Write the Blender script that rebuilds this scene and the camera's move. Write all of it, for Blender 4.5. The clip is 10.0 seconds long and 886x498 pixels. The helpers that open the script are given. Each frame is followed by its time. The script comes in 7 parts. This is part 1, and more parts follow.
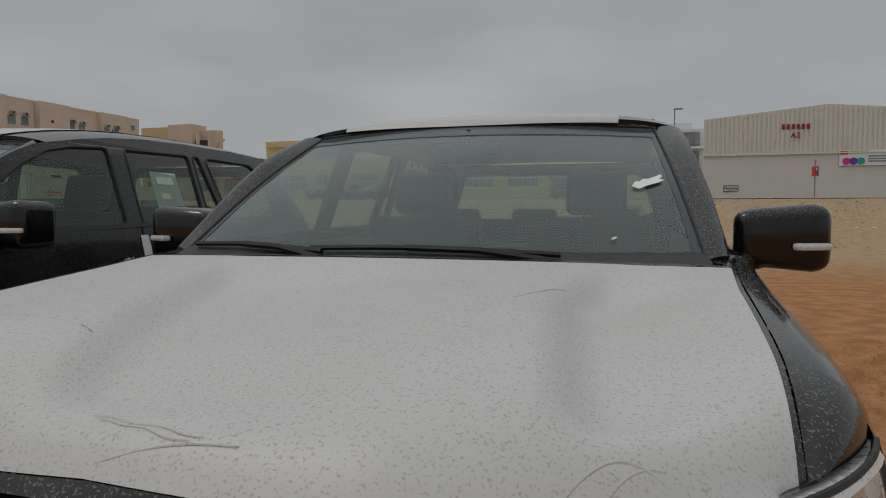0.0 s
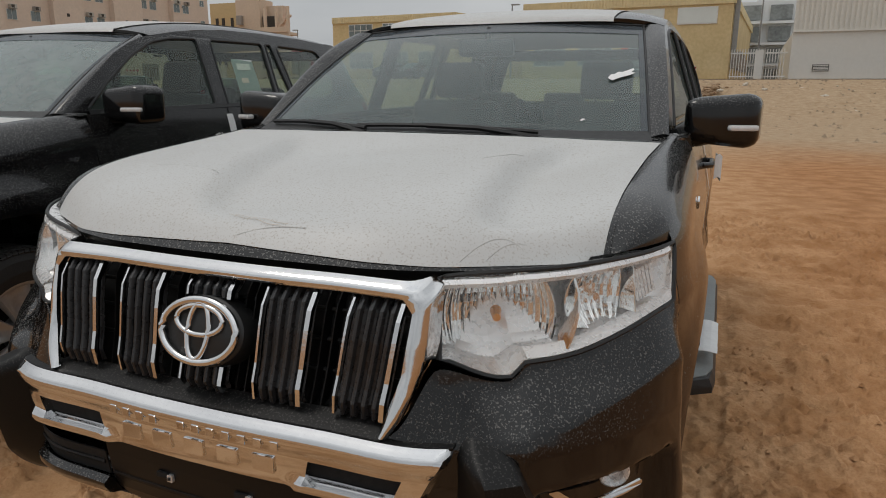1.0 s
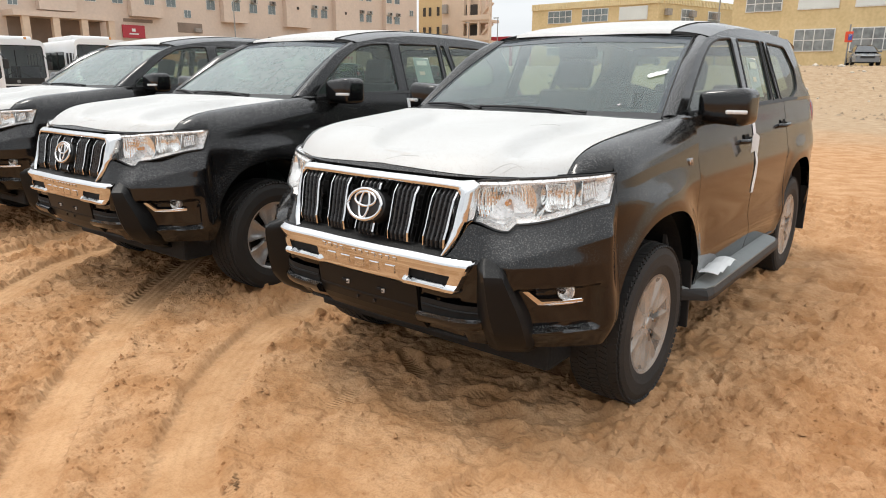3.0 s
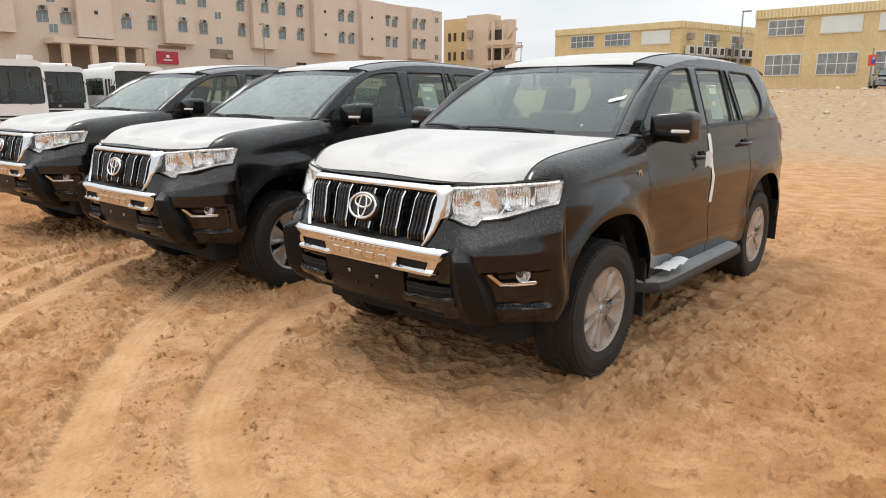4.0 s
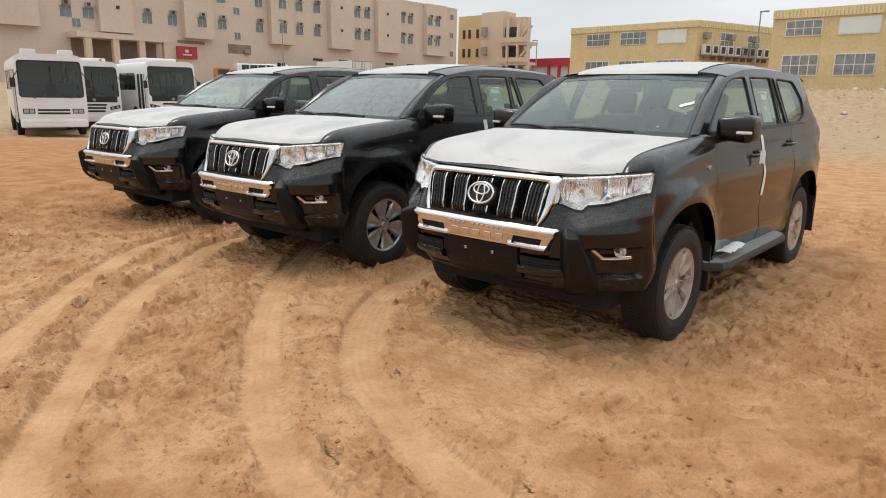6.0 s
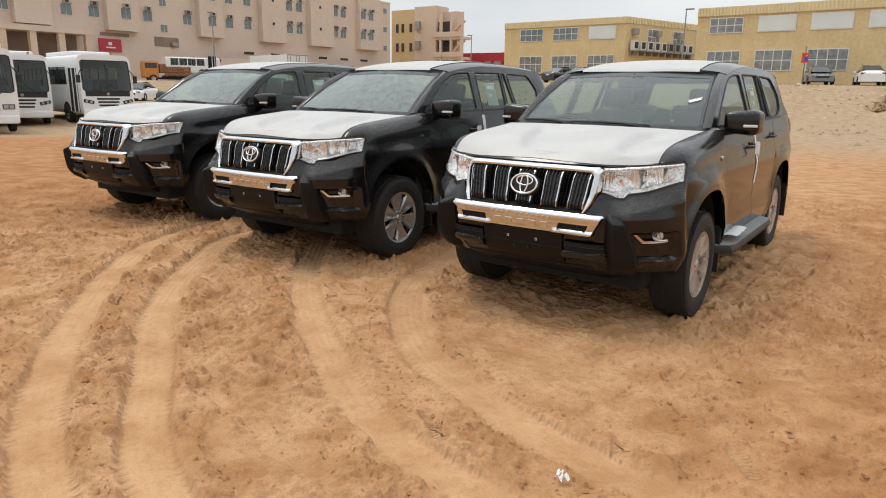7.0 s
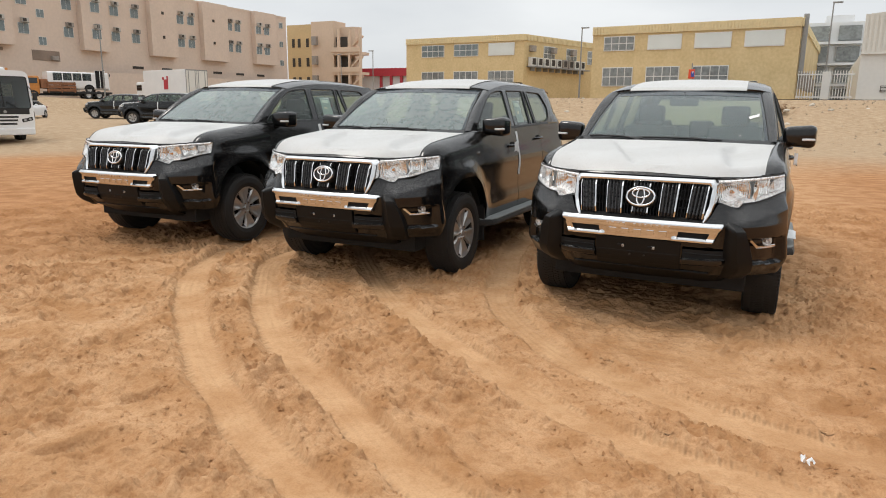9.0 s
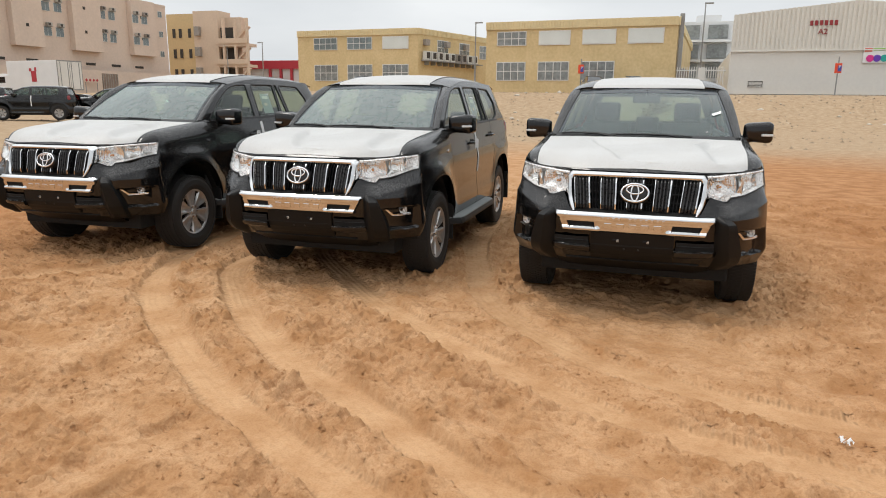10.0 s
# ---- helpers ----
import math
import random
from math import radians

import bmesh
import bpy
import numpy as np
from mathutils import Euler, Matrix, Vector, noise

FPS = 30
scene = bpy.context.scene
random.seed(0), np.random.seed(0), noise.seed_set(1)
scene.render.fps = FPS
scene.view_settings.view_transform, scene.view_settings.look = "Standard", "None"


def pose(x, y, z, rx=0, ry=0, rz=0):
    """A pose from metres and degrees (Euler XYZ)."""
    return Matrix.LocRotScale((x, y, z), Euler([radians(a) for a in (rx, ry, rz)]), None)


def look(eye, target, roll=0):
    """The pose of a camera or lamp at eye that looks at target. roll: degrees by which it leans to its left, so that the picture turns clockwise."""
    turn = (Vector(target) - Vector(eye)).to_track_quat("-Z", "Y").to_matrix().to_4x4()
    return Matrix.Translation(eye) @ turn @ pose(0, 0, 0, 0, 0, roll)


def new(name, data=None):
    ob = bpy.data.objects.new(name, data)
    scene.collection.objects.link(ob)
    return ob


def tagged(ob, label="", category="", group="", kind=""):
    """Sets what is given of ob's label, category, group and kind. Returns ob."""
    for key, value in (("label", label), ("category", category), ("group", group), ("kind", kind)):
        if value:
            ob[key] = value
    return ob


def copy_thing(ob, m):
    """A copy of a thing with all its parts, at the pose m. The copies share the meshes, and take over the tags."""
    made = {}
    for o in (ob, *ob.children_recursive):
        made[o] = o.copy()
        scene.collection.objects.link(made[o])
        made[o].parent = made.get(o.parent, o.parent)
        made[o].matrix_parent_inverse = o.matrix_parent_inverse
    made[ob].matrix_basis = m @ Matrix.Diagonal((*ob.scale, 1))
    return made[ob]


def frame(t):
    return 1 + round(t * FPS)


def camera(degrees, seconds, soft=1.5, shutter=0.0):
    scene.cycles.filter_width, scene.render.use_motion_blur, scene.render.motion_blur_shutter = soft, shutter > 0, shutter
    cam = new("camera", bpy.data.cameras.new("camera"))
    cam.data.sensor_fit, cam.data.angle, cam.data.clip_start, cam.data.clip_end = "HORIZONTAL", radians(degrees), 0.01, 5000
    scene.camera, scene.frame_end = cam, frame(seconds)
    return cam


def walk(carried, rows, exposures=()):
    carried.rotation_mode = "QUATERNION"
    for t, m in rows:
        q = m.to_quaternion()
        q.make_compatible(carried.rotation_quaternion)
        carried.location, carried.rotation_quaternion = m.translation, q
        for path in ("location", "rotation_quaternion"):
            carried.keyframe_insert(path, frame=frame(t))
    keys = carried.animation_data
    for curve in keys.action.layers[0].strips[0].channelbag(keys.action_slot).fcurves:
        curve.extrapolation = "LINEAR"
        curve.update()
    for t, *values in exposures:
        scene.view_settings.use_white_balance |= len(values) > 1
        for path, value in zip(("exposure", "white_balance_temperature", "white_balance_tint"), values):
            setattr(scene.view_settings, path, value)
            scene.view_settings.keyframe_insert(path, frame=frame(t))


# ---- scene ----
cam = camera(66.8, 10.0, soft=1.0)
PATH = [
    (0, (0.585, -0.488, 1.414), (0.025, 1.428, 1.300), 0.0),
    (0.5, (0.785, -0.721, 1.419), (0.156, 1.159, 1.152), 0.3),
    (1, (0.949, -1.028, 1.439), (0.221, 0.777, 0.978), 0.3),
    (1.5, (1.209, -1.254, 1.436), (0.349, 0.482, 0.94), 0.1),
    (2, (1.479, -1.514, 1.451), (0.428, 0.113, 0.953), 0.5),
    (2.5, (1.695, -1.796, 1.474), (0.576, -0.215, 0.975), 0.6),
    (3, (1.962, -1.974, 1.481), (0.765, -0.453, 0.979), 0.5),
    (4.3, (2.637, -2.426, 1.508), (1.359, -0.948, 1.082), 0.4),
    (4.5, (2.702, -2.489, 1.517), (1.413, -1.02, 1.092), 0.5),
    (5, (2.782, -2.781, 1.499), (1.483, -1.321, 1.072), 0.9),
    (5.5, (2.692, -3.015, 1.499), (1.398, -1.554, 1.061), 1.0),
    (6, (2.51, -3.226, 1.536), (1.227, -1.758, 1.088), 0.9),
    (6.2, (2.449, -3.385, 1.551), (1.177, -1.91, 1.096), 0.8),
    (7.5, (1.832, -4.092, 1.537), (0.814, -2.429, 1.095), 0.9),
    (8, (1.545, -4.332, 1.547), (0.592, -2.624, 1.129), 0.7),
    (8.5, (1.17, -4.503, 1.544), (0.246, -2.779, 1.123), 0.8),
    (9, (0.848, -4.764, 1.555), (-0.026, -3.014, 1.139), 0.6),
    (9.5, (0.529, -4.863, 1.567), (-0.175, -3.04, 1.144), 0.6),
    (10, (0.121, -4.944, 1.582), (-0.462, -3.08, 1.151), 0.6),
]
walk(cam, [(t, look(eye, target, roll)) for t, eye, target, roll in PATH],
     [(0.0, -1.12), (0.5, -1.17), (0.9, -0.82), (1.2, -0.46), (1.6, -0.05), (2.2, 0.36), (3.5, 0.33), (5.0, 0.13), (7.5, 0.04), (10.0, 0.08)])

# ---- world, sun and exposure ----
world = bpy.data.worlds.new("overcast_sky")
scene.world = world
world.use_nodes = True
wn, wl = world.node_tree.nodes, world.node_tree.links
wn.clear()
w_out, w_bg = wn.new("ShaderNodeOutputWorld"), wn.new("ShaderNodeBackground")
w_sky = wn.new("ShaderNodeTexSky")
w_sky.sky_type, w_sky.sun_disc = "NISHITA", False
w_sky.sun_elevation, w_sky.sun_rotation = radians(65), radians(-108)
w_sky.dust_density = 4.0
w_cloud, w_ramp, w_co, w_map = (wn.new(n) for n in ("ShaderNodeTexNoise", "ShaderNodeValToRGB", "ShaderNodeTexCoord", "ShaderNodeMapping"))
w_map.inputs["Scale"].default_value = (1.2, 1.2, 4.0)
w_cloud.inputs["Scale"].default_value, w_cloud.inputs["Detail"].default_value = 1.6, 5.0
w_ramp.color_ramp.elements[0].position, w_ramp.color_ramp.elements[0].color = 0.30, (6.6, 6.9, 7.2, 1)
w_ramp.color_ramp.elements[1].position, w_ramp.color_ramp.elements[1].color = 0.70, (9.3, 9.5, 9.6, 1)
w_mix = wn.new("ShaderNodeMix")
w_mix.data_type = "RGBA"
w_mix.inputs["Factor"].default_value = 0.88
wl.new(w_co.outputs["Generated"], w_map.inputs["Vector"])
wl.new(w_map.outputs["Vector"], w_cloud.inputs["Vector"])
wl.new(w_cloud.outputs["Fac"], w_ramp.inputs["Fac"])
w_sep, w_up, w_mul = wn.new("ShaderNodeSeparateXYZ"), wn.new("ShaderNodeMapRange"), wn.new("ShaderNodeVectorMath")
w_up.inputs["From Min"].default_value, w_up.inputs["From Max"].default_value = 0.30, 1.0
w_up.inputs["To Min"].default_value, w_up.inputs["To Max"].default_value = 1.04, 2.15
w_mul.operation = "MULTIPLY"
wl.new(w_co.outputs["Generated"], w_sep.inputs["Vector"])
wl.new(w_sep.outputs["Z"], w_up.inputs["Value"])
wl.new(w_ramp.outputs["Color"], w_mul.inputs[0])
wl.new(w_up.outputs["Result"], w_mul.inputs[1])
wl.new(w_sky.outputs["Color"], w_mix.inputs["A"])
wl.new(w_mul.outputs["Vector"], w_mix.inputs["B"])
wl.new(w_mix.outputs["Result"], w_bg.inputs["Color"])
w_bg.inputs["Strength"].default_value = 0.095
wl.new(w_bg.outputs["Background"], w_out.inputs["Surface"])

sun = new("sun", bpy.data.lights.new("sun", "SUN"))
sun.data.energy, sun.data.angle, sun.data.color = 1.05, radians(16), (1.0, 0.95, 0.88)
sun.matrix_world = look((-9, -3, 20), (0, 0, 0))

# ---- materials ----
MATS = {}


def mat(name, color, rough=0.6, metal=0.0, var=0.15, scale=6.0, fine=60.0, bump=0.1, coat=0.0, tint=None, spec=0.5, per_piece=0.0):
    """A procedural surface: colour varied at two scales, roughness wear and fine relief, at object size in metres."""
    if name in MATS:
        return MATS[name]
    m = MATS[name] = bpy.data.materials.new(name)
    m.use_nodes = True
    n, l = m.node_tree.nodes, m.node_tree.links
    b = n["Principled BSDF"]
    co = n.new("ShaderNodeTexCoord")
    big, small = n.new("ShaderNodeTexNoise"), n.new("ShaderNodeTexNoise")
    big.inputs["Scale"].default_value, big.inputs["Detail"].default_value = scale, 4
    small.inputs["Scale"].default_value, small.inputs["Detail"].default_value = fine, 3
    for q in (big, small):
        l.new(co.outputs["Object"], q.inputs["Vector"])
    add = n.new("ShaderNodeMath")
    add.operation = "ADD"
    l.new(big.outputs["Fac"], add.inputs[0])
    l.new(small.outputs["Fac"], add.inputs[1])
    ramp = n.new("ShaderNodeMapRange")
    ramp.inputs["From Min"].default_value, ramp.inputs["From Max"].default_value = 0.6, 1.4
    l.new(add.outputs[0], ramp.inputs["Value"])
    mix = n.new("ShaderNodeMix")
    mix.data_type = "RGBA"
    dark = [c * (1 - var) for c in color]
    light = list(tint) if tint else [min(1, c * (1 + var)) for c in color]
    mix.inputs["A"].default_value, mix.inputs["B"].default_value = (*dark, 1), (*light, 1)
    l.new(ramp.outputs["Result"], mix.inputs["Factor"])
    out = mix.outputs["Result"]
    if per_piece:
        info, hsv, mr = n.new("ShaderNodeObjectInfo"), n.new("ShaderNodeHueSaturation"), n.new("ShaderNodeMapRange")
        mr.inputs["To Min"].default_value, mr.inputs["To Max"].default_value = 1 - per_piece, 1 + per_piece
        l.new(info.outputs["Random"], mr.inputs["Value"])
        l.new(mr.outputs["Result"], hsv.inputs["Value"])
        l.new(out, hsv.inputs["Color"])
        out = hsv.outputs["Color"]
    l.new(out, b.inputs["Base Color"])
    rr = n.new("ShaderNodeMapRange")
    rr.inputs["To Min"].default_value, rr.inputs["To Max"].default_value = max(0.02, rough * 0.8), min(1, rough * 1.2)
    l.new(small.outputs["Fac"], rr.inputs["Value"])
    l.new(rr.outputs["Result"], b.inputs["Roughness"])
    b.inputs["Metallic"].default_value = metal
    b.inputs["Coat Weight"].default_value = coat
    b.inputs["Coat Roughness"].default_value = 0.05
    b.inputs["Specular IOR Level"].default_value = spec
    if bump:
        bp = n.new("ShaderNodeBump")
        bp.inputs["Strength"].default_value, bp.inputs["Distance"].default_value = bump, 0.01
        l.new(add.outputs[0], bp.inputs["Height"])
        l.new(bp.outputs["Normal"], b.inputs["Normal"])
    return m


def glass_mat(name, tint, gloss=0.04, haze=0.0, haze_color=(0.5, 0.5, 0.5)):
    """Thin pane: tinted see-through, mirror gloss by Fresnel, a diffuse veil for dust and reflected sky."""
    if name in MATS:
        return MATS[name]
    m = MATS[name] = bpy.data.materials.new(name)
    m.use_nodes = True
    n, l = m.node_tree.nodes, m.node_tree.links
    n.clear()
    out, tr, gl, fr, mx = (n.new(k) for k in ("ShaderNodeOutputMaterial", "ShaderNodeBsdfTransparent", "ShaderNodeBsdfGlossy", "ShaderNodeLayerWeight", "ShaderNodeMixShader"))
    tr.inputs["Color"].default_value = (*tint, 1)
    gl.inputs["Roughness"].default_value = gloss
    fr.inputs["Blend"].default_value = 0.5
    pw, mr0 = n.new("ShaderNodeMath"), n.new("ShaderNodeMapRange")
    pw.operation = "POWER"
    pw.inputs[1].default_value = 3.3
    mr0.inputs["To Min"].default_value, mr0.inputs["To Max"].default_value = 0.045, 0.80
    l.new(fr.outputs["Facing"], pw.inputs[0])
    l.new(pw.outputs[0], mr0.inputs["Value"])
    l.new(mr0.outputs["Result"], mx.inputs["Fac"])
    l.new(tr.outputs["BSDF"], mx.inputs[1])
    l.new(gl.outputs["BSDF"], mx.inputs[2])
    res = mx.outputs["Shader"]
    if haze:
        co, nz, mr, df, m2 = (n.new(k) for k in ("ShaderNodeTexCoord", "ShaderNodeTexNoise", "ShaderNodeMapRange", "ShaderNodeBsdfDiffuse", "ShaderNodeMixShader"))
        nz.inputs["Scale"].default_value, nz.inputs["Detail"].default_value = 14.0, 9.0
        mr.inputs["From Min"].default_value, mr.inputs["From Max"].default_value = 0.3, 0.7
        mr.inputs["To Min"].default_value, mr.inputs["To Max"].default_value = haze * 0.88, haze * 1.12
        df.inputs["Color"].default_value = (*haze_color, 1)
        l.new(co.outputs["Object"], nz.inputs["Vector"])
        l.new(nz.outputs["Fac"], mr.inputs["Value"])
        l.new(mr.outputs["Result"], m2.inputs["Fac"])
        l.new(res, m2.inputs[1])
        l.new(df.outputs["BSDF"], m2.inputs[2])
        res = m2.outputs["Shader"]
    l.new(res, out.inputs["Surface"])
    return m


def speckled(name, base, dust, rough, amount, scale=90.0, coat=0.0, bump=0.0, metal=0.0, blotch=0.35, spec=0.5):
    """Paint or film with dried rain and dust spots on it, thicker on faces that look up."""
    if name in MATS:
        return MATS[name]
    m = MATS[name] = bpy.data.materials.new(name)
    m.use_nodes = True
    n, l = m.node_tree.nodes, m.node_tree.links
    b = n["Principled BSDF"]
    co, vor, nz, geo, sep = (n.new(k) for k in ("ShaderNodeTexCoord", "ShaderNodeTexNoise", "ShaderNodeTexNoise", "ShaderNodeNewGeometry", "ShaderNodeSeparateXYZ"))
    vor.inputs["Scale"].default_value, vor.inputs["Detail"].default_value = scale, 2
    nz.inputs["Scale"].default_value, nz.inputs["Detail"].default_value = 3.5, 6
    l.new(co.outputs["Object"], vor.inputs["Vector"])
    l.new(co.outputs["Object"], nz.inputs["Vector"])
    l.new(geo.outputs["Normal"], sep.inputs["Vector"])
    spot, up, blot = (n.new("ShaderNodeMapRange") for _ in range(3))
    spot.inputs["From Min"].default_value, spot.inputs["From Max"].default_value = 0.56, 0.68
    l.new(vor.outputs["Fac"], spot.inputs["Value"])
    up.inputs["From Min"].default_value, up.inputs["From Max"].default_value = 0.02, 0.65
    up.inputs["To Min"].default_value, up.inputs["To Max"].default_value = 0.05, 1.0
    l.new(sep.outputs["Z"], up.inputs["Value"])
    blot.inputs["From Min"].default_value, blot.inputs["From Max"].default_value = 0.35, 0.75
    blot.inputs["To Max"].default_value = blotch
    l.new(nz.outputs["Fac"], blot.inputs["Value"])
    s1, s2, s3 = (n.new("ShaderNodeMath") for _ in range(3))
    s1.operation, s2.operation, s3.operation = "ADD", "MULTIPLY", "MULTIPLY"
    s1.use_clamp = True
    l.new(spot.outputs["Result"], s1.inputs[0])
    l.new(blot.outputs["Result"], s1.inputs[1])
    l.new(s1.outputs[0], s2.inputs[0])
    l.new(up.outputs["Result"], s2.inputs[1])
    l.new(s2.outputs[0], s3.inputs[0])
    s3.inputs[1].default_value = amount
    mix = n.new("ShaderNodeMix")
    mix.data_type = "RGBA"
    mix.inputs["A"].default_value, mix.inputs["B"].default_value = (*base, 1), (*dust, 1)
    l.new(s3.outputs[0], mix.inputs["Factor"])
    l.new(mix.outputs["Result"], b.inputs["Base Color"])
    rr = n.new("ShaderNodeMapRange")
    rr.inputs["To Min"].default_value, rr.inputs["To Max"].default_value = rough, 0.85
    l.new(s3.outputs[0], rr.inputs["Value"])
    l.new(rr.outputs["Result"], b.inputs["Roughness"])
    b.inputs["Metallic"].default_value = metal
    b.inputs["Coat Weight"].default_value, b.inputs["Coat Roughness"].default_value = coat, 0.06
    b.inputs["Specular IOR Level"].default_value = spec
    if bump:
        bp = n.new("ShaderNodeBump")
        bp.inputs["Strength"].default_value, bp.inputs["Distance"].default_value = bump, 0.012
        l.new(nz.outputs["Fac"], bp.inputs["Height"])
        l.new(bp.outputs["Normal"], b.inputs["Normal"])
    return m


# ---- building tools ----
def finish(bm, name, material, smooth=False):
    me = bpy.data.meshes.new(name)
    if smooth:
        for e in bm.edges:
            if len(e.link_faces) == 2 and e.calc_face_angle(0.0) > 0.8:
                e.smooth = False
        for f in bm.faces:
            f.smooth = True
    bm.to_mesh(me)
    bm.free()
    me.materials.append(material)
    return me


def part(name, bm, material, parent, label="", smooth=False, at=None):
    """Links a bmesh as one mesh object under a thing or a part."""
    ob = new(name, finish(bm, name, material, smooth))
    ob.parent = parent
    if at:
        ob.matrix_basis = at
    if label:
        tagged(ob, label)
    return ob


def thing(name, label, category, group="", kind="", at=None):
    ob = new(name)
    ob.empty_display_size = 0.2
    if at:
        ob.matrix_basis = at
    return tagged(ob, label, category, group, kind)


def box(bm, c, s, bevel=0.0, m=None, seg=2):
    """A box by centre and size, with rounded edges."""
    mt = Matrix.Translation(c) @ (m or Matrix()) @ Matrix.Diagonal((*s, 1))
    vs = bmesh.ops.create_cube(bm, size=1, matrix=mt)["verts"]
    if bevel:
        es = {e for v in vs for e in v.link_edges}
        bmesh.ops.bevel(bm, geom=list(es), offset=bevel, segments=seg, affect="EDGES", profile=0.6)
    return bm


def box_bm(c, s, bevel=0.0, m=None, seg=2):
    return box(bmesh.new(), c, s, bevel, m, seg)


def span(lo, hi, bevel=0.0):
    return box_bm([(a + b) / 2 for a, b in zip(lo, hi)], [abs(b - a) for a, b in zip(lo, hi)], bevel)


def grid(bm, fn, nu, nv, closed=False):
    """A sheet of quads over fn(u, v), u and v from 0 to 1."""
    vs = [[bm.verts.new(fn(i / nu, j / nv)) for j in range(nv + 1)] for i in range(nu + 1)]
    for i in range(nu):
        for j in range(nv):
            bm.faces.new((vs[i][j], vs[i + 1][j], vs[i + 1][j + 1], vs[i][j + 1]))
    return bm


def outward(bm, ref):
    """Turns a sheet's faces away from a point inside."""
    bmesh.ops.recalc_face_normals(bm, faces=bm.faces)
    bm.normal_update()
    r = Vector(ref)
    if sum(f.normal.dot(f.calc_center_median() - r) * f.calc_area() for f in bm.faces) < 0:
        bmesh.ops.reverse_faces(bm, faces=bm.faces[:])
    bm.normal_update()
    return bm


def sheet(fn, nu, nv, thick=0.0, ref=(0, 2.3, 0.85)):
    bm = grid(bmesh.new(), fn, nu, nv)
    bmesh.ops.remove_doubles(bm, verts=bm.verts, dist=0.0004)
    outward(bm, ref)
    if thick:
        bmesh.ops.solidify(bm, geom=bm.faces[:], thickness=thick)
    return bm


def cells(xs, zs, fn, skip=None, thick=0.0, ref=(0, 2.3, 0.85)):
    """A sheet over uneven steps with some cells left open."""
    bm = bmesh.new()
    vs = [[bm.verts.new(fn(x, z)) for z in zs] for x in xs]
    for i in range(len(xs) - 1):
        for j in range(len(zs) - 1):
            if not (skip and skip((xs[i] + xs[i + 1]) / 2, (zs[j] + zs[j + 1]) / 2)):
                bm.faces.new((vs[i][j], vs[i + 1][j], vs[i + 1][j + 1], vs[i][j + 1]))
    bmesh.ops.delete(bm, geom=[v for v in bm.verts if not v.link_faces], context="VERTS")
    outward(bm, ref)
    if thick:
        bmesh.ops.solidify(bm, geom=bm.faces[:], thickness=thick)
    return bm


def cyl(bm, p, q, r, r2=None, seg=16):
    """A rod or cone from p to q."""
    p, q = Vector(p), Vector(q)
    d = q - p
    m = Matrix.Translation((p + q) / 2) @ d.to_track_quat("Z", "Y").to_matrix().to_4x4()
    bmesh.ops.create_cone(bm, cap_ends=True, segments=seg, radius1=r, radius2=r if r2 is None else r2, depth=d.length, matrix=m)
    return bm


def rod(p, q, r, r2=None, seg=16):
    return cyl(bmesh.new(), p, q, r, r2, seg)


def tube(bm, pts, r, seg=8, closed=False):
    """A round bar along points."""
    n = len(pts)
    rings = []
    for i, p in enumerate(pts):
        a, b = Vector(pts[i - 1] if i or closed else p), Vector(pts[(i + 1) % n] if i < n - 1 or closed else p)
        q = (b - a).normalized().to_track_quat("Z", "Y")
        rings.append([bm.verts.new(Vector(p) + q @ Vector((r * math.cos(k * math.tau / seg), r * math.sin(k * math.tau / seg), 0))) for k in range(seg)])
    for i in range(n if closed else n - 1):
        A, B = rings[i], rings[(i + 1) % n]
        off = 0
        if closed and i == n - 1:
            off = min(range(seg), key=lambda k: (A[0].co - B[k].co).length)
        for k in range(seg):
            bm.faces.new((A[k], A[(k + 1) % seg], B[(k + 1 + off) % seg], B[(k + off) % seg]))
    if not closed:
        bm.faces.new(rings[0])
        bm.faces.new(rings[-1])
    bmesh.ops.recalc_face_normals(bm, faces=bm.faces)
    return bm


def lathe(profile, seg=48, axis="X"):
    """A turned body: profile of (radius, along)."""
    bm = bmesh.new()
    rings = []
    for k in range(seg):
        a = k * math.tau / seg
        ring = []
        for r, h in profile:
            c, s = r * math.cos(a), r * math.sin(a)
            ring.append(bm.verts.new((h, c, s) if axis == "X" else (c, s, h)))
        rings.append(ring)
    for k in range(seg):
        A, B = rings[k], rings[(k + 1) % seg]
        for i in range(len(profile) - 1):
            bm.faces.new((A[i], A[i + 1], B[i + 1], B[i]))
    bmesh.ops.remove_doubles(bm, verts=bm.verts, dist=0.0005)
    bmesh.ops.recalc_face_normals(bm, faces=bm.faces)
    return bm


def plate(outline, holes, fn, thick=0.0):
    """A flat outline with holes, laid on the surface fn(a, b)."""
    from mathutils.geometry import tessellate_polygon
    loops = [[Vector((a, b, 0)) for a, b in q] for q in (outline, *holes)]
    tris = tessellate_polygon(loops)
    bm = bmesh.new()
    vs = [bm.verts.new(fn(p.x, p.y)) for q in loops for p in q]
    for t in tris:
        if len(set(t)) == 3:
            try:
                bm.faces.new([vs[i] for i in t])
            except ValueError:
                pass
    outward(bm, (0, 2.3, 0.85))
    if thick:
        bmesh.ops.solidify(bm, geom=bm.faces[:], thickness=thick)
    return bm


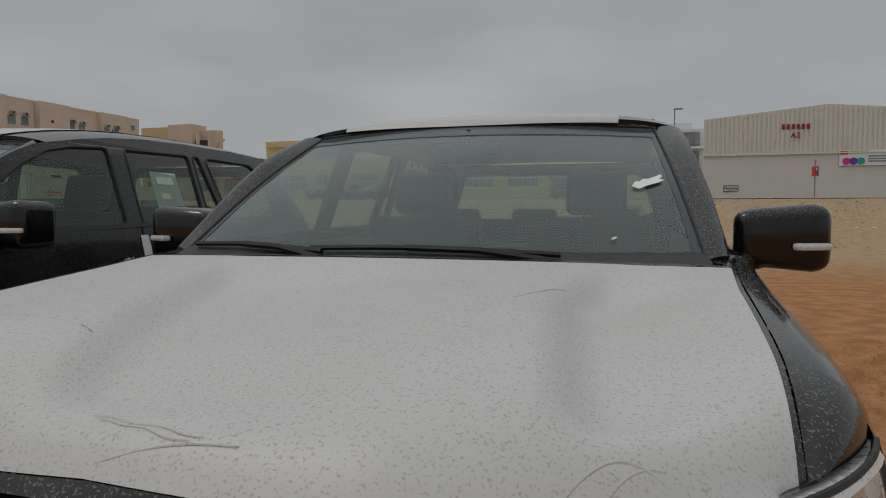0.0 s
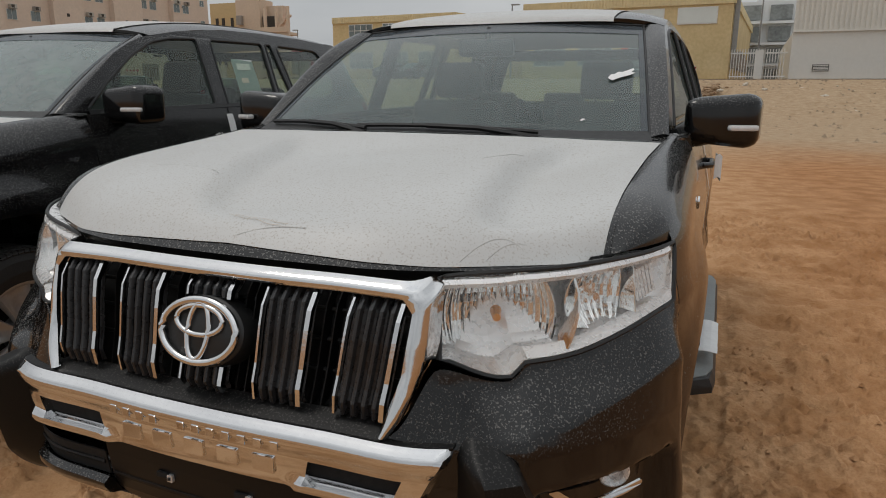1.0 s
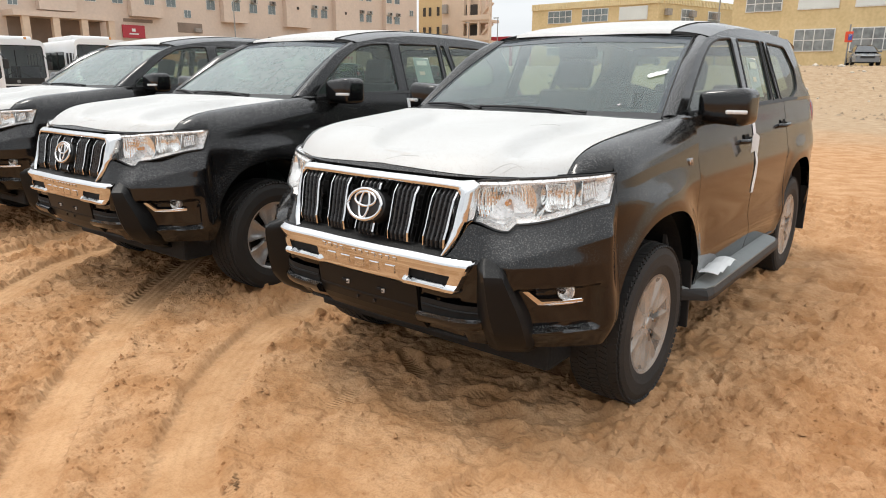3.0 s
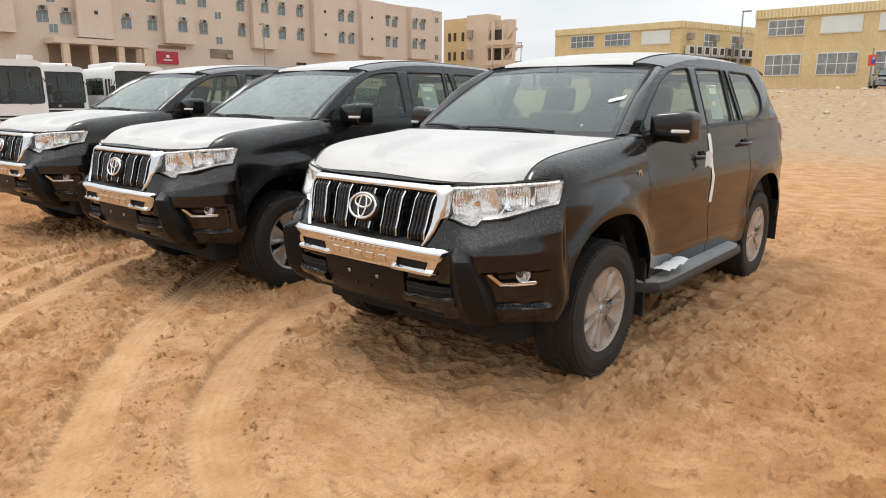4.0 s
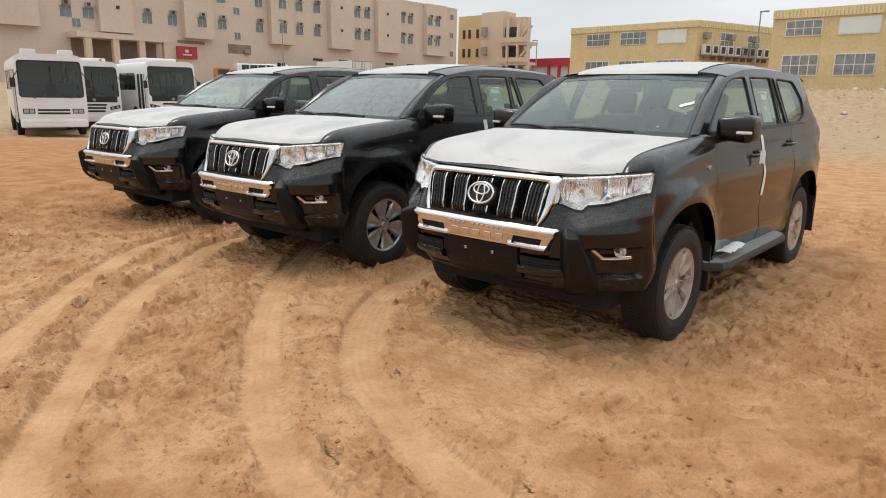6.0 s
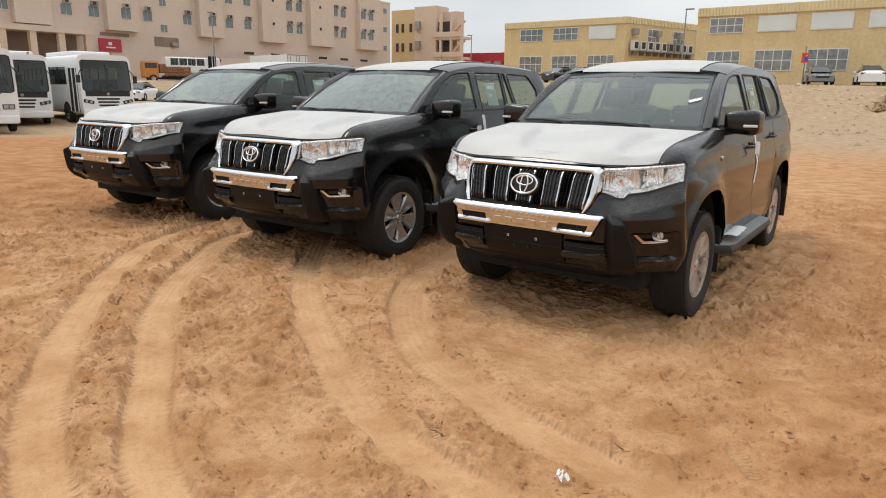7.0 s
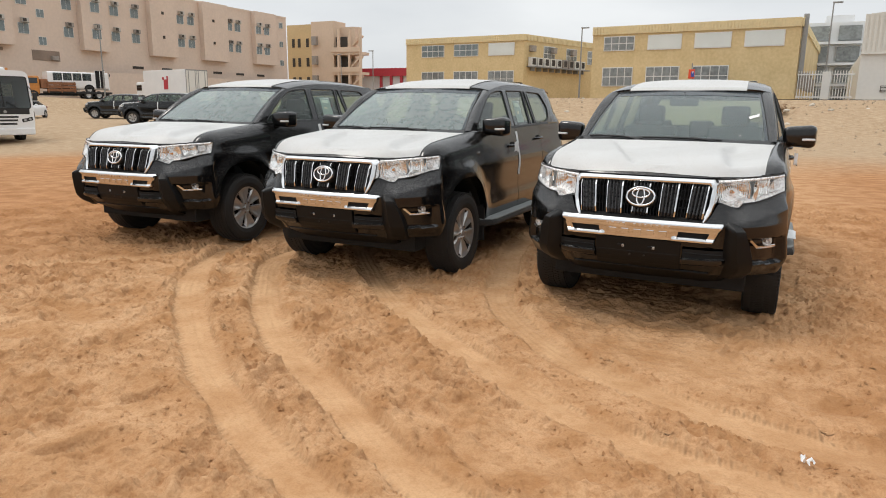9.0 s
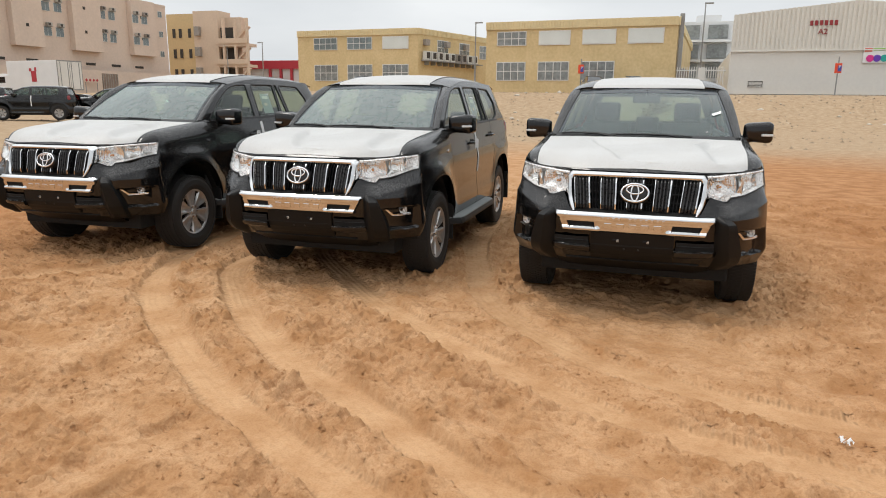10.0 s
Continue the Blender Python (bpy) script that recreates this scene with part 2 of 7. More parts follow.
def rounded(pts, r, n=4):
    """A polygon with its corners rounded."""
    out = []
    for i, p in enumerate(pts):
        p, a, b = Vector(p), Vector(pts[i - 1]), Vector(pts[(i + 1) % len(pts)])
        k = min(r, (a - p).length * 0.45, (b - p).length * 0.45)
        s, e = p + (a - p).normalized() * k, p + (b - p).normalized() * k
        for j in range(n + 1):
            t = j / n
            q = s.lerp(p, t).lerp(p.lerp(e, t), t)
            out.append((q.x, q.y))
    return out


def smooth(t, lo=0.0, hi=1.0):
    t = min(1, max(0, (t - lo) / (hi - lo)))
    return t * t * (3 - 2 * t)


def curve(keys, t):
    """Smooth reading between (place, value) keys."""
    if t <= keys[0][0]:
        return keys[0][1]
    for (a, va), (b, vb) in zip(keys, keys[1:]):
        if t <= b:
            return va + (vb - va) * (t - a) / (b - a)
    return keys[-1][1]


def text_bm(words, size, depth):
    """Writing in the built-in font, centred, in the xz plane facing -y."""
    cu = bpy.data.curves.new("writing", "FONT")
    cu.body, cu.size, cu.extrude, cu.align_x, cu.align_y = words, size, depth, "CENTER", "CENTER"
    ob = bpy.data.objects.new("writing", cu)
    scene.collection.objects.link(ob)
    bpy.context.view_layer.update()
    me = bpy.data.meshes.new_from_object(ob.evaluated_get(bpy.context.evaluated_depsgraph_get()))
    bm = bmesh.new()
    bm.from_mesh(me)
    bpy.data.objects.remove(ob)
    bpy.data.meshes.remove(me)
    bm.transform(pose(0, 0, 0, 90))
    return bm

# ---- ground ----
def land(x, y):
    """Height of the sand and of the street bank behind it."""
    r, q = np.clip((y - 40) / 15.0, 0, 1), np.clip((-x - 58) / 12.0, 0, 1)
    z = np.maximum((2.3 - 0.47 * np.clip((-x - 50) / 12.0, 0, 1)) * r * r * (3 - 2 * r), 1.83 * q * q * (3 - 2 * q))
    return z + 0.0085 * np.clip(-x, 0, 8) + 0.02 * np.clip(-x - 22, 0, 15) * np.clip((y - 14) / 8, 0, 1) * np.clip((48 - y) / 10, 0, 1) - 0.42 * np.exp(-((x + 28) / 9.0) ** 2 - ((y - 9) / 7.0) ** 2)


def lattice(x, y, cell, seed):
    """Smooth random relief of one cell size."""
    rng = np.random.RandomState(seed)
    tab = rng.rand(64, 64)
    u, v = x / cell + 1000, y / cell + 1000
    i, j = np.floor(u).astype(int), np.floor(v).astype(int)
    f, g = u - i, v - j
    f, g = f * f * (3 - 2 * f), g * g * (3 - 2 * g)
    a, b, c, d = tab[i % 64, j % 64], tab[(i + 1) % 64, j % 64], tab[i % 64, (j + 1) % 64], tab[(i + 1) % 64, (j + 1) % 64]
    return (a * (1 - f) + b * f) * (1 - g) + (c * (1 - f) + d * f) * g - 0.5


RUTS = [
    [(3.8, -4.2), (1.6, -3.6), (-0.1, -3.0), (-1.01, -2.66), (-1.94, -2.12), (-2.91, -1.36), (-3.67, -0.65), (-4.16, 0.15), (-4.4, 1.2), (-4.55, 4.5)],
    [(4.2, -3.5), (1.8, -3.0), (0.5, -2.75), (-0.44, -2.47), (-1.23, -1.95), (-2.15, -1.33), (-3.02, -0.43), (-3.64, 0.56), (-3.5, 2.0), (-3.4, 4.5)],
    [(3.5, -2.1), (1.14, -1.88), (0.19, -1.67), (-0.62, -1.2), (-1.65, -0.42), (-2.52, 0.5), (-3.3, 1.6), (-3.43, 3.0)],
    [(3.5, -1.55), (1.27, -1.37), (0.18, -1.02), (-0.43, -0.64), (-1.04, 0.09), (-1.34, 0.91), (-1.75, 2.4), (-1.85, 4.0)],
    [(-9.0, -1.9), (-6.5, -1.55), (-5.2, -0.75), (-4.6, 0.4), (-4.55, 2.0)],
    [(0.84, 0.9), (0.97, 1.9), (0.98, 3.2), (0.95, 5.0), (0.66, 7.6), (0.05, 10.2), (-1.0, 12.9), (-3.0, 15.5)],
]


def rut_line(pts, n=240):
    p = np.array(pts)
    t = np.linspace(0, len(p) - 1, n)
    i = np.clip(t.astype(int), 0, len(p) - 2)
    f = (t - i)[:, None]
    p0, p1, p2, p3 = p[np.maximum(i - 1, 0)], p[i], p[i + 1], p[np.minimum(i + 2, len(p) - 1)]
    return 0.5 * (2 * p1 + (p2 - p0) * f + (2 * p0 - 5 * p1 + 4 * p2 - p3) * f ** 2 + (3 * p1 - p0 - 3 * p2 + p3) * f ** 3)


def near_relief(x, y):
    """Trodden sand: soft mounds, shoe prints, wheel ruts; also the masks and ways along prints and ruts."""
    shape, order = x.shape, np.argsort(x.reshape(-1), kind="stable")
    x, y = x.reshape(-1)[order], y.reshape(-1)[order]

    def close(xa, xb, ya, yb):
        """Points within a rectangle."""
        i, j = np.searchsorted(x, xa), np.searchsorted(x, xb)
        k = np.arange(i, j)
        return k[(y[i:j] > ya) & (y[i:j] < yb)]
    wx, wy = x + 0.25 * lattice(x, y, 0.8, 41), y + 0.25 * lattice(x, y, 0.8, 42)
    z = 0.050 * lattice(x, y, 0.9, 1) + 0.030 * lattice(wx, wy * 1.4, 0.33, 2) + 0.015 * lattice(wx, wy * 1.3, 0.16, 9)
    z += 0.030 * (0.25 - np.abs(lattice(wx, wy * 1.6, 0.23, 3))) + 0.016 * (0.25 - np.abs(lattice(wx + 3.3, wy, 0.12, 4)))
    rng = np.random.RandomState(17)
    # old, half-filled prints and kicked hollows with a bank on one side
    for _ in range(5200):
        fx, fy, fa = rng.uniform(-9, 5), rng.uniform(-4.6, 8), rng.uniform(0, math.tau)
        ra = rng.uniform(0.05, 0.13)
        rb, deep = ra * rng.uniform(0.45, 0.8), rng.uniform(0.05, 0.20)
        w = close(fx - 0.28, fx + 0.28, fy - 0.28, fy + 0.28)
        if not len(w):
            continue
        dx, dy = x[w] - fx, y[w] - fy
        p, q = dx * math.cos(fa) + dy * math.sin(fa), -dx * math.sin(fa) + dy * math.cos(fa)
        r = np.sqrt((p / ra) ** 2 + (q / rb) ** 2)
        edge = np.clip((1.15 - r) / 0.55, 0, 1)
        z[w] += ra * deep * (-edge * edge * (3 - 2 * edge) + 0.75 * np.exp(-((r - 1.35) / 0.28) ** 2) * (0.5 + 0.5 * np.tanh(p / ra * 1.6)))
    clod = np.clip(lattice(x, y, 0.6, 74) * 3.2 + 0.55, 0, 1)
    z += (0.060 * np.clip(lattice(wx, wy, 0.055, 5) - 0.10, 0, 1) + 0.060 * np.clip(lattice(x, y, 0.028, 8) - 0.08, 0, 1) + 0.022 * lattice(x, y, 0.026, 88)) * (0.34 + clod)
    z *= 1 - 0.45 * np.exp(-((x - 0.1) / 1.2) ** 4 - ((y + 0.6) / 0.8) ** 4)
    mask, foot, along, across = (np.zeros_like(z) for _ in range(4))
    rng = np.random.RandomState(7)
    for k in range(2300):
        fx, fy, fa = rng.uniform(-9, 5), rng.uniform(-4.5, 8), rng.uniform(0, math.tau)
        if k > 1500:
            fx, fy = rng.uniform(0.0, 4.0), rng.uniform(-3.3, 0.8)
        w = close(fx - 0.3, fx + 0.3, fy - 0.3, fy + 0.3)
        if not len(w) or foot[w].max() > (0.2 if k < 1500 else 0.34):
            continue
        dx, dy = x[w] - fx, y[w] - fy
        p, q = dx * math.cos(fa) + dy * math.sin(fa), -dx * math.sin(fa) + dy * math.cos(fa)
        half = 0.052 - 0.010 * np.cos((p + 0.02) / 0.14 * math.pi * 1.2)
        r = (p / 0.145) ** 2 + (q / half) ** 2
        flat = np.exp(-r ** 3)
        fresh = rng.rand() ** 1.5
        z[w] = z[w] * (1 - 0.85 * flat) + 0.020 * fresh * np.exp(-((np.sqrt(r) - 1.3) / 0.3) ** 2) - (0.010 + 0.020 * fresh) * flat + 0.05 * flat * p * fresh
        m = flat > 0.3
        sel = w[m]
        foot[w] = np.maximum(foot[w], flat * (0.35 + 0.65 * fresh))
        along[sel], across[sel] = p[m], q[m]
    for line, force in zip(RUTS, (1.0, 1.0, 0.9, 0.9, 0.8, 0.30)):
        pts = rut_line(line)
        seg = np.concatenate([[0], np.cumsum(np.hypot(*np.diff(pts, axis=0).T))])
        best, way, sign = np.full(x.shape, 9.0), np.zeros(x.shape), np.ones(x.shape)
        for k in range(len(pts)):
            t = pts[min(k + 1, len(pts) - 1)] - pts[max(k - 1, 0)]
            t = t / math.hypot(*t)
            w = close(pts[k, 0] - 0.3, pts[k, 0] + 0.3, pts[k, 1] - 0.3, pts[k, 1] + 0.3)
            dx, dy = x[w] - pts[k, 0], y[w] - pts[k, 1]
            d = np.hypot(dx, dy)
            m = d < best[w]
            s = w[m]
            best[s], way[s], sign[s] = d[m], (seg[k] + dx * t[0] + dy * t[1])[m], np.sign(t[0] * dy - t[1] * dx)[m]
        wob = best + 0.034 * lattice(x, y, 0.35, 51) + 0.022 * lattice(x, y, 0.09, 52) + 0.010 * lattice(x, y, 0.03, 53)
        inside = np.clip((0.132 - wob) / 0.022, 0, 1)
        inside = force * inside * inside * (3 - 2 * inside)
        z = z * (1 - 0.84 * inside) - 0.022 * inside
        z += force * (0.014 + 0.035 * lattice(x, y, 0.09, 21)) * np.exp(-((wob - 0.185) / 0.035) ** 2)
        m = best < 0.2
        along[m], across[m] = way[m], (best * sign)[m]
        foot[m] *= (1 - inside)[m]
        mask = np.maximum(mask, force * np.clip((0.142 - wob) / 0.020, 0, 1))
    out = []
    for a in (z, mask, foot, along, across):
        b = np.empty_like(a)
        b[order] = a
        out.append(b.reshape(shape))
    return out


def bank_relief(x, y):
    """Uneven ground behind the cars, and the washed-out gully in the bank."""
    far = 0.10 * lattice(x, y, 2.2, 11) + 0.05 * lattice(x, y, 0.8, 12) + 0.25 * lattice(x, y, 7.0, 13)
    mid = np.clip((y - 8) / 6, 0, 1) * np.clip((54 - y) / 8, 0, 1) * np.clip((x + 70) / 10, 0, 1)
    gully = np.exp(-(((x - 0.2 - 0.35 * (y - 49)) / 0.8) ** 2 + ((y - 49) / 3.0) ** 2))
    return far * mid * (0.5 + 1.2 * np.clip((y - 36) / 10, 0, 1)) - 0.9 * gully


def make_ground():
    xs = np.concatenate([np.linspace(-900, -120, 14), np.linspace(-110, -9.6, 90), np.linspace(-9.2, -5.3, 150), np.linspace(-5.27, 3.6, 740), np.linspace(3.64, 5.6, 60), np.linspace(6, 40, 70), np.linspace(50, 900, 14)])
    ys = np.concatenate([np.linspace(-900, -60, 10), np.linspace(-40, -5.2, 16), np.linspace(-4.9, -3.3, 80), np.linspace(-3.28, 2.0, 440), np.linspace(2.03, 8.6, 220), np.linspace(8.7, 15, 60), np.linspace(15.3, 30, 56), np.linspace(31, 110, 70), np.linspace(130, 2500, 12)])
    X, Y = np.meshgrid(xs, ys, indexing="ij")
    Z = land(X, Y)
    rel, rut, foot, along, across = near_relief(X, Y)
    near = np.clip((X + 9.4) / 1.5, 0, 1) * np.clip((5.8 - X) / 1.5, 0, 1) * np.clip((Y + 5.1) / 0.8, 0, 1) * np.clip((8.8 - Y) / 2, 0, 1)
    Z = Z + rel * near + bank_relief(X, Y)
    nx, ny = X.shape
    idx = np.arange(nx * ny).reshape(nx, ny)
    quads = np.stack([idx[:-1, :-1], idx[1:, :-1], idx[1:, 1:], idx[:-1, 1:]], -1).reshape(-1, 4)
    me = bpy.data.meshes.new("ground")
    me.from_pydata(np.stack([X, Y, Z], -1).reshape(-1, 3).tolist(), [], quads.tolist())
    for key, val in (("rut", rut * np.maximum(near, np.clip((Y - 4) / 2, 0, 1) * np.clip((16 - Y) / 4, 0, 1) * 0.8)), ("foot", foot * near), ("along", along), ("across", across)):
        at = me.attributes.new(key, "FLOAT", "POINT")
        at.data.foreach_set("value", val.reshape(-1).astype(np.float32))
    me.shade_smooth()
    return me


def sand_material():
    m = bpy.data.materials.new("sand")
    m.use_nodes = True
    n, l = m.node_tree.nodes, m.node_tree.links
    b = n["Principled BSDF"]
    co, geo = n.new("ShaderNodeTexCoord"), n.new("ShaderNodeNewGeometry")
    n1, n2, n3 = (n.new("ShaderNodeTexNoise") for _ in range(3))
    for q, sc, dt in ((n1, 0.22, 5), (n2, 3.2, 9), (n3, 95, 5)):
        q.inputs["Scale"].default_value, q.inputs["Detail"].default_value = sc, dt
        l.new(co.outputs["Object"], q.inputs["Vector"])
    r1 = n.new("ShaderNodeValToRGB")
    r1.color_ramp.elements[0].position, r1.color_ramp.elements[0].color = 0.36, (0.412, 0.219, 0.099, 1)
    r1.color_ramp.elements[1].position, r1.color_ramp.elements[1].color = 0.62, (0.540, 0.330, 0.178, 1)
    l.new(n2.outputs["Fac"], r1.inputs["Fac"])
    sep = n.new("ShaderNodeSeparateXYZ")
    l.new(geo.outputs["Position"], sep.inputs["Vector"])
    rut = n.new("ShaderNodeAttribute")
    rut.attribute_name = "rut"
    m1, m2, m3 = (n.new("ShaderNodeMix") for _ in range(3))
    for q in (m1, m2, m3):
        q.data_type = "RGBA"
    red, rm = n.new("ShaderNodeMix"), n.new("ShaderNodeMapRange")
    red.data_type = "RGBA"
    rm.inputs["From Min"].default_value, rm.inputs["From Max"].default_value = 0.40, 0.62
    rm.inputs["To Max"].default_value = 0.20
    l.new(n1.outputs["Fac"], rm.inputs["Value"])
    east = n.new("ShaderNodeMapRange")
    east.inputs["From Min"].default_value, east.inputs["From Max"].default_value = 0.8, 2.6
    east.inputs["To Max"].default_value = 0.75
    west = n.new("ShaderNodeMapRange")
    west.inputs["From Min"].default_value, west.inputs["From Max"].default_value = -4.2, -6.5
    west.inputs["To Max"].default_value = 0.65
    l.new(sep.outputs["X"], west.inputs["Value"])
    l.new(sep.outputs["X"], east.inputs["Value"])
    both = n.new("ShaderNodeMath")
    both.operation, both.use_clamp = "ADD", True
    sides = n.new("ShaderNodeMath")
    sides.operation = "ADD"
    l.new(east.outputs["Result"], sides.inputs[0])
    l.new(west.outputs["Result"], sides.inputs[1])
    l.new(rm.outputs["Result"], both.inputs[0])
    l.new(sides.outputs[0], both.inputs[1])
    l.new(both.outputs[0], red.inputs["Factor"])
    l.new(r1.outputs["Color"], red.inputs["A"])
    r2 = n.new("ShaderNodeValToRGB")
    r2.color_ramp.elements[0].position, r2.color_ramp.elements[0].color = 0.38, (0.285, 0.126, 0.049, 1)
    r2.color_ramp.elements[1].position, r2.color_ramp.elements[1].color = 0.62, (0.425, 0.206, 0.088, 1)
    l.new(n2.outputs["Fac"], r2.inputs["Fac"])
    l.new(r2.outputs["Color"], red.inputs["B"])
    l.new(red.outputs["Result"], m1.inputs["A"])
    m1.inputs["B"].default_value = (0.565, 0.350, 0.188, 1)
    def calc(op, a, b=0.0, c=0.0):
        k = n.new("ShaderNodeMath")
        k.operation = op
        for sock, v in zip(k.inputs, (a, b, c)):
            if isinstance(v, (int, float)):
                sock.default_value = v
            else:
                l.new(v, sock)
        return k.outputs[0]

    def attr(key):
        a = n.new("ShaderNodeAttribute")
        a.attribute_name = key
        return a.outputs["Fac"]
    foot, along, across = attr("foot"), attr("along"), attr("across")
    pressed = calc("MAXIMUM", calc("MULTIPLY", rut.outputs["Fac"], calc("MULTIPLY_ADD", n2.outputs["Fac"], 0.9, 0.0)), calc("MULTIPLY", foot, 0.36))
    l.new(pressed, m1.inputs["Factor"])
    # tread of tyres (lugs at the edges, lines along the middle) and of shoe soles
    side = calc("SMOOTH_MIN", 1.0, calc("MAXIMUM", 0.0, calc("MULTIPLY_ADD", calc("ABSOLUTE", across), 25.0, -1.75)), 0.2)
    trim = calc("MINIMUM", 1.0, calc("MAXIMUM", 0.0, calc("MULTIPLY_ADD", calc("ABSOLUTE", across), -45.0, 6.1)))
    lug = calc("MULTIPLY", calc("MULTIPLY", side, trim), calc("SINE", calc("MULTIPLY_ADD", along, 118.0, calc("MULTIPLY", across, 30.0))))
    lines = calc("MULTIPLY", calc("SUBTRACT", 1.0, side), calc("COSINE", calc("MULTIPLY", across, 130.0)))
    worn = calc("MULTIPLY", rut.outputs["Fac"], calc("MULTIPLY_ADD", n2.outputs["Fac"], 2.2, -0.45))
    tread = calc("MULTIPLY", worn, calc("MULTIPLY_ADD", lines, 0.18, lug))
    sole = calc("MULTIPLY", calc("MULTIPLY", calc("MAXIMUM", 0.0, calc("SUBTRACT", foot, 0.36)), calc("SUBTRACT", 1.0, rut.outputs["Fac"])), calc("SINE", calc("MULTIPLY", along, 300.0)))
    tread = calc("MULTIPLY_ADD", sole, 0.5, tread)
    # paler, stonier ground on the bank and beyond the parked cars
    far = n.new("ShaderNodeMapRange")
    far.inputs["From Min"].default_value, far.inputs["From Max"].default_value = 18.0, 27.0
    add = n.new("ShaderNodeMath")
    add.operation = "MULTIPLY_ADD"
    l.new(n1.outputs["Fac"], add.inputs[0])
    add.inputs[1].default_value = 9.0
    l.new(calc("MULTIPLY_ADD", calc("MAXIMUM", 0.0, calc("MULTIPLY_ADD", sep.outputs["X"], -1.0, -10.0)), 0.85, sep.outputs["Y"]), add.inputs[2])
    l.new(add.outputs[0], far.inputs["Value"])
    l.new(far.outputs["Result"], m2.inputs["Factor"])
    l.new(m1.outputs["Result"], m2.inputs["A"])
    pale = n.new("ShaderNodeValToRGB")
    pale.color_ramp.elements[0].position, pale.color_ramp.elements[0].color = 0.3, (0.335, 0.242, 0.150, 1)
    pale.color_ramp.elements[1].position, pale.color_ramp.elements[1].color = 0.7, (0.485, 0.378, 0.255, 1)
    l.new(n2.outputs["Fac"], pale.inputs["Fac"])
    l.new(pale.outputs["Color"], m2.inputs["B"])
    # darker crumbs by fine noise, fewer where the sand is pressed
    n6, crumb, m4 = n.new("ShaderNodeTexNoise"), n.new("ShaderNodeMapRange"), n.new("ShaderNodeMix")
    n6.inputs["Scale"].default_value, n6.inputs["Detail"].default_value, n6.inputs["Distortion"].default_value = 20, 7, 0.6
    l.new(co.outputs["Object"], n6.inputs["Vector"])
    crumb.inputs["From Min"].default_value, crumb.inputs["From Max"].default_value = 0.50, 0.66
    l.new(calc("MULTIPLY_ADD", pressed, -0.38, 0.42), crumb.inputs["To Max"])
    l.new(n6.outputs["Fac"], crumb.inputs["Value"])
    m4.data_type = "RGBA"
    m4.inputs["B"].default_value = (0.32, 0.150, 0.060, 1)
    l.new(crumb.outputs["Result"], m4.inputs["Factor"])
    l.new(m2.outputs["Result"], m4.inputs["A"])
    grain = n.new("ShaderNodeMapRange")
    grain.inputs["From Min"].default_value, grain.inputs["From Max"].default_value = 0.42, 0.68
    grain.inputs["To Min"].default_value = 0.0
    l.new(calc("MULTIPLY_ADD", pressed, -0.26, 0.36), grain.inputs["To Max"])
    l.new(n3.outputs["Fac"], grain.inputs["Value"])
    l.new(grain.outputs["Result"], m3.inputs["Factor"])
    l.new(m4.outputs["Result"], m3.inputs["A"])
    m3.inputs["B"].default_value = (0.28, 0.135, 0.058, 1)
    l.new(m3.outputs["Result"], b.inputs["Base Color"])
    b.inputs["Roughness"].default_value = 0.95
    b.inputs["Specular IOR Level"].default_value = 0.15
    bp, bp2 = n.new("ShaderNodeBump"), n.new("ShaderNodeBump")
    n4 = n.new("ShaderNodeTexNoise")
    n4.inputs["Scale"].default_value, n4.inputs["Detail"].default_value = 16, 6
    l.new(co.outputs["Object"], n4.inputs["Vector"])
    calm = n.new("ShaderNodeMapRange")
    calm.inputs["To Min"].default_value, calm.inputs["To Max"].default_value = 1.0, 0.15
    l.new(rut.outputs["Fac"], calm.inputs["Value"])
    l.new(calm.outputs["Result"], bp.inputs["Strength"])
    bp.inputs["Distance"].default_value = 0.027
    bp2.inputs["Strength"].default_value, bp2.inputs["Distance"].default_value = 0.5, 0.006
    l.new(n4.outputs["Fac"], bp.inputs["Height"])
    l.new(n3.outputs["Fac"], bp2.inputs["Height"])
    n5, bp3 = n.new("ShaderNodeTexNoise"), n.new("ShaderNodeBump")
    n5.inputs["Scale"].default_value, n5.inputs["Detail"].default_value = 3.5, 5
    l.new(co.outputs["Object"], n5.inputs["Vector"])
    l.new(n5.outputs["Fac"], bp3.inputs["Height"])
    bp3.inputs["Distance"].default_value = 0.08
    l.new(calc("MULTIPLY_ADD", far.outputs["Result"], 0.70, 0.30), bp3.inputs["Strength"])
    l.new(bp3.outputs["Normal"], bp.inputs["Normal"])
    l.new(bp.outputs["Normal"], bp2.inputs["Normal"])
    bp4 = n.new("ShaderNodeBump")
    bp4.inputs["Strength"].default_value, bp4.inputs["Distance"].default_value = 1.0, 0.011
    l.new(tread, bp4.inputs["Height"])
    l.new(bp2.outputs["Normal"], bp4.inputs["Normal"])
    l.new(bp4.outputs["Normal"], b.inputs["Normal"])
    return m


SAND = sand_material()
ground = tagged(new("ground", make_ground()), "orange desert sand with footprints and wheel ruts", "ground", kind="structure")
ground.data.materials.append(SAND)


